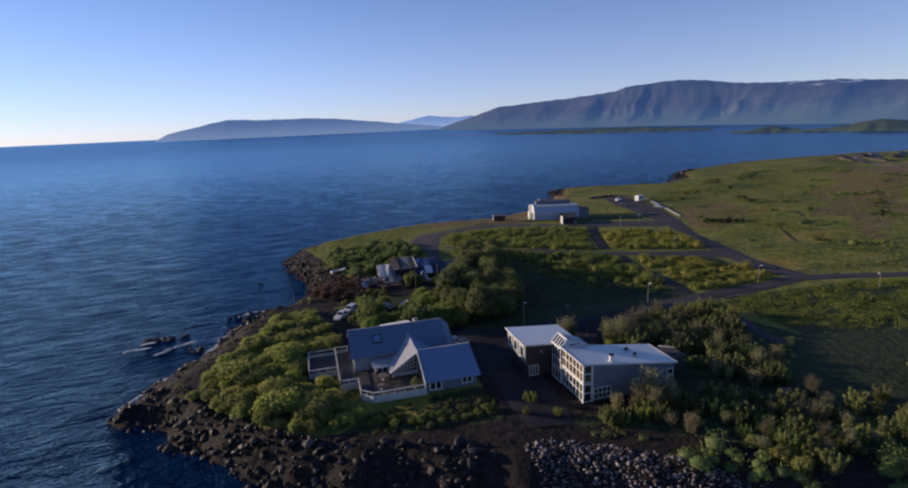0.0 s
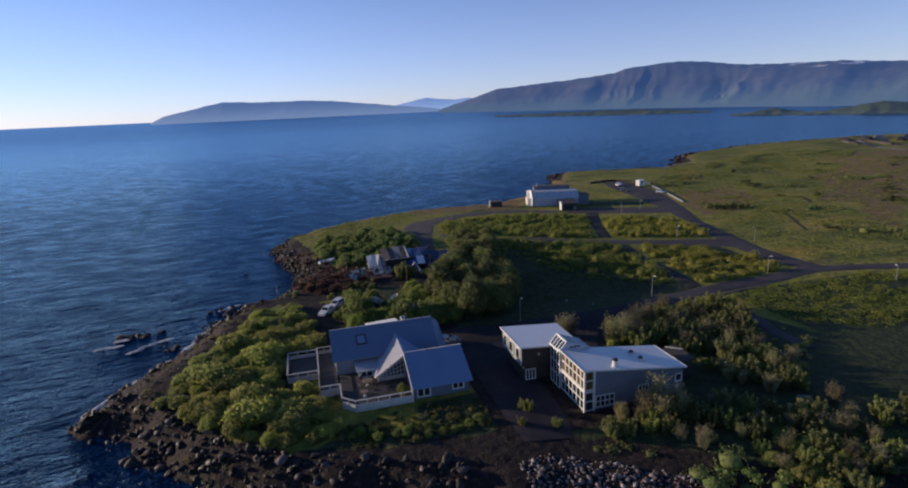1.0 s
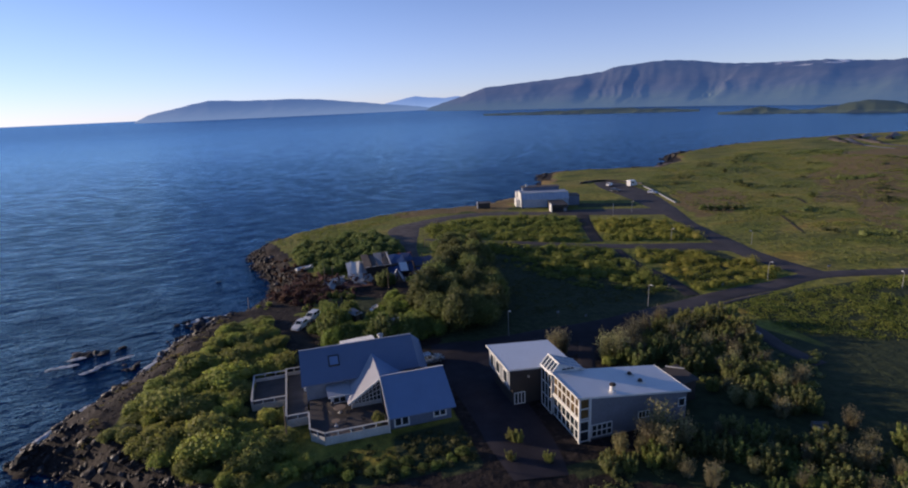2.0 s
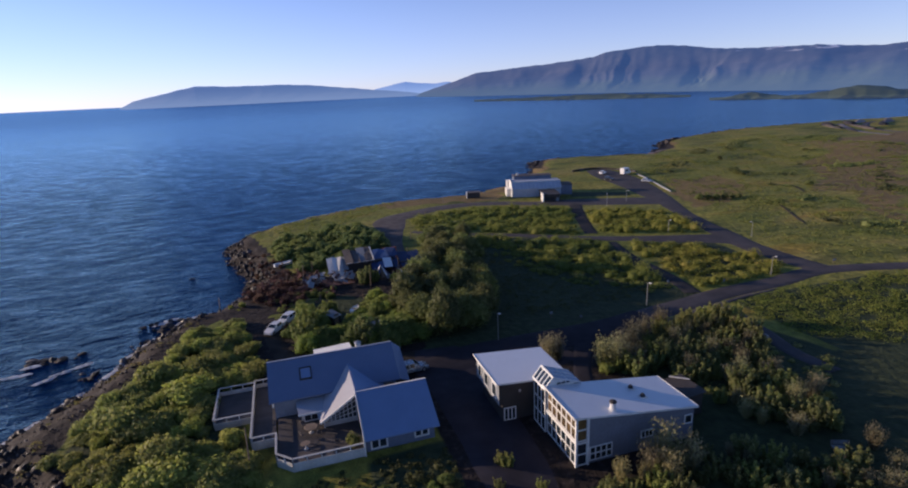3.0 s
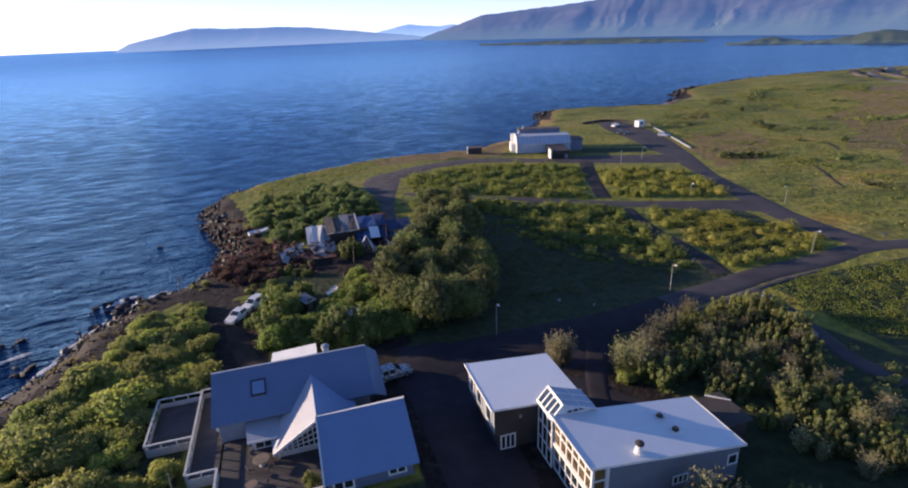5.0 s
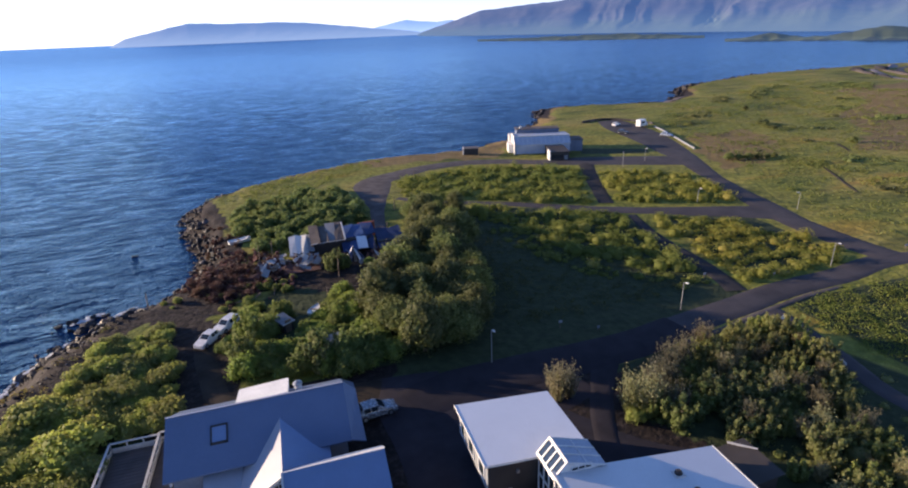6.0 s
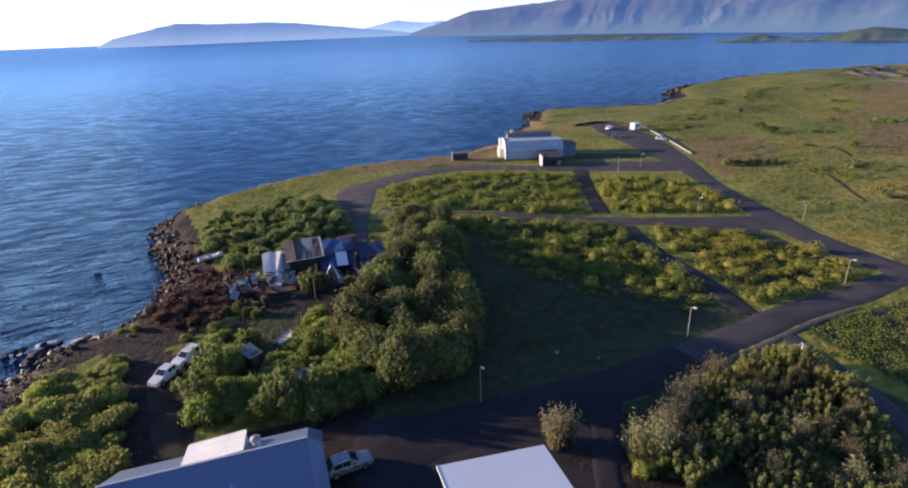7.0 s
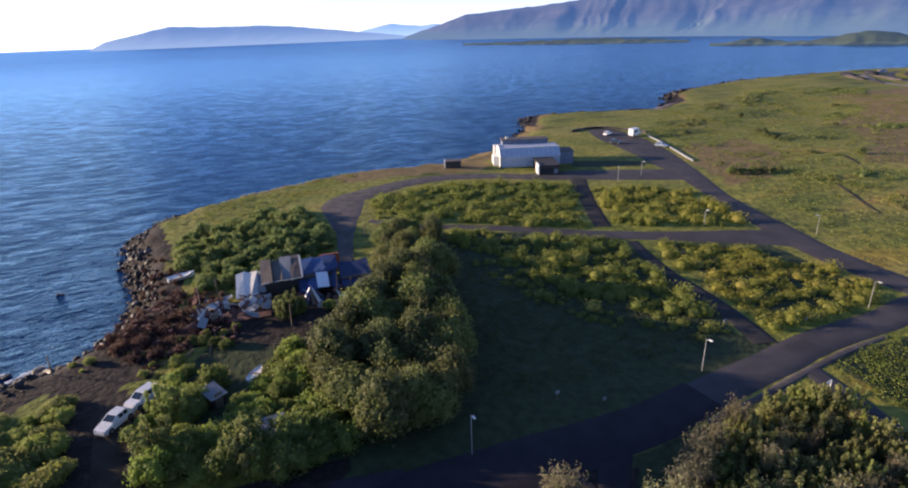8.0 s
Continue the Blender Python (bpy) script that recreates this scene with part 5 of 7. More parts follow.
def leaf_cloud(rng, centres, radii, count, size, lift=0.25, core=0.78, upright=1.0, whole_part=0.45):
    """Triangles of a crown: small leaf sprays over a number of lumps, and the lumps' own shaded inside."""
    centres, radii = np.asarray(centres, float), np.asarray(radii, float)
    weight = (radii ** 2).sum(1)
    pick = rng.choice(len(centres), count, p=weight / weight.sum())
    d = rng.normal(size=(count, 3))
    d[:, 2] += lift
    d /= np.linalg.norm(d, axis=1)[:, None]
    p = centres[pick] + d * radii[pick] * rng.uniform(0.5, 1.0, (count, 1)) ** 0.6 * rng.uniform(0.85, 1.3, (count, 1))
    middle = np.average(centres, axis=0, weights=weight)
    whole = p - middle
    whole /= np.linalg.norm(whole, axis=1)[:, None] + 1e-6
    nrm = (1 - whole_part) * d + whole_part * whole + 0.5 * rng.normal(size=(count, 3))
    nrm[:, 2] *= upright
    nrm /= np.linalg.norm(nrm, axis=1)[:, None]
    ref = rng.normal(size=(count, 3))
    u = np.cross(nrm, ref)
    u /= np.linalg.norm(u, axis=1)[:, None]
    w = np.cross(nrm, u)
    s = size * rng.uniform(0.55, 1.35, (count, 1))
    verts = np.stack([p + u * s, p - u * s * 0.7 + w * s * 0.7, p - u * s * 0.7 - w * s * 0.7], 1).reshape(-1, 3)
    faces = np.arange(count * 3).reshape(-1, 3)
    vs, fs = [verts], [faces]
    base = len(verts)
    if core:
        r0 = random.Random(int(rng.integers(1e6)))
        for c0, r in zip(centres, radii):
            bv, bf = ball(r0, 0.3, 0)
            vs.append(bv * r * core + c0)
            fs.append(bf + base)
            base += len(bv)
    return np.concatenate(vs), np.concatenate(fs)


def crown_mesh(name, seed, width, height, lumps, count, size, mat, low=0.35, lump=(0.10, 0.25)):
    """A billowing crown: overlapping lumps over a dome, thick with leaf sprays."""
    rng = np.random.default_rng(seed)
    centres, radii = [(0, 0, height * 0.36)], [(width * 0.36, width * 0.36, height * 0.36)]
    for k in range(lumps):
        a = 2.4 * k + rng.uniform(-0.5, 0.5)
        u = math.sqrt((k + 0.5) / lumps)
        q = width * rng.uniform(*lump)
        r = (width * 0.5 - q * 0.7) * u
        top = height * (low + (1 - low) * math.sqrt(max(0.0, 1 - (u * 0.97) ** 2))) * rng.uniform(0.82, 1.0)
        centres.append((r * math.cos(a), r * math.sin(a), max(q * 0.4, top - q * 0.8)))
        radii.append((q, q, q * rng.uniform(0.75, 1.25)))
    v, f = leaf_cloud(rng, centres, radii, count, size, upright=0.8, core=0.66)
    return arrays(name, v, f, mat)


def twig_mesh(name, seed, width, height, stems, mat):
    """A bushy fan of thin upright twigs with sparse leaf sprays."""
    rng = np.random.default_rng(seed)
    vs, fs, k = [], [], 0
    tips = []
    for i in range(stems):
        a, r = rng.uniform(0, 6.28), width * 0.5 * rng.uniform(0.1, 1)
        b = np.array([r * 0.35 * math.cos(a), r * 0.35 * math.sin(a), 0])
        t = np.array([r * math.cos(a), r * math.sin(a), height * rng.uniform(0.55, 1.05)])
        tips.append((b, t))
        side = np.cross(t - b, rng.normal(size=3))
        side = side / np.linalg.norm(side) * rng.uniform(0.03, 0.06)
        vs += [b - side, b + side, t]
        fs.append((k, k + 1, k + 2))
        k += 3
    for b, t in tips:
        for j in range(9):
            p = b + (t - b) * rng.uniform(0.3, 1.05) + rng.normal(size=3) * 0.16
            u, w = rng.normal(size=3), rng.normal(size=3)
            u, w = u / np.linalg.norm(u) * 0.17, w / np.linalg.norm(w) * 0.1
            vs += [p - u, p + w, p + u]
            fs.append((k, k + 1, k + 2))
            k += 3
    return arrays(name, np.array(vs), np.array(fs), mat)


def brush_mesh(name, seed, width, height, plumes, count, size, mat):
    """An open upright bush: leaning plumes of fine leaves with gaps between them."""
    rng = np.random.default_rng(seed)
    centres, radii = [], []
    for k in range(plumes):
        a, r = 2.4 * k + rng.uniform(-0.4, 0.4), width * 0.42 * math.sqrt((k + 0.4) / plumes)
        h = height * rng.uniform(0.6, 1.0) * (1 - 0.3 * r / width)
        for j in range(4):
            u = 0.18 + 0.25 * j
            q = width * rng.uniform(0.085, 0.135) * (1.15 - 0.55 * u)
            centres.append((r * math.cos(a) * (0.55 + 0.6 * u) + rng.normal(0, 0.08), r * math.sin(a) * (0.55 + 0.6 * u) + rng.normal(0, 0.08), h * u))
            radii.append((q, q, h * 0.17))
    v, f = leaf_cloud(rng, centres, radii, count, size, 0.35, 0.6, 0.6, 0.3)
    return arrays(name, v, f, mat)


def stem_shape(rng, height, width, limbs):
    s = Shape()
    h = height * 0.55
    s.tube([(0, 0, -0.4), (0.05, 0.02, h * 0.5), (0.0, 0.08, h)], [0.035 * height, 0.028 * height, 0.016 * height], 7)
    for k in range(limbs):
        a, z0 = 2 * math.pi * k / limbs + rng.uniform(-0.4, 0.4), h * rng.uniform(0.3, 0.8)
        e = (width * 0.3 * math.cos(a), width * 0.3 * math.sin(a), height * rng.uniform(0.55, 0.8))
        s.tube([(0, 0.03, z0), (e[0] * 0.5, e[1] * 0.5, z0 + (e[2] - z0) * 0.6), e], [0.018 * height, 0.012 * height, 0.006 * height], 5)
    return s


def plant(name, label, category, group, crown, width, height, seed, limbs=4):
    """A plant prototype: trunk and crown under one thing. It is copied out, then taken away."""
    ob = thing(name, label, category, group=group)
    part("trunk", stem_shape(random.Random(seed), height, width, limbs), BARK, ob)
    c = new("crown", crown)
    c.parent = ob
    return ob


def fill(poly, step, seed, jitter=0.42, keep=1.0):
    """Uneven planting places in a polygon."""
    rng = random.Random(seed)
    xs, ys = [p[0] for p in poly], [p[1] for p in poly]
    out = []
    y, row = min(ys), 0
    while y < max(ys):
        x = min(xs) + (row % 2) * step / 2
        while x < max(xs):
            q = (x + rng.uniform(-jitter, jitter) * step, y + rng.uniform(-jitter, jitter) * step)
            if rng.random() < keep:
                out.append(q)
            x += step
        y += step * 0.87
        row += 1
    a = np.array(out)
    return a[inside(poly, a[:, 0], a[:, 1])]


ROADS_CLEAR = [([(26, 86), (30, 87.5), (40, 88), (52, 88.5), (62, 90.2), (72, 92), (84, 94.5), (96, 95.5), (108, 97), (124, 92), (160, 78)], 3.6), ([(77, 90), (76.4, 85.5), (75.6, 81), (74.8, 77), (73.5, 72)], 1.8), ([(26.5, 58), (27, 63), (27.2, 70), (27, 80), (26.5, 90)], 5.6),
               ([(109, 97.5), (108.7, 106), (109.6, 116), (112.5, 127), (115.5, 139), (121, 154), (130, 176)], 4.2), ([(130, 176), (138, 197), (143, 226), (146, 238)], 9.5),
               ([(111, 122.5), (100.5, 127.3), (86.3, 134.2), (76.5, 139.4), (63, 148), (48, 155.6), (40, 163)], 2.6), ([(83.4, 132), (80.5, 121), (79.6, 113), (79, 105), (77, 96)], 2.2),
               ([(99, 179), (94, 167), (90, 158), (84, 144)], 2.7), ([(126, 163), (117, 167.5), (106, 173.5), (95, 179)], 6.0), ([(92, 183), (84, 186), (77, 189.5), (66, 192.5), (55, 191), (46, 187.5), (37.6, 181.5), (36, 172)], 5.4), ([(36.4, 170), (34.6, 158), (32.6, 146)], 2.4),
               ([(24, 90), (14, 91.5), (7, 93), (4.8, 99), (3.2, 106), (2, 113), (0.5, 120)], 2.6)]
BUILT = [[(17.6, 96), (21.2, 96), (21.4, 101), (17.8, 101)], [(10.8, 103.2), (15.6, 103.2), (16.4, 108.8), (11.6, 109)], [(39, 69), (42.6, 69), (45.2, 76), (48.6, 82.4), (50.5, 86), (47, 86), (44, 81.6), (41.6, 77)], [(-3.2, 80.5), (1.2, 80.5), (1.2, 75), (3.8, 75), (3.8, 71), (5.6, 69.5), (21.8, 69.5), (21.8, 90), (-3.2, 90)],
         [(27.5, 70), (32, 70), (32, 60.5), (48, 60.5), (48, 68.5), (38, 79), (27.5, 79)], [(13, 125), (36, 128), (36, 140), (13, 138)], [(80, 193), (92, 189), (92, 183), (101, 180.5), (102, 186), (107, 188), (112, 200), (88, 214)]]


CLEARING = [(14.5, 107), (13.5, 112), (8.5, 117.5), (10, 125), (27, 125), (31, 122), (28, 115.8), (19.5, 115.5), (18, 110.5), (16.5, 107.5)]


def clear(pts, margin=0.0, roads=True):
    """Drops the places on roads and in houses."""
    ok = np.ones(len(pts), bool)
    x, y = pts[:, 0], pts[:, 1]
    if roads:
        for line, half in ROADS_CLEAR:
            ok &= gap(line, x, y) > half + margin
    for poly in (*BUILT, CLEARING):
        ok &= ~inside(poly, x, y)
    return pts[ok]


def plant_out(protos, pts, seed, lo=0.8, hi=1.25, tall=(0.85, 1.15), sink=0.1, swell=0.0):
    rng = random.Random(seed)
    z = ground_z(pts[:, 0], pts[:, 1])
    # long swells of growth along the shore
    wave = 1 + swell * ripple((0.93 * pts[:, 0] - 0.36 * pts[:, 1]) * 1.5, (0.36 * pts[:, 0] + 0.93 * pts[:, 1]) * 0.6, 8, 71)
    for (x, y), zz, w in zip(pts, z, wave):
        p = rng.choice(protos)
        s = rng.uniform(lo, hi) * max(0.45, w)
        copy_thing(p, pose(x, y, zz - sink, 0, 0, rng.uniform(0, 360)) @ Matrix.Diagonal((s, s, s * rng.uniform(*tall), 1)))


def retire(protos):
    for p in protos:
        for o in (*p.children_recursive, p):
            bpy.data.objects.remove(o)


MOUND = [(-20, 80.5), (-18, 89), (-14.5, 96.5), (-11, 105), (-7.5, 112.5), (-4.5, 115.5), (-1.5, 112.5), (-0.5, 106), (1, 98), (2.5, 92), (-2, 90.5), (-4, 90), (-4, 80), (1, 79), (1, 74.5), (3.4, 73.5), (3.4, 70), (4, 66.5), (-2, 63.8), (-7, 68), (-13, 74)]
GARDEN = [(7.2, 97), (6.6, 105), (9, 110), (13, 114), (18, 117.5), (23, 114), (26.5, 108), (26, 99), (22, 94), (12, 94)]
BELT = [(24, 95.5), (31, 94.5), (37.5, 97), (40, 106), (43, 118), (46.5, 130), (49, 145), (44, 151), (39, 152), (38, 140), (37, 130), (33, 122), (28.5, 114), (26, 106)]
NORTH = [(8.5, 141), (8, 147), (5, 150), (2.5, 158), (5, 168), (13, 175), (20, 178), (27, 175.5), (30, 167), (31, 158), (29.5, 147), (24, 142), (14.5, 138.8), (10, 137)]
FRONT = [(28, 57), (36, 59.4), (44, 59.6), (50, 58), (57, 50), (66, 40), (60, 35), (48, 41.5), (43.5, 48), (36, 53.5), (30, 56)]

HEDGE = [(-4, 66.5), (0, 64.6), (8, 62.8), (20, 61), (21.5, 63), (8, 65.2), (0, 67.5)]

def shrub_crowns(mat, seed, n):
    return [crown_mesh("crown", seed + k, 3.5, 1.9, 11, 1850, 0.118, mat, 0.45, (0.12, 0.26)) for k in range(n)]


shrubs = [plant("shrub", "dense yellow-green rounded shrub", "shrub", "shrubs", c, 3.0, 2.1, k) for k, c in enumerate(shrub_crowns(LEAF, 20, 5))]
garden_shrubs = [plant("shrub", "dense fresh green garden shrub", "shrub", "garden shrubs", c, 3.0, 2.1, k) for k, c in enumerate(shrub_crowns(LEAF_GARDEN, 40, 4))]
trees = [plant("tree", "low bushy deciduous tree with a dark green crown", "tree", "trees", crown_mesh("crown", 60 + k, 4.8, 5.3, 18, 4300, 0.135, LEAF_DARK, 0.3, (0.13, 0.26)), 4.6, 5.2, k) for k in range(4)]
willows = [plant("willow_bush", "tall grey-green willow bush", "bush", "willow bushes", brush_mesh("crown", 90 + k, 4.1, 3.4, 13, 2300, 0.125, LEAF_PALE), 3.6, 3.6, k) for k in range(4)]
dry = [plant("dry_bush", "sparse brown twiggy bush", "bush", "dry bushes", twig_mesh("crown", 120 + k, 2.6, 3.4, 90, LEAF_DRY), 2.6, 3.4, k, 6) for k in range(3)]

red_twigs = [plant("red_twig_bush", "dense dark red twiggy bush on the shore", "bush", "red twig bushes", twig_mesh("crown", 140 + k, 2.4, 1.9, 120, LEAF_RUST), 2.2, 1.8, k, 5) for k in range(3)]


def thicket(name, label, crowns, pts, seed, lo, hi, tall):
    """Many shrubs that nobody could count, in one mesh."""
    rng = random.Random(seed)
    z = ground_z(pts[:, 0], pts[:, 1])
    vs, fs, base = [], [], 0
    data = []
    for me in crowns:
        v = np.empty(len(me.vertices) * 3, np.float32)
        me.vertices.foreach_get("co", v)
        f = np.empty(len(me.polygons) * 3, np.int32)
        me.polygons.foreach_get("vertices", f)
        data.append((v.reshape(-1, 3), f.reshape(-1, 3)))
    for (x, y), zz in zip(pts, z):
        v, f = rng.choice(data)
        a, s = rng.uniform(0, 6.28), rng.uniform(lo, hi)
        c, n = math.cos(a) * s, math.sin(a) * s
        vs.append(np.stack([x + v[:, 0] * c - v[:, 1] * n, y + v[:, 0] * n + v[:, 1] * c, zz - 0.1 + v[:, 2] * s * rng.uniform(*tall)], -1))
        fs.append(f + base)
        base += len(v)
    return tagged(new(name, arrays(name, np.concatenate(vs), np.concatenate(fs), crowns[0].materials[0])), label, "shrubs", kind="stuff")


plant_out(shrubs, clear(fill(MOUND, 2.1, 1)), 1, 0.65, 1.05, (0.7, 1.15), swell=0.35)
plant_out(shrubs, clear(fill([(-17.5, 84), (-15, 94), (-10.5, 103), (-5, 111.5), (-1.5, 104), (0, 94), (-4.5, 90), (-5, 79), (0, 77.5), (2, 70), (-2, 66.5), (-7, 70), (-13, 77)], 4.2, 61, 0.6, 0.9)), 26, 1.15, 1.75, (0.6, 0.9), swell=0.3)
plant_out(garden_shrubs + garden_shrubs + willows[:1], clear(fill(GARDEN, 2.25, 2, keep=0.95)), 2, 0.8, 1.25, (0.9, 1.3))
belt = clear(fill(BELT, 3.7, 3))
plant_out(trees, belt[belt[:, 1] < 132], 3, 0.9, 1.5, (0.8, 1.15))
plant_out(trees, belt[belt[:, 1] >= 132], 35, 0.8, 1.25, (0.75, 1.05))
plant_out(trees, np.array([(29.5, 95.6), (33, 96.4), (36, 97.5)]), 14, 1.0, 1.2, (1.0, 1.25))
plant_out(garden_shrubs, np.array([(20.5, 94.6), (23, 95.5), (26, 96), (18, 96.5), (21, 97.5), (24, 98)]), 16, 1.1, 1.45, (1.1, 1.4))
FAR_CROWNS = [crown_mesh("crown", 220 + k, 3.4, 2.0, 9, 980, 0.145, LEAF_SHORE, 0.45, (0.12, 0.26)) for k in range(4)]
thicket("thicket", "dense green shrub thicket behind the shore house", FAR_CROWNS, clear(fill(NORTH, 2.3, 4)), 4, 0.5, 1.4, (0.75, 1.25))
EAST_BANDS = [[(47.5, 75.8), (50.5, 79), (54.5, 82), (60, 84.6), (66, 85.4), (71.5, 86), (74, 83), (72, 76), (69, 71), (62, 68.8), (56, 70), (52.5, 71.5)], [(55, 66), (61, 69.5), (67, 69), (67, 63), (63.5, 57), (57, 57.5), (54.5, 61)], [(47, 58.5), (50, 60), (58, 57), (64, 54), (62, 49), (56, 46), (50, 50)]]
for k, (poly, step, keep) in enumerate(zip(EAST_BANDS, (2.1, 2.2, 3.0), (0.95, 0.9, 0.5))):
    plant_out(willows * 2 + dry, clear(fill(poly, step, 5 + 20 * k, keep=keep)), 5 + k, 0.55, 1.0, (0.8, 1.2))
plant_out(shrubs, np.array([(46.6, 76.8), (47.4, 78.6), (48.0, 77.0)]), 21, 0.6, 0.8, (1.0, 1.3))
plant_out(willows, clear(fill([(80, 64), (92, 62), (112, 52), (114, 36), (92, 28), (72, 36)], 6.0, 15, keep=0.4)), 15, 0.7, 1.1)
plant_out(willows + dry, clear(fill(FRONT, 2.4, 6, keep=0.7)), 6, 0.4, 0.8)
plant_out(garden_shrubs, clear(fill([(7.5, 112), (12, 115), (18, 118), (24, 116), (31, 123), (27, 126.5), (14, 123.5), (8, 119)], 2.0, 12, keep=0.9)), 11, 0.5, 0.9)
plant_out(shrubs, clear(fill([(-5, 117.5), (1, 114.5), (7, 115.5), (8, 121), (1, 124), (-5, 123)], 1.7, 31, keep=0.55)), 23, 0.2, 0.45)
plant_out(shrubs, np.array([(9.2, 122.6), (11.0, 123.6), (13.2, 123.2), (14.8, 124.4)]), 22, 0.4, 0.55)
plant_out(willows, np.array([(22.0, 125.2), (22.9, 125.6), (21.2, 125.6), (22.2, 126.4), (36.5, 133.5), (36.3, 128.0)]), 12, 0.85, 1.0)
plant_out(garden_shrubs, np.array([(5.9, 104.5), (6.6, 106.3), (7.4, 108.4), (8.4, 110.6)]), 27, 0.6, 0.8, (1.0, 1.3))
plant_out(red_twigs, fill([(-1.5, 125.5), (1.5, 120.5), (6, 119), (8.5, 122.5), (9.5, 127), (8, 132), (3, 134), (0, 131)], 1.8, 38, 0.6, 0.8), 28, 0.4, 0.95, (0.6, 1.2))
plant_out(red_twigs, clear(fill([(-4, 138), (3, 136.5), (9, 138), (5, 147), (1, 158), (0, 166), (-3.5, 164), (-1.5, 150)], 2.0, 39, keep=0.75)), 30, 0.3, 0.6, (0.6, 1.1))
plant_out(garden_shrubs, np.array([(8.0, 122.8), (9.5, 122.4), (11, 121.8), (12.4, 120.8), (13.8, 119.8)]), 29, 0.5, 0.72, (0.9, 1.1))
copy_thing(shrubs[2], pose(12.1, 71.5, -0.55) @ Matrix.Diagonal((0.5, 0.5, 0.75, 1)))
plant_out(dry, np.array([(41.2, 83.4), (42.2, 82.4), (40.8, 82.2), (47.0, 78.4), (50.4, 79.4), (52.4, 80.6), (48.6, 77.5), (54.4, 82.0), (57, 83.2), (61, 84.8), (39.5, 57.8), (41.5, 58.6), (43.5, 57.0), (40.5, 56.2)]), 8, 1.0, 1.4)
plant_out(willows, np.array([(26.2, 64.2), (26.6, 63.7), (24.6, 60.8), (28.5, 59.5)]), 13, 0.35, 0.5)
plant_out(willows, clear(fill([(54, 50), (70, 49), (76, 42), (64, 32), (50, 38)], 2.9, 34, keep=0.5)), 25, 0.45, 0.8)
plant_out(shrubs, fill([(45, 46.5), (50, 48), (55, 45.5), (54, 40), (47, 41)], 2.1, 33, keep=0.8), 24, 0.5, 0.8)
plant_out(garden_shrubs, fill(HEDGE, 1.5, 9, keep=0.85), 9, 0.3, 0.55, (0.7, 1.0))
plant_out(trees, np.array([(191, 208), (189.5, 205), (188, 202), (186.5, 198.5), (185.6, 195.5), (192, 206), (186, 166), (213, 238), (136.5, 163.5), (139, 162.5), (141.5, 161.5), (144, 160.5), (147, 160.5), (150, 161)]), 10, 0.45, 0.7, (0.5, 0.8))
retire(red_twigs + shrubs + garden_shrubs + trees + willows + dry)


def meadow(name, label, poly, step, seed, width, height, count, size, mat, keep=1.0, sheet_cores=0.7, gaps=-0.55, grain=7):
    """Uncountable meadow plants in one mesh: low clumps of leaf sprays."""
    rng = np.random.default_rng(seed)
    pts = clear(fill(poly, step, seed, 0.6, keep=keep))
    pts = pts[ripple(pts[:, 0] * 0.6, pts[:, 1], grain, seed + 100) + 0.6 * ripple(pts[:, 0], pts[:, 1], grain / 2, seed + 101) > gaps]
    z = ground_z(pts[:, 0], pts[:, 1])
    n = len(pts)
    s = 0.65 + 0.95 * rng.uniform(0, 1, (n, 1)) ** 3
    swell = (0.85 + 0.75 * ripple(pts[:, 0], pts[:, 1], 8, seed))[:, None]
    radii = np.concatenate([width * 0.5 * s, width * 0.5 * s, height * s * np.clip(swell, 0.3, 1.9)], 1)
    centres = np.column_stack([pts, z + radii[:, 2] * 0.15])
    v, f = leaf_cloud(rng, centres, radii, int(count * 1.7) * n, size * 0.92, 0.9, 0, 0.35, 0.0)
    bv, bf = ball(random.Random(seed), 0.3, 1)
    if not sheet_cores:
        return tagged(new(name, arrays(name, v, f, mat)), label, "plants", kind="stuff")
    cv = (bv[None] * radii[:, None, :] * sheet_cores + centres[:, None, :]).reshape(-1, 3)
    cf = (bf[None] + (np.arange(n) * len(bv))[:, None, None]).reshape(-1, 3) + len(v)
    me = arrays(name, np.concatenate([v, cv]), np.concatenate([f, cf]), mat)
    return tagged(new(name, me), label, "plants", kind="stuff")


meadow("meadow_plants", "thick green meadow plants between the paths", [(73, 104.5), (76, 103), (78.5, 114), (82, 133), (76, 137.5), (63, 145.5), (50, 153), (48.5, 150), (49.5, 144), (53.5, 139.5), (57, 134), (60, 122), (62, 115.5), (67, 110)], 1.6, 41, 2.7, 1.05, 46, 0.15, MEADOW)
meadow("meadow_plants", "yellow-green lupin meadow beside the road", [(86, 129.5), (93, 125.5), (99.5, 120.5), (101, 115.5), (103.6, 111), (104.6, 106), (104.6, 101.5), (102, 99.3), (92.7, 98.8), (87, 98.4), (80.2, 98.2), (81, 101), (82, 108), (83.4, 120)], 1.5, 42, 2.5, 0.75, 46, 0.15, LUPIN)
meadow("meadow_plants", "green meadow plants inland of the shore lane", [(42, 164), (50, 156), (64, 149), (79, 140.5), (84, 150), (88, 160), (96, 178), (78, 186), (66, 192), (50, 193), (42, 187)], 1.9, 43, 3.2, 1.0, 44, 0.18, MEADOW)
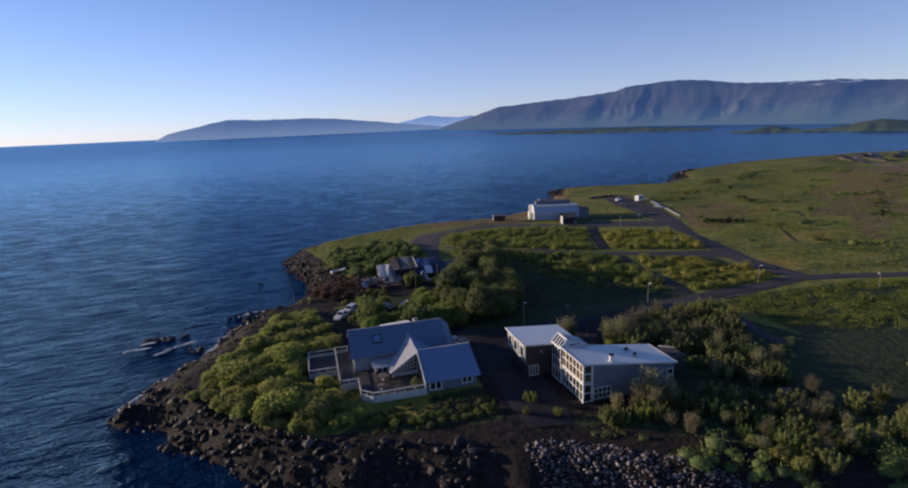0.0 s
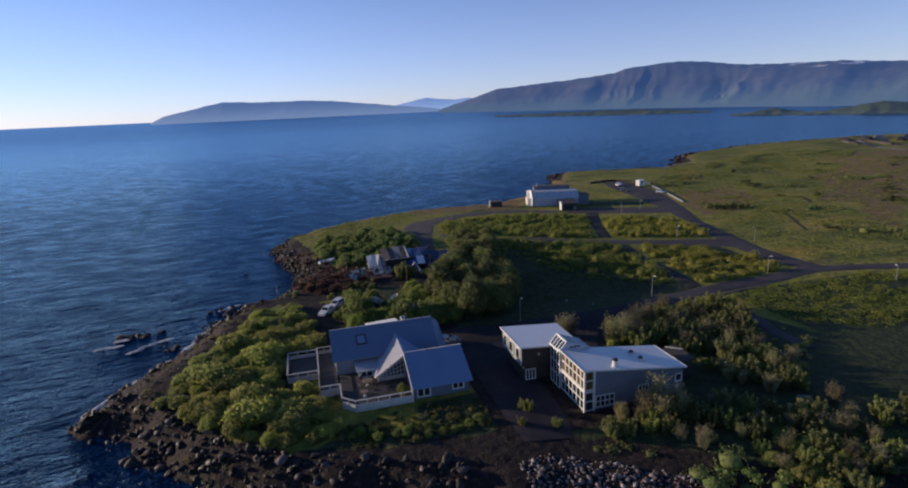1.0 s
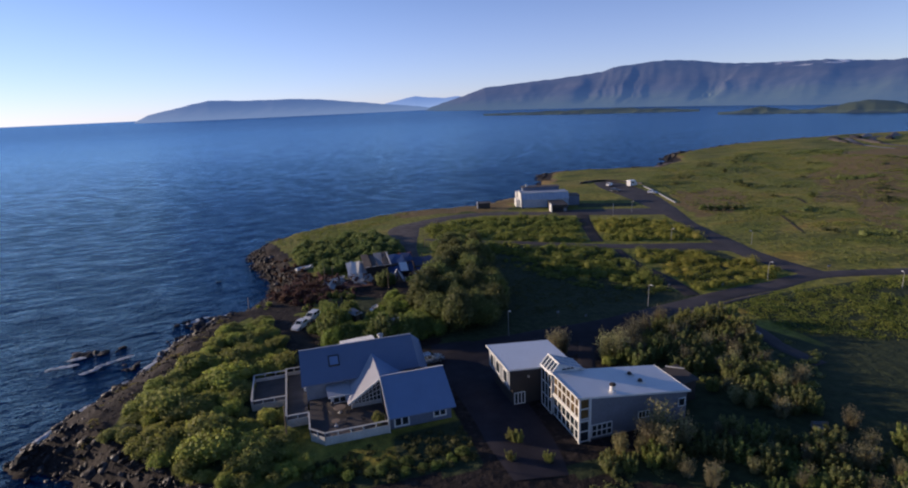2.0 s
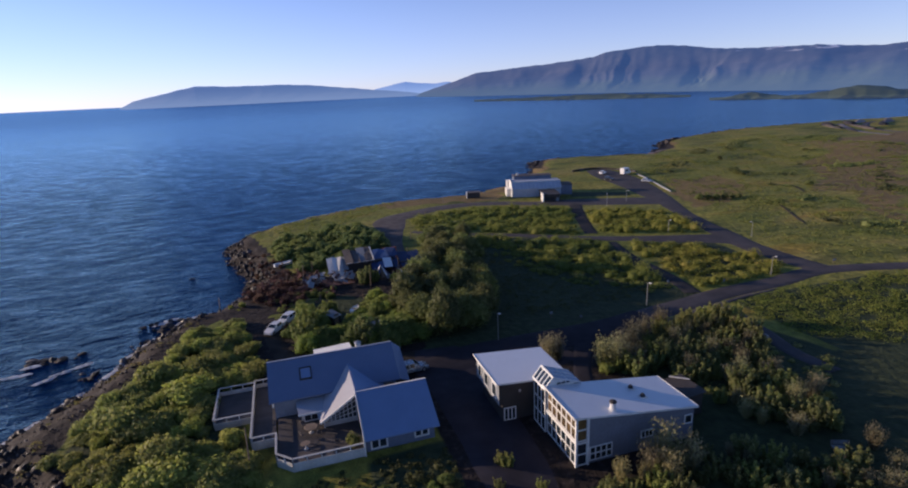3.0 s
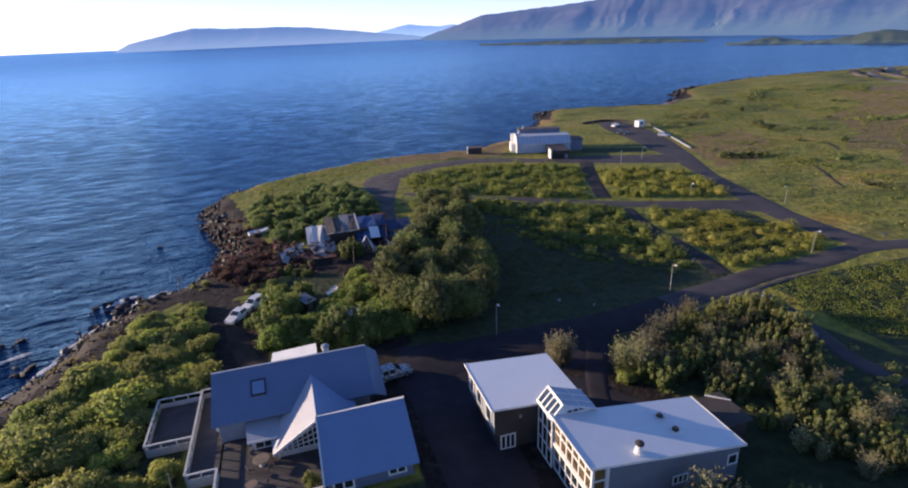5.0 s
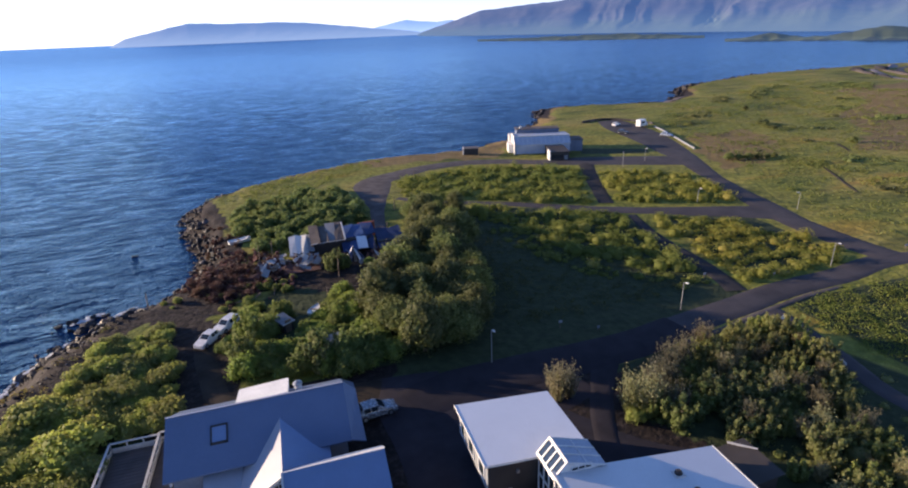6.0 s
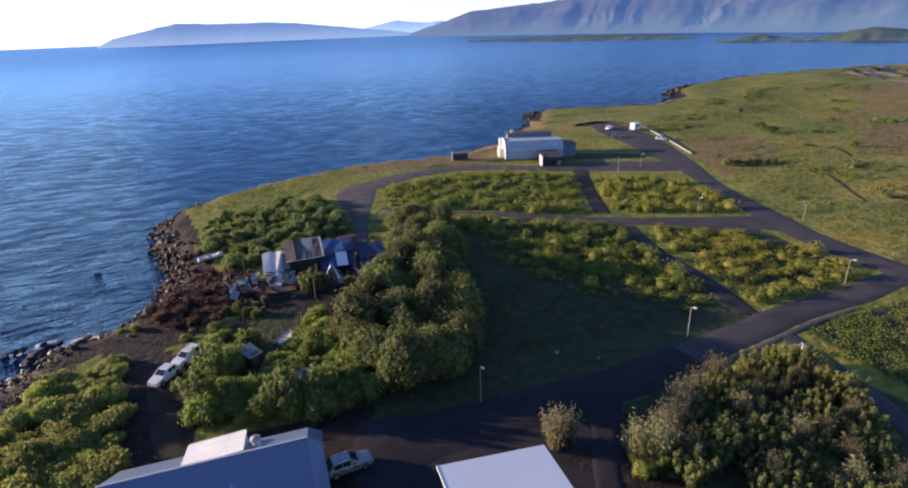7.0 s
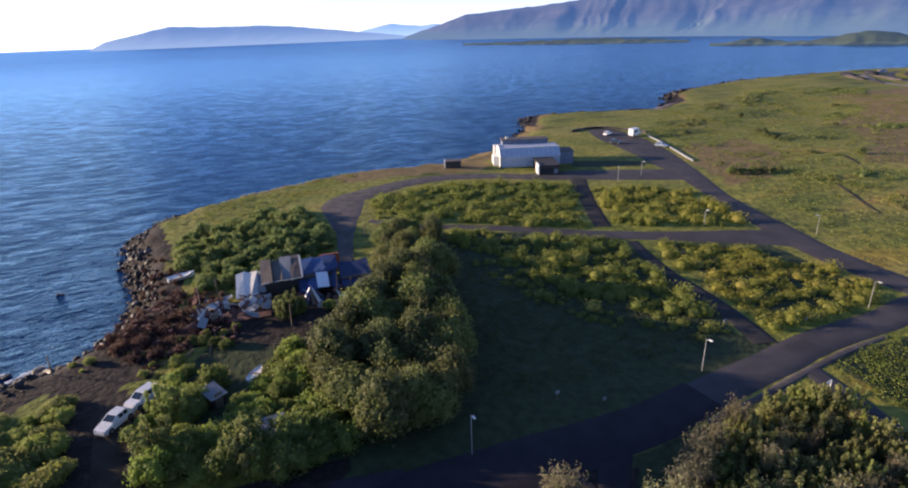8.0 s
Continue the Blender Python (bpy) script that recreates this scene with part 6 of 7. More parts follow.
meadow("meadow_plants", "yellow-green meadow plants inside the road bend", [(85.5, 142), (93, 138), (103.5, 132), (109, 132.5), (112, 141), (116, 153.5), (108, 163), (96.5, 166.5), (90.5, 154)], 1.8, 44, 3.0, 0.95, 44, 0.18, LUPIN)
meadow("meadow_plants", "green meadow plants beyond the road", [(82, 91), (98, 92), (112, 92), (140, 82), (140, 60), (112, 60), (92, 68), (80, 76), (79, 88)], 1.15, 45, 2.3, 0.32, 26, 0.13, MEADOW_DARK, 1.0, 0, -0.55, 14)
meadow("undergrowth", "rough grey-green undergrowth between the willow bushes", [(46, 75), (49.5, 79), (54.5, 82.6), (61, 85.4), (72, 86.5), (74, 80), (77, 70), (72, 62), (62, 60), (55, 62), (56, 70)], 1.7, 50, 2.2, 0.55, 26, 0.14, LEAF_PALE, gaps=0.0)
meadow("undergrowth", "tangled yellow-green undergrowth above the stone bank", [(37, 46.5), (44.4, 49.5), (50.7, 51.5), (58, 48), (70, 45), (66, 33), (52, 32), (42, 40)], 1.6, 56, 2.4, 0.8, 34, 0.14, LEAF_SHORE, 1.0, 0.7, -0.1, 6)
meadow("undergrowth", "low dark green growth below the studio house", [(26.5, 55.4), (29.6, 58.8), (38, 56.6), (42, 53), (38, 50.5), (34, 51.5)], 1.3, 57, 1.8, 0.45, 24, 0.13, LEAF_DARK, 1.0, 0.7, -0.1, 5)
meadow("rough_grass", "tall dark green grass patches on the open headland", [(119, 118), (126, 140), (138, 165), (152, 200), (160, 225), (210, 285), (300, 320), (330, 250), (300, 150), (200, 110), (140, 100)], 2.4, 51, 3.0, 0.4, 16, 0.24, MEADOW, 1.0, 0, 0.75, 26)
meadow("heather_streaks", "long dark streaks of low scrub on the open headland", [(122, 122), (130, 145), (150, 190), (164, 225), (220, 285), (320, 330), (340, 250), (300, 150), (200, 110), (140, 100)], 1.9, 53, 2.6, 0.55, 16, 0.22, LEAF_DARK, 1.0, 0.7, 1.1, 34)
# the strip at (192, 200) paints the cast shadow of the bush clump
for k, strip in enumerate(([(250, 276), (280, 300), (303, 307), (302, 300), (279, 292), (256, 270)], [(310, 287), (340, 296), (350, 285), (325, 267), (318, 274)], [(174, 233), (190, 243), (195, 238), (181, 228)], [(215, 262), (232, 280), (238, 276), (222, 258)],
                           [(192, 200), (204, 190), (206, 186), (194, 192)], [(160, 150), (168, 150), (172, 143), (163, 142)], [(146, 121), (158, 118), (160, 113), (148, 115)], [(230, 200), (262, 196), (262, 190), (234, 192)])):
    meadow("scrub_streak", "low dark scrub streak across the open grass", strip, 1.6, 80 + k, 2.6, 0.6, 16, 0.22, LEAF_DARK, 0.9, 0.7, -0.6, 12)
meadow("garden_grass", "rough grass in front of the house", [(2, 66), (8, 68.5), (22, 68.5), (23, 61), (12, 61.5), (4, 62)], 1.0, 46, 1.2, 0.35, 18, 0.14, LEAF_DARK)
meadow("grass_tussocks", "rough grass tussocks on the open headland", [(117, 112), (124, 135), (136, 165), (150, 200), (158, 225), (200, 270), (330, 330), (330, 150), (240, 90), (150, 86), (120, 96)], 3.0, 47, 3.4, 0.22, 10, 0.24, MEADOW, 0.7, 0)
meadow("meadow_plants", "scattered meadow plants at the edge of the tree shade", [(76, 100), (73, 105), (67, 110.5), (62, 116), (60, 122), (57, 134), (52, 134), (54, 120), (58, 111), (64, 103), (70, 99)], 1.5, 52, 2.1, 0.55, 34, 0.14, MEADOW, gaps=-0.15)
# dark leaves put part of the trees' shade into the turf colour
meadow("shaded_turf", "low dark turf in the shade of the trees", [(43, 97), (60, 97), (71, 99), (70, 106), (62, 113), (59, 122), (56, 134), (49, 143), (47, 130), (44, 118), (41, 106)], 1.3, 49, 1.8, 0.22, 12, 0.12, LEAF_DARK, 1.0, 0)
meadow("shore_grass", "short grass strip above the shore", [(-4, 184), (2, 192), (14, 202), (28, 209), (40, 214), (44, 206), (33, 195), (24, 185), (10, 176), (0, 174)], 1.5, 48, 1.9, 0.16, 9, 0.16, MEADOW, 0.9, 0)

meadow("rust_brush", "tangled rust-red brush and scrap heap on the shore", [(-2, 126), (1, 120.5), (6, 117.2), (11, 118), (15, 122), (14, 126), (13, 132), (11, 137), (6, 139), (2, 137), (-0.5, 132)], 1.0, 54, 1.6, 0.55, 40, 0.13, LEAF_RUST, 1.0, 0.6, -0.3, 5)

meadow("beach_tufts", "sparse brown tufts on the upper beach", [(-27, 88), (-24, 99), (-17, 114), (-12, 120), (-6, 116.5), (-10, 108), (-14, 98), (-18.5, 88), (-22, 79.5), (-16, 71.5), (-8, 66.5), (-10, 64.5), (-20, 74)], 1.3, 55, 1.3, 0.22, 14, 0.12, DRY_GRASS, 1.0, 0, 0.35, 6)


# ---- rocks ----
def boulder_mesh(seed, mat, fine=2):
    rng = random.Random(seed)
    bm = bmesh.new()
    bmesh.ops.create_icosphere(bm, subdivisions=fine, radius=1.0)
    off = Vector((rng.uniform(0, 90), rng.uniform(0, 90), rng.uniform(0, 90)))
    cuts = [(Vector((rng.gauss(0, 1), rng.gauss(0, 1), rng.gauss(0, 1))).normalized(), rng.uniform(0.4, 0.75)) for _ in range(12)]
    for v in bm.verts:
        v.co *= 1 + 0.35 * noise.noise(v.co * 1.3 + off)
        for n, d in cuts:
            over = v.co.dot(n) - d
            if over > 0:
                v.co -= n * over * 0.98
        v.co.z *= 0.72
    me = bpy.data.meshes.new("boulder")
    bm.to_mesh(me)
    bm.free()
    me.materials.append(mat)
    return me


def boulder_bank(name, label, pts, sizes, mat, seed, singles=300):
    """A bank of rocks: the nearest as single boulders, the rest as one mass."""
    rng = random.Random(seed)
    kinds = [boulder_mesh(seed * 10 + k, mat, 2 if sizes[1] > 0.5 else 1) for k in range(7)]
    z = ground_z(pts[:, 0], pts[:, 1])
    bank = thing(name, label, "rocks")
    mass_v, mass_f, base = [], [], 0
    for k, ((x, y), zz) in enumerate(zip(pts, z)):
        s = sizes[0] + (sizes[1] - sizes[0]) * rng.random() ** 2.2 * (1.5 if rng.random() < 0.12 else 1)
        m = pose(x, y, zz + 0.12 * s, rng.uniform(-25, 25), rng.uniform(-25, 25), rng.uniform(0, 360)) @ Matrix.Diagonal((s * rng.uniform(0.8, 1.3), s * rng.uniform(0.7, 1.1), s, 1))
        me = kinds[rng.randrange(7)]
        if k < singles:
            o = new("boulder", me)
            o.parent = bank
            o.matrix_basis = m
        else:
            co = np.array([(m @ v.co)[:] for v in me.vertices])
            mass_v.append(co)
            mass_f.append(np.array([p.vertices[:] for p in me.polygons]) + base)
            base += len(co)
    if mass_v:
        o = tagged(new("rock_rubble", arrays("rock_rubble", np.concatenate(mass_v), np.concatenate(mass_f), mat)), kind="stuff")
        o.parent = bank
    return bank


def along(line, n, lo, hi, seed):
    """Places scattered along a line, between two distances to its land side."""
    rng = random.Random(seed)
    pts = smooth_line(line, 0.6)
    out = []
    for _ in range(n):
        i = rng.randrange(len(pts) - 1)
        d = (pts[i + 1] - pts[i]).normalized()
        p = pts[i] + Vector((d.y, -d.x)) * rng.uniform(lo, hi) + d * rng.uniform(-0.5, 0.5)
        out.append((p.x, p.y))
    return np.array(out)


def clumped(pts, size, seed):
    """Keeps the places where an uneven field is high, so that stones lie in clusters."""
    return pts[ripple(pts[:, 0], pts[:, 1], size, seed) > 0.0]


TIP = [(14, 50), (2, 55), (-6, 59), (-13, 64), (-18, 70.5), (-26, 79.5), (-32, 84.5)]
WEST = [(-32, 84.5), (-29, 92.5), (-26, 98), (-22.5, 105), (-19, 115), (-16, 122)]
BAY = [(-16, 122), (-11, 126), (-5.5, 130.5), (-2.5, 138), (-3.5, 148), (-8, 165), (-10.5, 182), (-3, 193.5)]
boulder_bank("rock_armour", "dark basalt boulders round the point", along(TIP, 900, -1.0, 6.5, 1), (0.12, 0.8), BASALT, 3)
boulder_bank("rock_armour", "dark stones at the waterline below the shrubs", clumped(along(WEST, 900, -1.4, 2.8, 14), 7, 44), (0.10, 0.7), BASALT, 14)
boulder_bank("beach_stones", "scattered stones over the brown beach", along(WEST, 620, 0.5, 9.5, 17), (0.06, 0.36), BASALT, 17, 250)
boulder_bank("rock_armour", "heap of dark boulders at the mouth of the bay", fill([(-19, 116), (-18, 123.5), (-16, 129.5), (-11.5, 129.5), (-11, 126), (-14, 120.5), (-16.5, 115.5)], 0.78, 63, 0.6), (0.25, 0.95), BASALT, 15, 200)
boulder_bank("rock_armour", "dark basalt boulders on the shore of the bay", along(BAY, 1000, -1.2, 5.0, 2), (0.12, 0.72), BASALT, 4)
boulder_bank("rock_armour", "dark rocky spit at the mouth of the bay", along([(-21, 113), (-17.5, 120), (-13, 125), (-8, 128.5)], 330, -3.5, 4.0, 8), (0.25, 1.1), BASALT, 8, 200)
boulder_bank("stone_bank", "pale loose stones heaped on the bank", fill([(21, 40), (44, 37), (44.5, 41), (38.5, 46.5), (31, 51.5), (25.5, 54.5), (21.5, 54)], 0.42, 5, 0.6), (0.12, 0.42), PALE_STONE, 5)
boulder_bank("rock_armour", "dark boulders below the museum", along([(101, 236.5), (123, 265.5), (138, 295), (150, 301.5)], 170, -1.5, 2, 6), (0.25, 1.0), BASALT, 6, 60)
boulder_bank("rock_armour", "dark reddish rocks awash beside the bay", along([(-16.5, 119), (-15.2, 125), (-14, 130.5), (-10.5, 131)], 170, -1.5, 2.5, 12), (0.3, 0.8), BASALT, 12, 100)
boulder_bank("rock_armour", "field of dark rocks between the bushes and the bay", fill([(-18, 117), (-16, 126), (-10, 131), (-5, 127.5), (-8, 120), (-13, 113)], 0.85, 62, 0.6), (0.2, 0.62), BASALT, 13, 120)
boulder_bank("rock_armour", "clump of dark boulders on the corner behind the museum", along([(128, 277), (138, 295), (150, 301.5), (158, 301)], 70, -2.5, 4, 16), (0.6, 1.9), BASALT, 16, 40)
boulder_bank("rock_armour", "dark rocks off the far bend of the shore", along([(224, 301), (232, 309), (240, 320), (252, 330), (262, 338)], 110, -5, 4, 9), (0.8, 2.2), BASALT, 9, 60)
boulder_bank("rock_armour", "scattered dark stones on the far shore", along([(137, 297), (150, 301.5), (171, 299), (205, 287)], 160, -1.5, 4, 10), (0.5, 1.2), BASALT, 10, 40)
boulder_bank("rock_armour", "scattered dark stones beyond the far bend", along([(252, 336), (285, 355), (350, 381), (430, 387)], 160, -1.5, 4, 11), (0.7, 1.6), BASALT, 11, 40)
boulder_bank("rock_armour", "small stones along the grassy shore", along([(-3, 193.5), (10, 204), (25, 212), (43, 219.5), (61, 220), (74, 222), (99, 238.5)], 300, -1.0, 2.4, 7), (0.2, 0.6), BASALT, 7, 100)


def skerry(x, y, spread, n, seed, big=1.0):
    rng = random.Random(seed)
    reef = thing("skerry", "black wave-washed rocks standing in the sea", "rocks", group="skerries")
    kinds = [boulder_mesh(seed * 7 + k, BASALT) for k in range(4)]
    for _ in range(n):
        s = rng.uniform(0.25, big)
        o = new("rock", kinds[rng.randrange(4)])
        o.parent = reef
        o.matrix_basis = pose(x + rng.gauss(0, spread), y + rng.gauss(0, spread * 0.5), SEA_LEVEL + 0.05, 0, 0, rng.uniform(0, 360)) @ Matrix.Diagonal((s * 1.3, s, s * 0.75, 1))


skerry(-33.5, 118.2, 1.5, 9, 2)
skerry(-29.4, 118.0, 0.9, 7, 3)
skerry(-25.0, 109.5, 1.2, 6, 4)
skerry(-17.5, 127.0, 1.8, 16, 5)
skerry(-14.5, 124.5, 1.6, 16, 7)
skerry(-15.8, 155.4, 0.35, 3, 6, 0.42)


def foam(cx, cy, length, width, turn, seed):
    """Broken white water: small uneven patches just above the surface."""
    rng = np.random.default_rng(seed)
    v, f, k = [], [], 0
    for i in range(46):
        a, b = rng.normal(0, length * 0.33), rng.normal(0, width * 0.4)
        c, s = math.cos(radians(turn)), math.sin(radians(turn))
        x, y, r = cx + a * c - b * s, cy + a * s + b * c, rng.uniform(0.12, 0.42)
        for j in range(7):
            t = 2 * math.pi * j / 7
            q = r * rng.uniform(0.6, 1.3)
            v.append((x + 1.8 * q * math.cos(t) * c - q * math.sin(t) * s, y + 1.8 * q * math.cos(t) * s + q * math.sin(t) * c, SEA_LEVEL + 0.06 + 0.004 * i))
        v.append((x, y, SEA_LEVEL + 0.13 + 0.004 * i))
        f += [(k + j, k + (j + 1) % 7, k + 7) for j in range(7)]
        k += 8
    return tagged(new("sea_foam", arrays("sea_foam", np.array(v), np.array(f), FOAM)), "broken white foam beside the sea rocks", "foam", kind="stuff")


foam(-30.3, 110.3, 2.6, 0.5, 42, 1)
foam(-34.5, 116.4, 1.6, 0.4, 10, 2)
foam(-16.6, 128.3, 3.0, 0.8, 30, 3)
foam(-3.2, 126.8, 3.5, 0.4, 35, 4)
foam(-24.5, 101.0, 3.0, 0.4, 62, 5)
foam(-21.2, 108.5, 3.2, 0.4, 64, 6)
foam(-7.2, 128.2, 3.6, 0.5, 40, 7)
for k, (x, y, turn) in enumerate(((-30.4, 89.6, 68), (-27.8, 95.4, 62), (-24.6, 101.8, 62), (-19.9, 113.4, 70), (-18.2, 118.0, 66), (-12.4, 127.6, 40), (-35.8, 113.5, 8), (-27.5, 113.0, 30))):
    foam(x, y, 3.4, 0.28, turn, 20 + k)


# ---- vehicles ----
def wheel(car, x, y, r=0.32):
    s = Shape().tube([(x, y - 0.11, r), (x, y - 0.09, r), (x, y + 0.09, r), (x, y + 0.11, r)], [r * 0.86, r, r, r * 0.86], 16)
    w = part("wheel", s, RUBBER, car)
    part("rim", Shape().tube([(x, y - 0.125, r), (x, y + 0.125, r)], [r * 0.6, r * 0.6], 10), METAL, w)


def loft(sections):
    """A closed skin over cross-sections, each a list of points with the same count."""
    s, n = Shape(), len(sections[0])
    for sec in sections:
        s.v += [tuple(p) for p in sec]
    for i in range(len(sections) - 1):
        for j in range(n):
            s.f.append((i * n + j, i * n + (j + 1) % n, (i + 1) * n + (j + 1) % n, (i + 1) * n + j))
    s.f.append(tuple(range(n))[::-1])
    s.f.append(tuple((len(sections) - 1) * n + j for j in range(n)))
    return s


def car(label, where, turn, paint, length=4.2, width=1.74, height=1.46, van=False):
    c = thing("car", label, "car", where, turn, "parked cars")
    L, W, H = length / 2, width / 2, height
    hood = 0.78 if not van else 0.95
    body = []
    for x, top, w in ((-L, 0.62, 0.86), (-L * 0.94, 0.86 if not van else 1.0, 0.96), (-L * 0.5, 0.92, 1.0), (L * 0.3, 0.9, 1.0), (L * 0.72, hood, 0.97), (L * 0.95, hood * 0.86, 0.9), (L, 0.52, 0.8)):
        body.append([(x, -W * w, 0.24), (x, -W * w * 1.0, top * 0.72), (x, -W * w * 0.93, top), (x, W * w * 0.93, top), (x, W * w, top * 0.72), (x, W * w, 0.24)])
    part("body", loft(body), paint, c, bevel=0.05)
    rear, front = (-L * 0.95, L * 0.52) if van else (-L * 0.88, L * 0.44)
    r1, f1, hw, tw = rear + (0.22 if van else 0.5), front - 0.85, W * 0.92, W * 0.74
    part("cabin", loft([[(rear, -hw, 0.84), (rear, -hw, 0.9), (rear, hw, 0.9), (rear, hw, 0.84)], [(r1, -hw, 0.84), (r1, -tw, H), (r1, tw, H), (r1, hw, 0.84)],
                        [(f1, -hw, 0.84), (f1, -tw, H), (f1, tw, H), (f1, hw, 0.84)], [(front, -hw, 0.84), (front, -hw, 0.9), (front, hw, 0.9), (front, hw, 0.84)]]), paint, c, bevel=0.03)
    mid = lambda a, b, k: tuple(p + (q - p) * k for p, q in zip(a, b))

    def glazing(quad):
        """A pane set just proud of a cabin face."""
        q = [Vector(p) for p in quad]
        n = (q[1] - q[0]).cross(q[3] - q[0]).normalized()
        centre = sum(q, Vector()) / 4
        if n.dot(centre - Vector((0, 0, 1))) < 0:
            n = -n
        part("window", Shape().hexa([p - n * 0.01 for p in q], [p + n * 0.012 for p in q]), GLASS, c)

    inner = lambda lo0, lo1, hi1, hi0: [mid(mid(lo0, lo1, 0.08), mid(hi0, hi1, 0.08), 0.14), mid(mid(lo0, lo1, 0.92), mid(hi0, hi1, 0.92), 0.14), mid(mid(lo0, lo1, 0.92), mid(hi0, hi1, 0.92), 0.86), mid(mid(lo0, lo1, 0.08), mid(hi0, hi1, 0.08), 0.86)]
    glazing(inner((front, -hw, 0.9), (front, hw, 0.9), (f1, tw, H), (f1, -tw, H)))
    glazing(inner((rear, hw, 0.9), (rear, -hw, 0.9), (r1, -tw, H), (r1, tw, H)))
    for side in (-1, 1):
        cut = (r1 + f1) / 2
        glazing(inner((r1, side * hw, 0.84), (cut, side * hw, 0.84), (cut, side * tw, H), (r1, side * tw, H)))
        glazing(inner((cut, side * hw, 0.84), (f1, side * hw, 0.84), (f1, side * tw, H), (cut, side * tw, H)))
    for x in (-L * 0.62, L * 0.62):
        for y in (-W + 0.06, W - 0.06):
            wheel(c, x, y)
    for y in (-W * 0.62, W * 0.62):
        part("headlight", Shape().box(L * 0.93, L * 0.99, y - 0.16, y + 0.16, 0.52, 0.64), METAL, c)
        part("tail_light", Shape().box(-L * 0.985, -L * 0.94, y - 0.13, y + 0.13, 0.6, 0.78), RED_LAMP, c)
    part("bumper", Shape().box(L * 0.92, L * 1.02, -W * 0.76, W * 0.76, 0.26, 0.46), paint, c)
    part("bumper", Shape().box(-L * 1.02, -L * 0.95, -W * 0.8, W * 0.8, 0.26, 0.5), paint, c)
    return c


def on_ground(x, y, lift=0.07):
    return (x, y, float(ground_z(x, y)) + lift)


car("white hatchback parked nose to the shore on the drive", on_ground(3.7, 107.4), 236, CAR_WHITE, 3.75, 1.66, 1.38)
car("white estate car parked close behind another on the drive", on_ground(5.8, 110.6), 232, CAR_WHITE, 3.75, 1.68, 1.48, True)
car("silver car parked beside the house in the yard", on_ground(22.0, 85.9), 8, CAR_SILVER, 4.3)
car("white car parked beside the turning place", on_ground(142.0, 229.5), 30, CAR_WHITE)
car("dark car parked on the turning place", on_ground(135.3, 214.5), -55, CAR_DARK)
car("pale car parked at the road edge by the wall", on_ground(145.5, 203.0), -62, CAR_SILVER)


def camper():
    c = thing("camper_van", "tall white camper van on the turning place", "van", on_ground(149.5, 223.5), 20)
    part("body", Shape().box(-2.4, 1.2, -1.05, 1.05, 0.4, 2.9), CAR_WHITE, c, bevel=0.12)
    part("cab", loft([[(1.15, -1.0, 0.4), (1.15, -1.0, 2.1), (1.15, 1.0, 2.1), (1.15, 1.0, 0.4)], [(2.0, -0.95, 0.4), (1.75, -0.9, 1.9), (1.75, 0.9, 1.9), (2.0, 0.95, 0.4)], [(2.7, -0.9, 0.4), (2.65, -0.85, 1.1), (2.65, 0.85, 1.1), (2.7, 0.9, 0.4)]]), CAR_WHITE, c)
    part("windscreen", Shape().hexa([(1.82, -0.8, 1.9), (2.6, -0.75, 1.2), (2.6, 0.75, 1.2), (1.82, 0.8, 1.9)], [(1.86, -0.8, 1.93), (2.64, -0.75, 1.23), (2.64, 0.75, 1.23), (1.86, 0.8, 1.93)]), GLASS, c)
    part("window", Shape().box(-1.4, 0.2, -1.08, -1.05, 1.5, 2.2), GLASS, c)
    for x in (-1.5, 1.7):
        for y in (-0.95, 0.95):
            wheel(c, x, y, 0.36)


camper()


# ---- street furniture ----
def lamp_post(x, y, top, turn):
    g = float(ground_z(x, y))
    p = thing("street_lamp", "slim grey steel street lamp with a pale flat head", "street lamp", (x, y, g), turn, "street lamps")
    h = top - g
    part("pole", Shape().tube([(0, 0, -0.3), (0, 0, 0.9), (0, 0, h - 0.1)], [0.07, 0.055, 0.045], 8), LAMP_STEEL, p)
    part("arm", Shape().tube([(0, 0, h - 0.14), (0.2, 0, h - 0.04), (0.5, 0, h)], [0.04, 0.04, 0.035], 6), LAMP_STEEL, p)
    hd = part("head", Shape().hexa([(0.3, -0.12, h - 0.05), (0.66, -0.09, h - 0.03), (0.78, 0.09, h - 0.03), (0.3, 0.12, h - 0.05)], [(0.34, -0.1, h + 0.07), (0.74, -0.07, h + 0.06), (0.74, 0.07, h + 0.06), (0.34, 0.1, h + 0.07)]), WHITE, p)
    part("diffuser", Shape().box(0.4, 0.7, -0.07, 0.07, h - 0.085, h - 0.045), OFFWHITE, hd)


for x, y, top, turn in ((36.5, 90.6, 3.3, -80), (65.4, 93.9, 2.7, -75), (97.2, 98.2, 1.95, -60), (101.0, 133.6, 1.4, -80), (115.5, 173.2, 1.5, -60), (116.3, 122.0, 1.6, 160),
                        (115.3, 84.4, 1.3, 70), (106.5, 170.6, 1.6, 60)):
    lamp_post(x, y, top, turn)


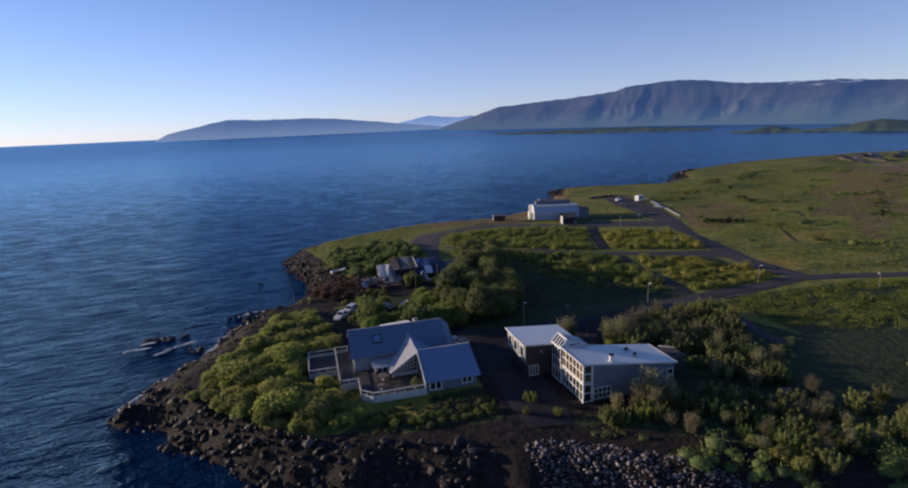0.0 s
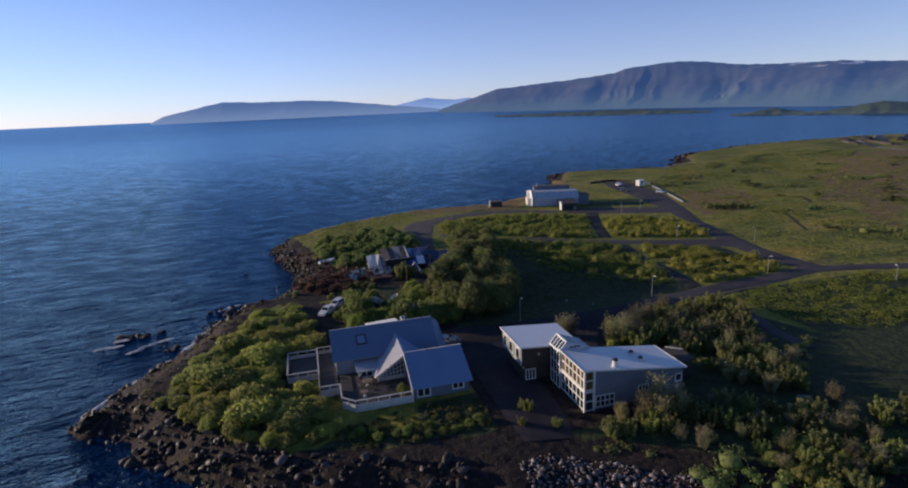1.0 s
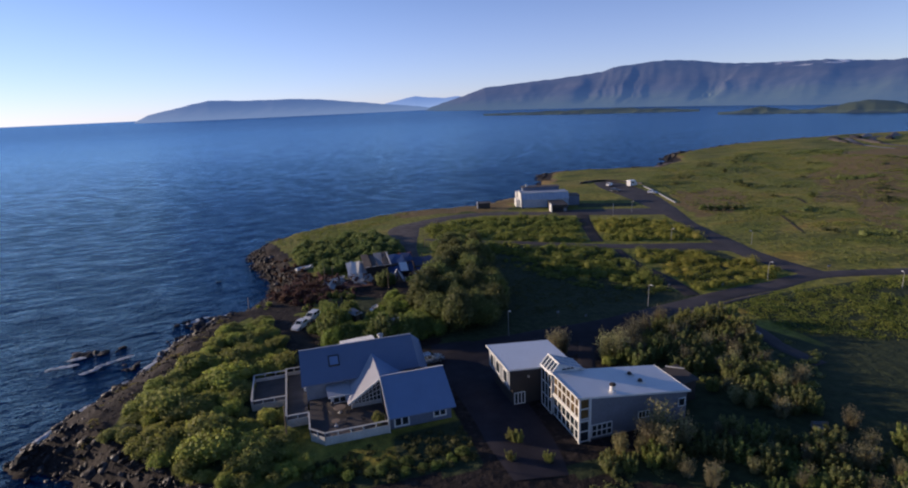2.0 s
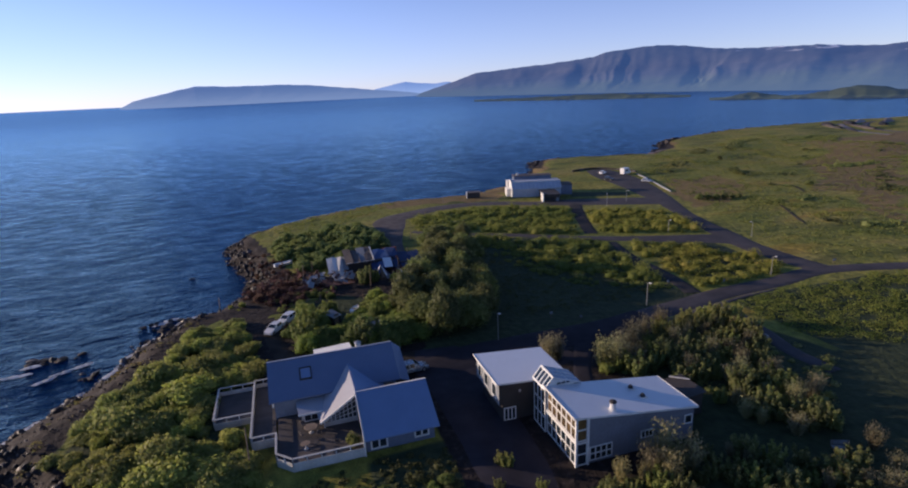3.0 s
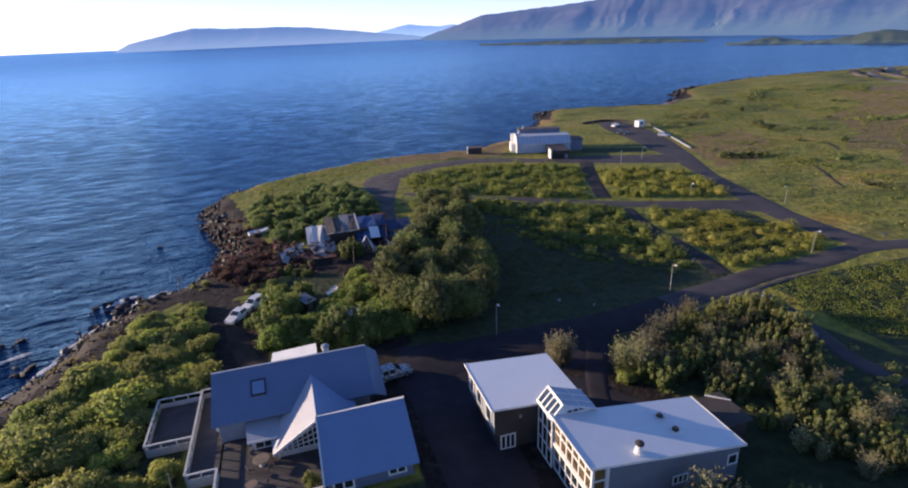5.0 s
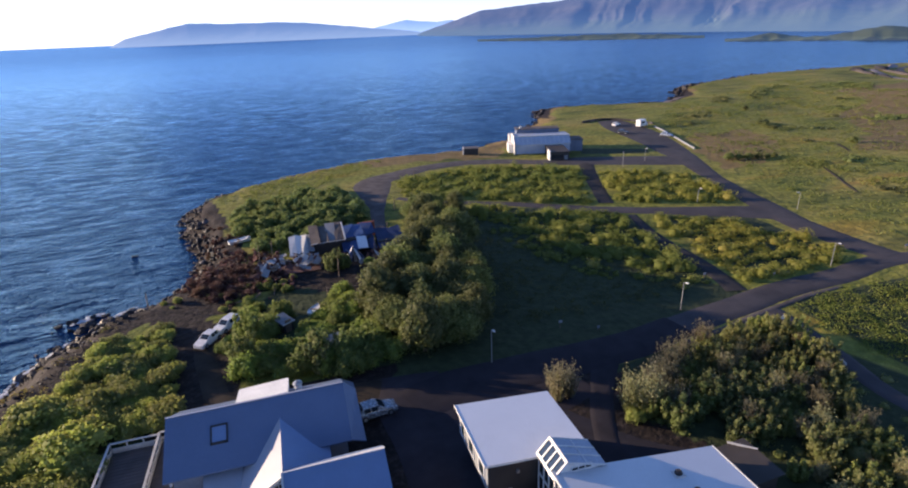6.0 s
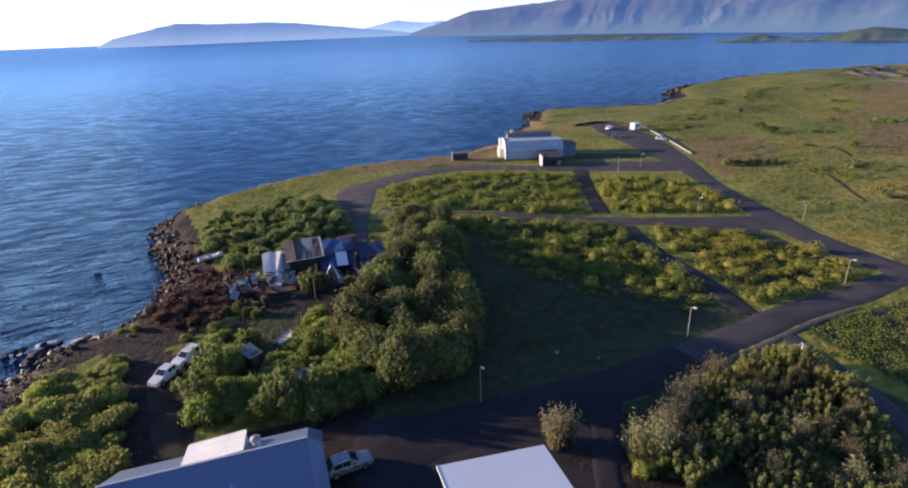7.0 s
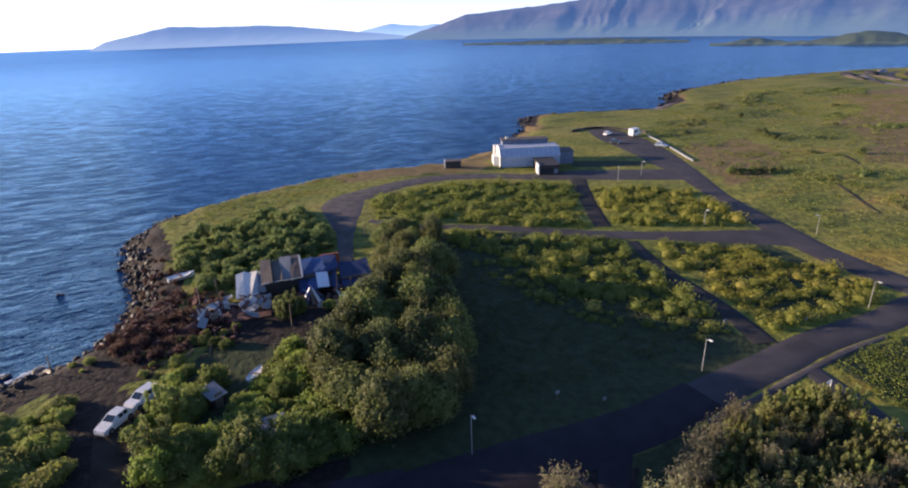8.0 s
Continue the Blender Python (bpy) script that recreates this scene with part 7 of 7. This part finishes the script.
def barrier(x, y, turn):
    g = float(ground_z(x, y))
    b = thing("barrier", "white tubular steel barrier at the road edge", "barrier", (x, y, g), turn)
    for s in (-0.75, 0.75):
        part("post", Shape().tube([(s, 0, -0.2), (s, 0, 1.0)], [0.06, 0.06], 8), WHITE, b)
    part("top_rail", Shape().tube([(-0.75, 0, 1.0), (0.75, 0, 1.0)], [0.07, 0.07], 8), WHITE, b)
    part("sign_plate", Shape().box(-0.55, 0.55, -0.03, 0.03, 0.62, 0.98), WHITE, b)


barrier(75.2, 86.6, 15)


def bench(x, y, turn):
    """A pale slatted garden bench in the shade of the bushes."""
    b = thing("garden_bench", "pale weathered slatted bench under the bushes", "bench", (x, y, float(ground_z(x, y))), turn)
    for k in range(3):
        part("seat_slat", Shape().box(-0.9, 0.9, -0.28 + 0.19 * k, -0.12 + 0.19 * k, 0.42, 0.46), GREYWALL, b)
    for k in range(3):
        part("back_slat", Shape().box(-0.9, 0.9, 0.30 + 0.03 * k, 0.34 + 0.03 * k, 0.52 + 0.17 * k, 0.64 + 0.17 * k), GREYWALL, b)
    for u in (-0.75, 0.75):
        part("leg", Shape().box(u - 0.05, u + 0.05, -0.26, -0.16, -0.1, 0.42), TIMBER, b)
        part("leg", Shape().hexa([(u - 0.05, 0.22, -0.1), (u + 0.05, 0.22, -0.1), (u + 0.05, 0.32, -0.1), (u - 0.05, 0.32, -0.1)], [(u - 0.05, 0.34, 1.0), (u + 0.05, 0.34, 1.0), (u + 0.05, 0.42, 1.0), (u - 0.05, 0.42, 1.0)]), TIMBER, b)


bench(59.8, 54.2, -25)


def field_stone(x, y, size, seed):
    z = float(ground_z(x, y))
    o = tagged(new("boulder", boulder_mesh(seed, FIELD_STONE, 2)), "pale grey field boulder beside the side road", "boulder", "field stones")
    o.matrix_basis = pose(x, y, z + 0.2 * size, 8, -6, seed * 40) @ Matrix.Diagonal((size * 1.3, size, size * 0.8, 1))


field_stone(71.2, 79.0, 0.5, 51)
field_stone(74.0, 77.4, 0.75, 52)


def marker(x, y, h, w, label="short pale marker post in the grass"):
    m = thing("marker_post", label, "post", (x, y, float(ground_z(x, y))))
    part("post", Shape().tube([(0, 0, -0.2), (0, 0, h)], [0.06, 0.05], 6), TIMBER, m)
    part("plate", Shape().box(-w / 2, w / 2, -0.08, -0.05, h - 0.35, h + 0.05), GREYWALL, m)


for x, y, h, w in ((47.6, 94.9, 1.1, 0.5), (75.6, 101.4, 0.9, 0.5), (52.0, 92.9, 0.6, 0.4), (114.2, 98.8, 0.9, 1.0), (86, 98.4, 0.7, 0.4), (70.2, 87.4, 0.8, 0.4)):
    marker(x, y, h, w)


def stone_kerb():
    k = thing("kerb", "long pale concrete kerb beside the turning place", "kerb")
    pts = smooth_line([(153.5, 221), (149.5, 208), (144.5, 194), (139.5, 181)], 2.5)
    for a, b in zip(pts, pts[1:]):
        za, zb = float(ground_z(a.x, a.y)), float(ground_z(b.x, b.y))
        g = (b - a) * 0.02
        part("kerb_stone", Shape().beam((a.x + g.x, a.y + g.y, za + 0.2), (b.x - g.x, b.y - g.y, zb + 0.2), 0.5, 0.5), GREYWALL, k)


stone_kerb()


def dark_wall():
    """A low dark stone wall behind the turning place."""
    w = thing("stone_wall", "low dark stone wall behind the turning place", "wall")
    pts = smooth_line([(134, 242), (141, 244.5), (148, 243), (154, 234), (156.5, 226)], 2.0)
    for a, b in zip(pts, pts[1:]):
        za, zb = float(ground_z(a.x, a.y)), float(ground_z(b.x, b.y))
        part("wall_stone", Shape().beam((a.x, a.y, za + 0.35), (b.x, b.y, zb + 0.35), 0.7, 0.9), BASALT, w)


dark_wall()

# ---- clutter ----
def garden_table(x, y, z, r, label):
    """A round garden table on a pedestal."""
    t = thing("garden_table", label, "table", (x, y, z))
    part("tabletop", Shape().tube([(0, 0, 0.68), (0, 0, 0.70), (0, 0, 0.73), (0, 0, 0.745)], [r * 0.96, r, r, r * 0.97], 20), TIMBER, t)
    part("pedestal", Shape().tube([(0, 0, 0.0), (0, 0, 0.05), (0, 0, 0.12), (0, 0, 0.68)], [0.28, 0.26, 0.06, 0.05], 10), OFFWHITE, t)


def garden_chair(x, y, z, turn, label="dark weathered garden chair on the deck"):
    c = thing("garden_chair", label, "chair", (x, y, z), turn, "deck chairs")
    part("seat", Shape().box(-0.24, 0.24, -0.24, 0.24, 0.41, 0.46), DECK, c, bevel=0.015)
    part("backrest", Shape().hexa([(-0.24, 0.2, 0.48), (0.24, 0.2, 0.48), (0.24, 0.25, 0.48), (-0.24, 0.25, 0.48)], [(-0.24, 0.32, 0.92), (0.24, 0.32, 0.92), (0.24, 0.37, 0.92), (-0.24, 0.37, 0.92)]), DECK, c)
    for px in (-0.2, 0.2):
        for py in (-0.2, 0.2):
            part("leg", Shape().tube([(px * 1.1, py * 1.1, 0), (px, py, 0.42)], [0.022, 0.022], 6), DECK, c)


garden_table(7.9, 75.6, -0.55, 0.75, "round weathered timber garden table on the deck")
for k in range(4):
    a = 0.6 + k * math.pi / 2
    garden_chair(7.9 + 1.15 * math.cos(a), 75.6 + 1.15 * math.sin(a), -0.55, math.degrees(a) - 90)
garden_table(7.2, 72.7, -0.55, 0.5, "small round weathered timber table by the railing")
garden_chair(8.3, 72.9, -0.55, 250)
garden_chair(10.6, 72.3, -0.55, 150)


def boat(x, y, turn, label, size=1.0):
    b = thing("rowing_boat", label, "boat", (x, y, float(ground_z(x, y)) + 0.05), turn)
    secs = []
    for u, w, z in ((-1.7, 0.55, 0.55), (-1.0, 0.8, 0.5), (0, 0.9, 0.48), (1.0, 0.7, 0.55), (1.8, 0.12, 0.75)):
        secs.append([(u * size, -w * size, z * size), (u * size, -w * 0.7 * size, 0.1 * size), (u * size, 0, 0.0), (u * size, w * 0.7 * size, 0.1 * size), (u * size, w * size, z * size), (u * size, w * 0.8 * size, (z - 0.12) * size), (u * size, -w * 0.8 * size, (z - 0.12) * size)])
    part("hull", loft(secs), WHITE, b)
    part("thwart", Shape().box(-0.2 * size, 0.1 * size, -0.75 * size, 0.75 * size, 0.38 * size, 0.45 * size), TIMBER, b)
    part("gunwale", Shape().tube([(-1.7 * size, -0.55 * size, 0.56 * size), (0, -0.9 * size, 0.5 * size), (1.0 * size, -0.7 * size, 0.57 * size), (1.8 * size, 0, 0.78 * size)], [0.05] * 4, 6), TIMBER, b)


boat(5.4, 145.6, 20, "small white rowing boat drawn up on the shore", 1.2)
boat(17.4, 111.3, 60, "small white boat hull among the bushes", 0.8)


def lean_to(x, y, w, d, h, turn, roof, label):
    s = thing("shed", label, "shed", (x, y, float(ground_z(x, y))), turn)
    part("wall", Shape().box(-w / 2, w / 2, -d / 2, d / 2, -0.3, h), DARKWALL, s)
    part("roof", Shape().slab([(-w / 2 - 0.2, -d / 2 - 0.2, h + 0.1), (w / 2 + 0.2, -d / 2 - 0.2, h + 0.1), (w / 2 + 0.2, d / 2 + 0.2, h + 0.5), (-w / 2 - 0.2, d / 2 + 0.2, h + 0.5)], 0.08), roof, s)
    part("edge_board", Shape().beam((-w / 2 - 0.2, -d / 2 - 0.22, h + 0.08), (w / 2 + 0.2, -d / 2 - 0.22, h + 0.08), 0.06, 0.16), OFFWHITE, s)
    part("door", Shape().box(-0.45, 0.45, -d / 2 - 0.05, -d / 2, -0.1, 1.8), TIMBER, s)


lean_to(13.2, 107.6, 1.5, 2.1, 1.3, 35, GREYWALL, "low grey-roofed shed hidden among garden bushes")
lean_to(19.4, 98.2, 2.0, 3.0, 1.9, 8, GREYWALL, "small grey-roofed shed among the garden bushes")


def rail_fence():
    """A low weathered rail fence between the yard and the bushes."""
    f = thing("fence", "low weathered timber rail fence beside the yard", "fence")
    pts = [(19.6, 116.2), (21.4, 116.0), (23.2, 115.6), (25.0, 115.4), (26.9, 115.0)]
    for x, y in pts:
        z = float(ground_z(x, y))
        part("post", Shape().tube([(x, y, z - 0.2), (x, y, z + 1.1)], [0.07, 0.06], 6), TIMBER, f)
    for (x0, y0), (x1, y1) in zip(pts, pts[1:]):
        for h in (0.55, 0.98):
            part("rail", Shape().beam((x0, y0, float(ground_z(x0, y0)) + h), (x1, y1, float(ground_z(x1, y1)) + h), 0.05, 0.12), TIMBER, f)


rail_fence()


def scrap(x, y, kind, seed):
    """One piece of shore scrap: a plank, a bent sheet or a drum."""
    rng = random.Random(seed)
    z = float(ground_z(x, y))
    if kind == "plank":
        t = thing("driftwood_plank", "grey driftwood plank lying on the shore", "driftwood", (x, y, z + 0.15), rng.uniform(0, 180), "driftwood")
        part("plank", Shape().beam((-rng.uniform(0.5, 1.3), 0, 0), (rng.uniform(0.5, 1.3), 0, rng.uniform(0, 0.6)), 0.12, 0.07), TIMBER if seed % 4 else REDWOOD, t)
    elif kind == "sheet":
        t = thing("rusty_sheet", "bent rust-red metal sheet on the shore", "scrap metal", (x, y, z + 0.2), rng.uniform(0, 360), "scrap sheets")
        w, d = rng.uniform(0.25, 0.6), rng.uniform(0.1, 0.28)
        part("sheet", loft([[(u, -d, a), (u, d, a + 0.15), (u, d, a + 0.19), (u, -d, a + 0.04)] for u, a in ((-w, 0), (-w * 0.2, 0.35 * rng.random()), (w * 0.4, 0.1), (w, 0.4 * rng.random()))]), RUST, t)
    else:
        t = thing("oil_drum", "rusty steel drum standing on the shore", "drum", (x, y, z), 0, "drums")
        part("drum", Shape().tube([(0, 0, -0.1), (0, 0, 0.3), (0, 0, 0.33), (0, 0, 0.6), (0, 0, 0.63), (0, 0, 0.9)], [0.29, 0.29, 0.31, 0.31, 0.29, 0.29], 12), RUST, t)


SCRAP = [(-2, 126), (3, 121.5), (6, 117.5), (12, 117), (16, 121), (14, 126), (14, 132), (13, 138), (8, 141), (3, 139), (0, 134)]
for k, (x, y) in enumerate(fill(SCRAP, 1.55, 77, 0.6)):
    scrap(x, y, ("sheet", "plank", "sheet", "plank", "sheet", "drum")[k % 6], k)


def pole(x, y, h, label="weathered upright driftwood pole"):
    p = thing("pole", label, "pole", (x, y, float(ground_z(x, y))), 0, "poles")
    part("shaft", Shape().tube([(0, 0, -0.3), (0.04, 0.02, h * 0.5), (0.12, 0.0, h)], [0.09, 0.08, 0.06], 7), TIMBER, p)


for x, y, h in ((9.5, 133, 3.4), (11.5, 137, 2.6), (6.0, 131, 2.4), (22, 122, 3.2), (37.5, 154, 3.0), (38.6, 150, 2.4), (1.6, 71.4, 5.4), (-5.8, 120.6, 2.6), (48, 180, 2.4), (60, 201, 2.2)):
    pole(x, y, h)


def quarry():
    """Long dumped banks and pale tracks where the far land meets the bay."""
    for k, (x, y, w, d, h, turn) in enumerate(((424, 353, 13, 3.0, 2.0, 55), (408, 338, 16, 2.6, 1.6, 60), (436, 345, 18, 3.0, 2.4, 50), (455, 352, 14, 2.8, 2.2, 20), (398, 315, 12, 2.2, 1.4, 58), (420, 322, 16, 2.8, 1.8, 62), (445, 325, 15, 3.0, 2.2, 40), (470, 340, 18, 3.2, 2.6, 25))):
        t = thing("spoil_mound", "long low bank of dumped gravel on the far shore", "heap", (x, y, float(ground_z(x, y)) - 0.3), turn, "gravel banks")
        v, f = ball(random.Random(k), 0.6)
        o = new("mound", arrays("mound", v * np.array([w, d, h]), f, (BASALT, GRAVEL, BASALT, PALE_STONE)[k % 4]))
        o.parent = t
    ribbon("road", [(430, 348), (412, 328), (392, 300), (378, 272)], [5, 4, 4, 4], PALE_STONE, "pale gravel track beside the dumped banks", lift=0.25, seed=31)
    ribbon("road", [(470, 350), (440, 335), (415, 310), (400, 280)], [4, 4, 4, 4], PALE_STONE, "pale gravel track beside the dumped banks", lift=0.25, seed=33)


quarry()
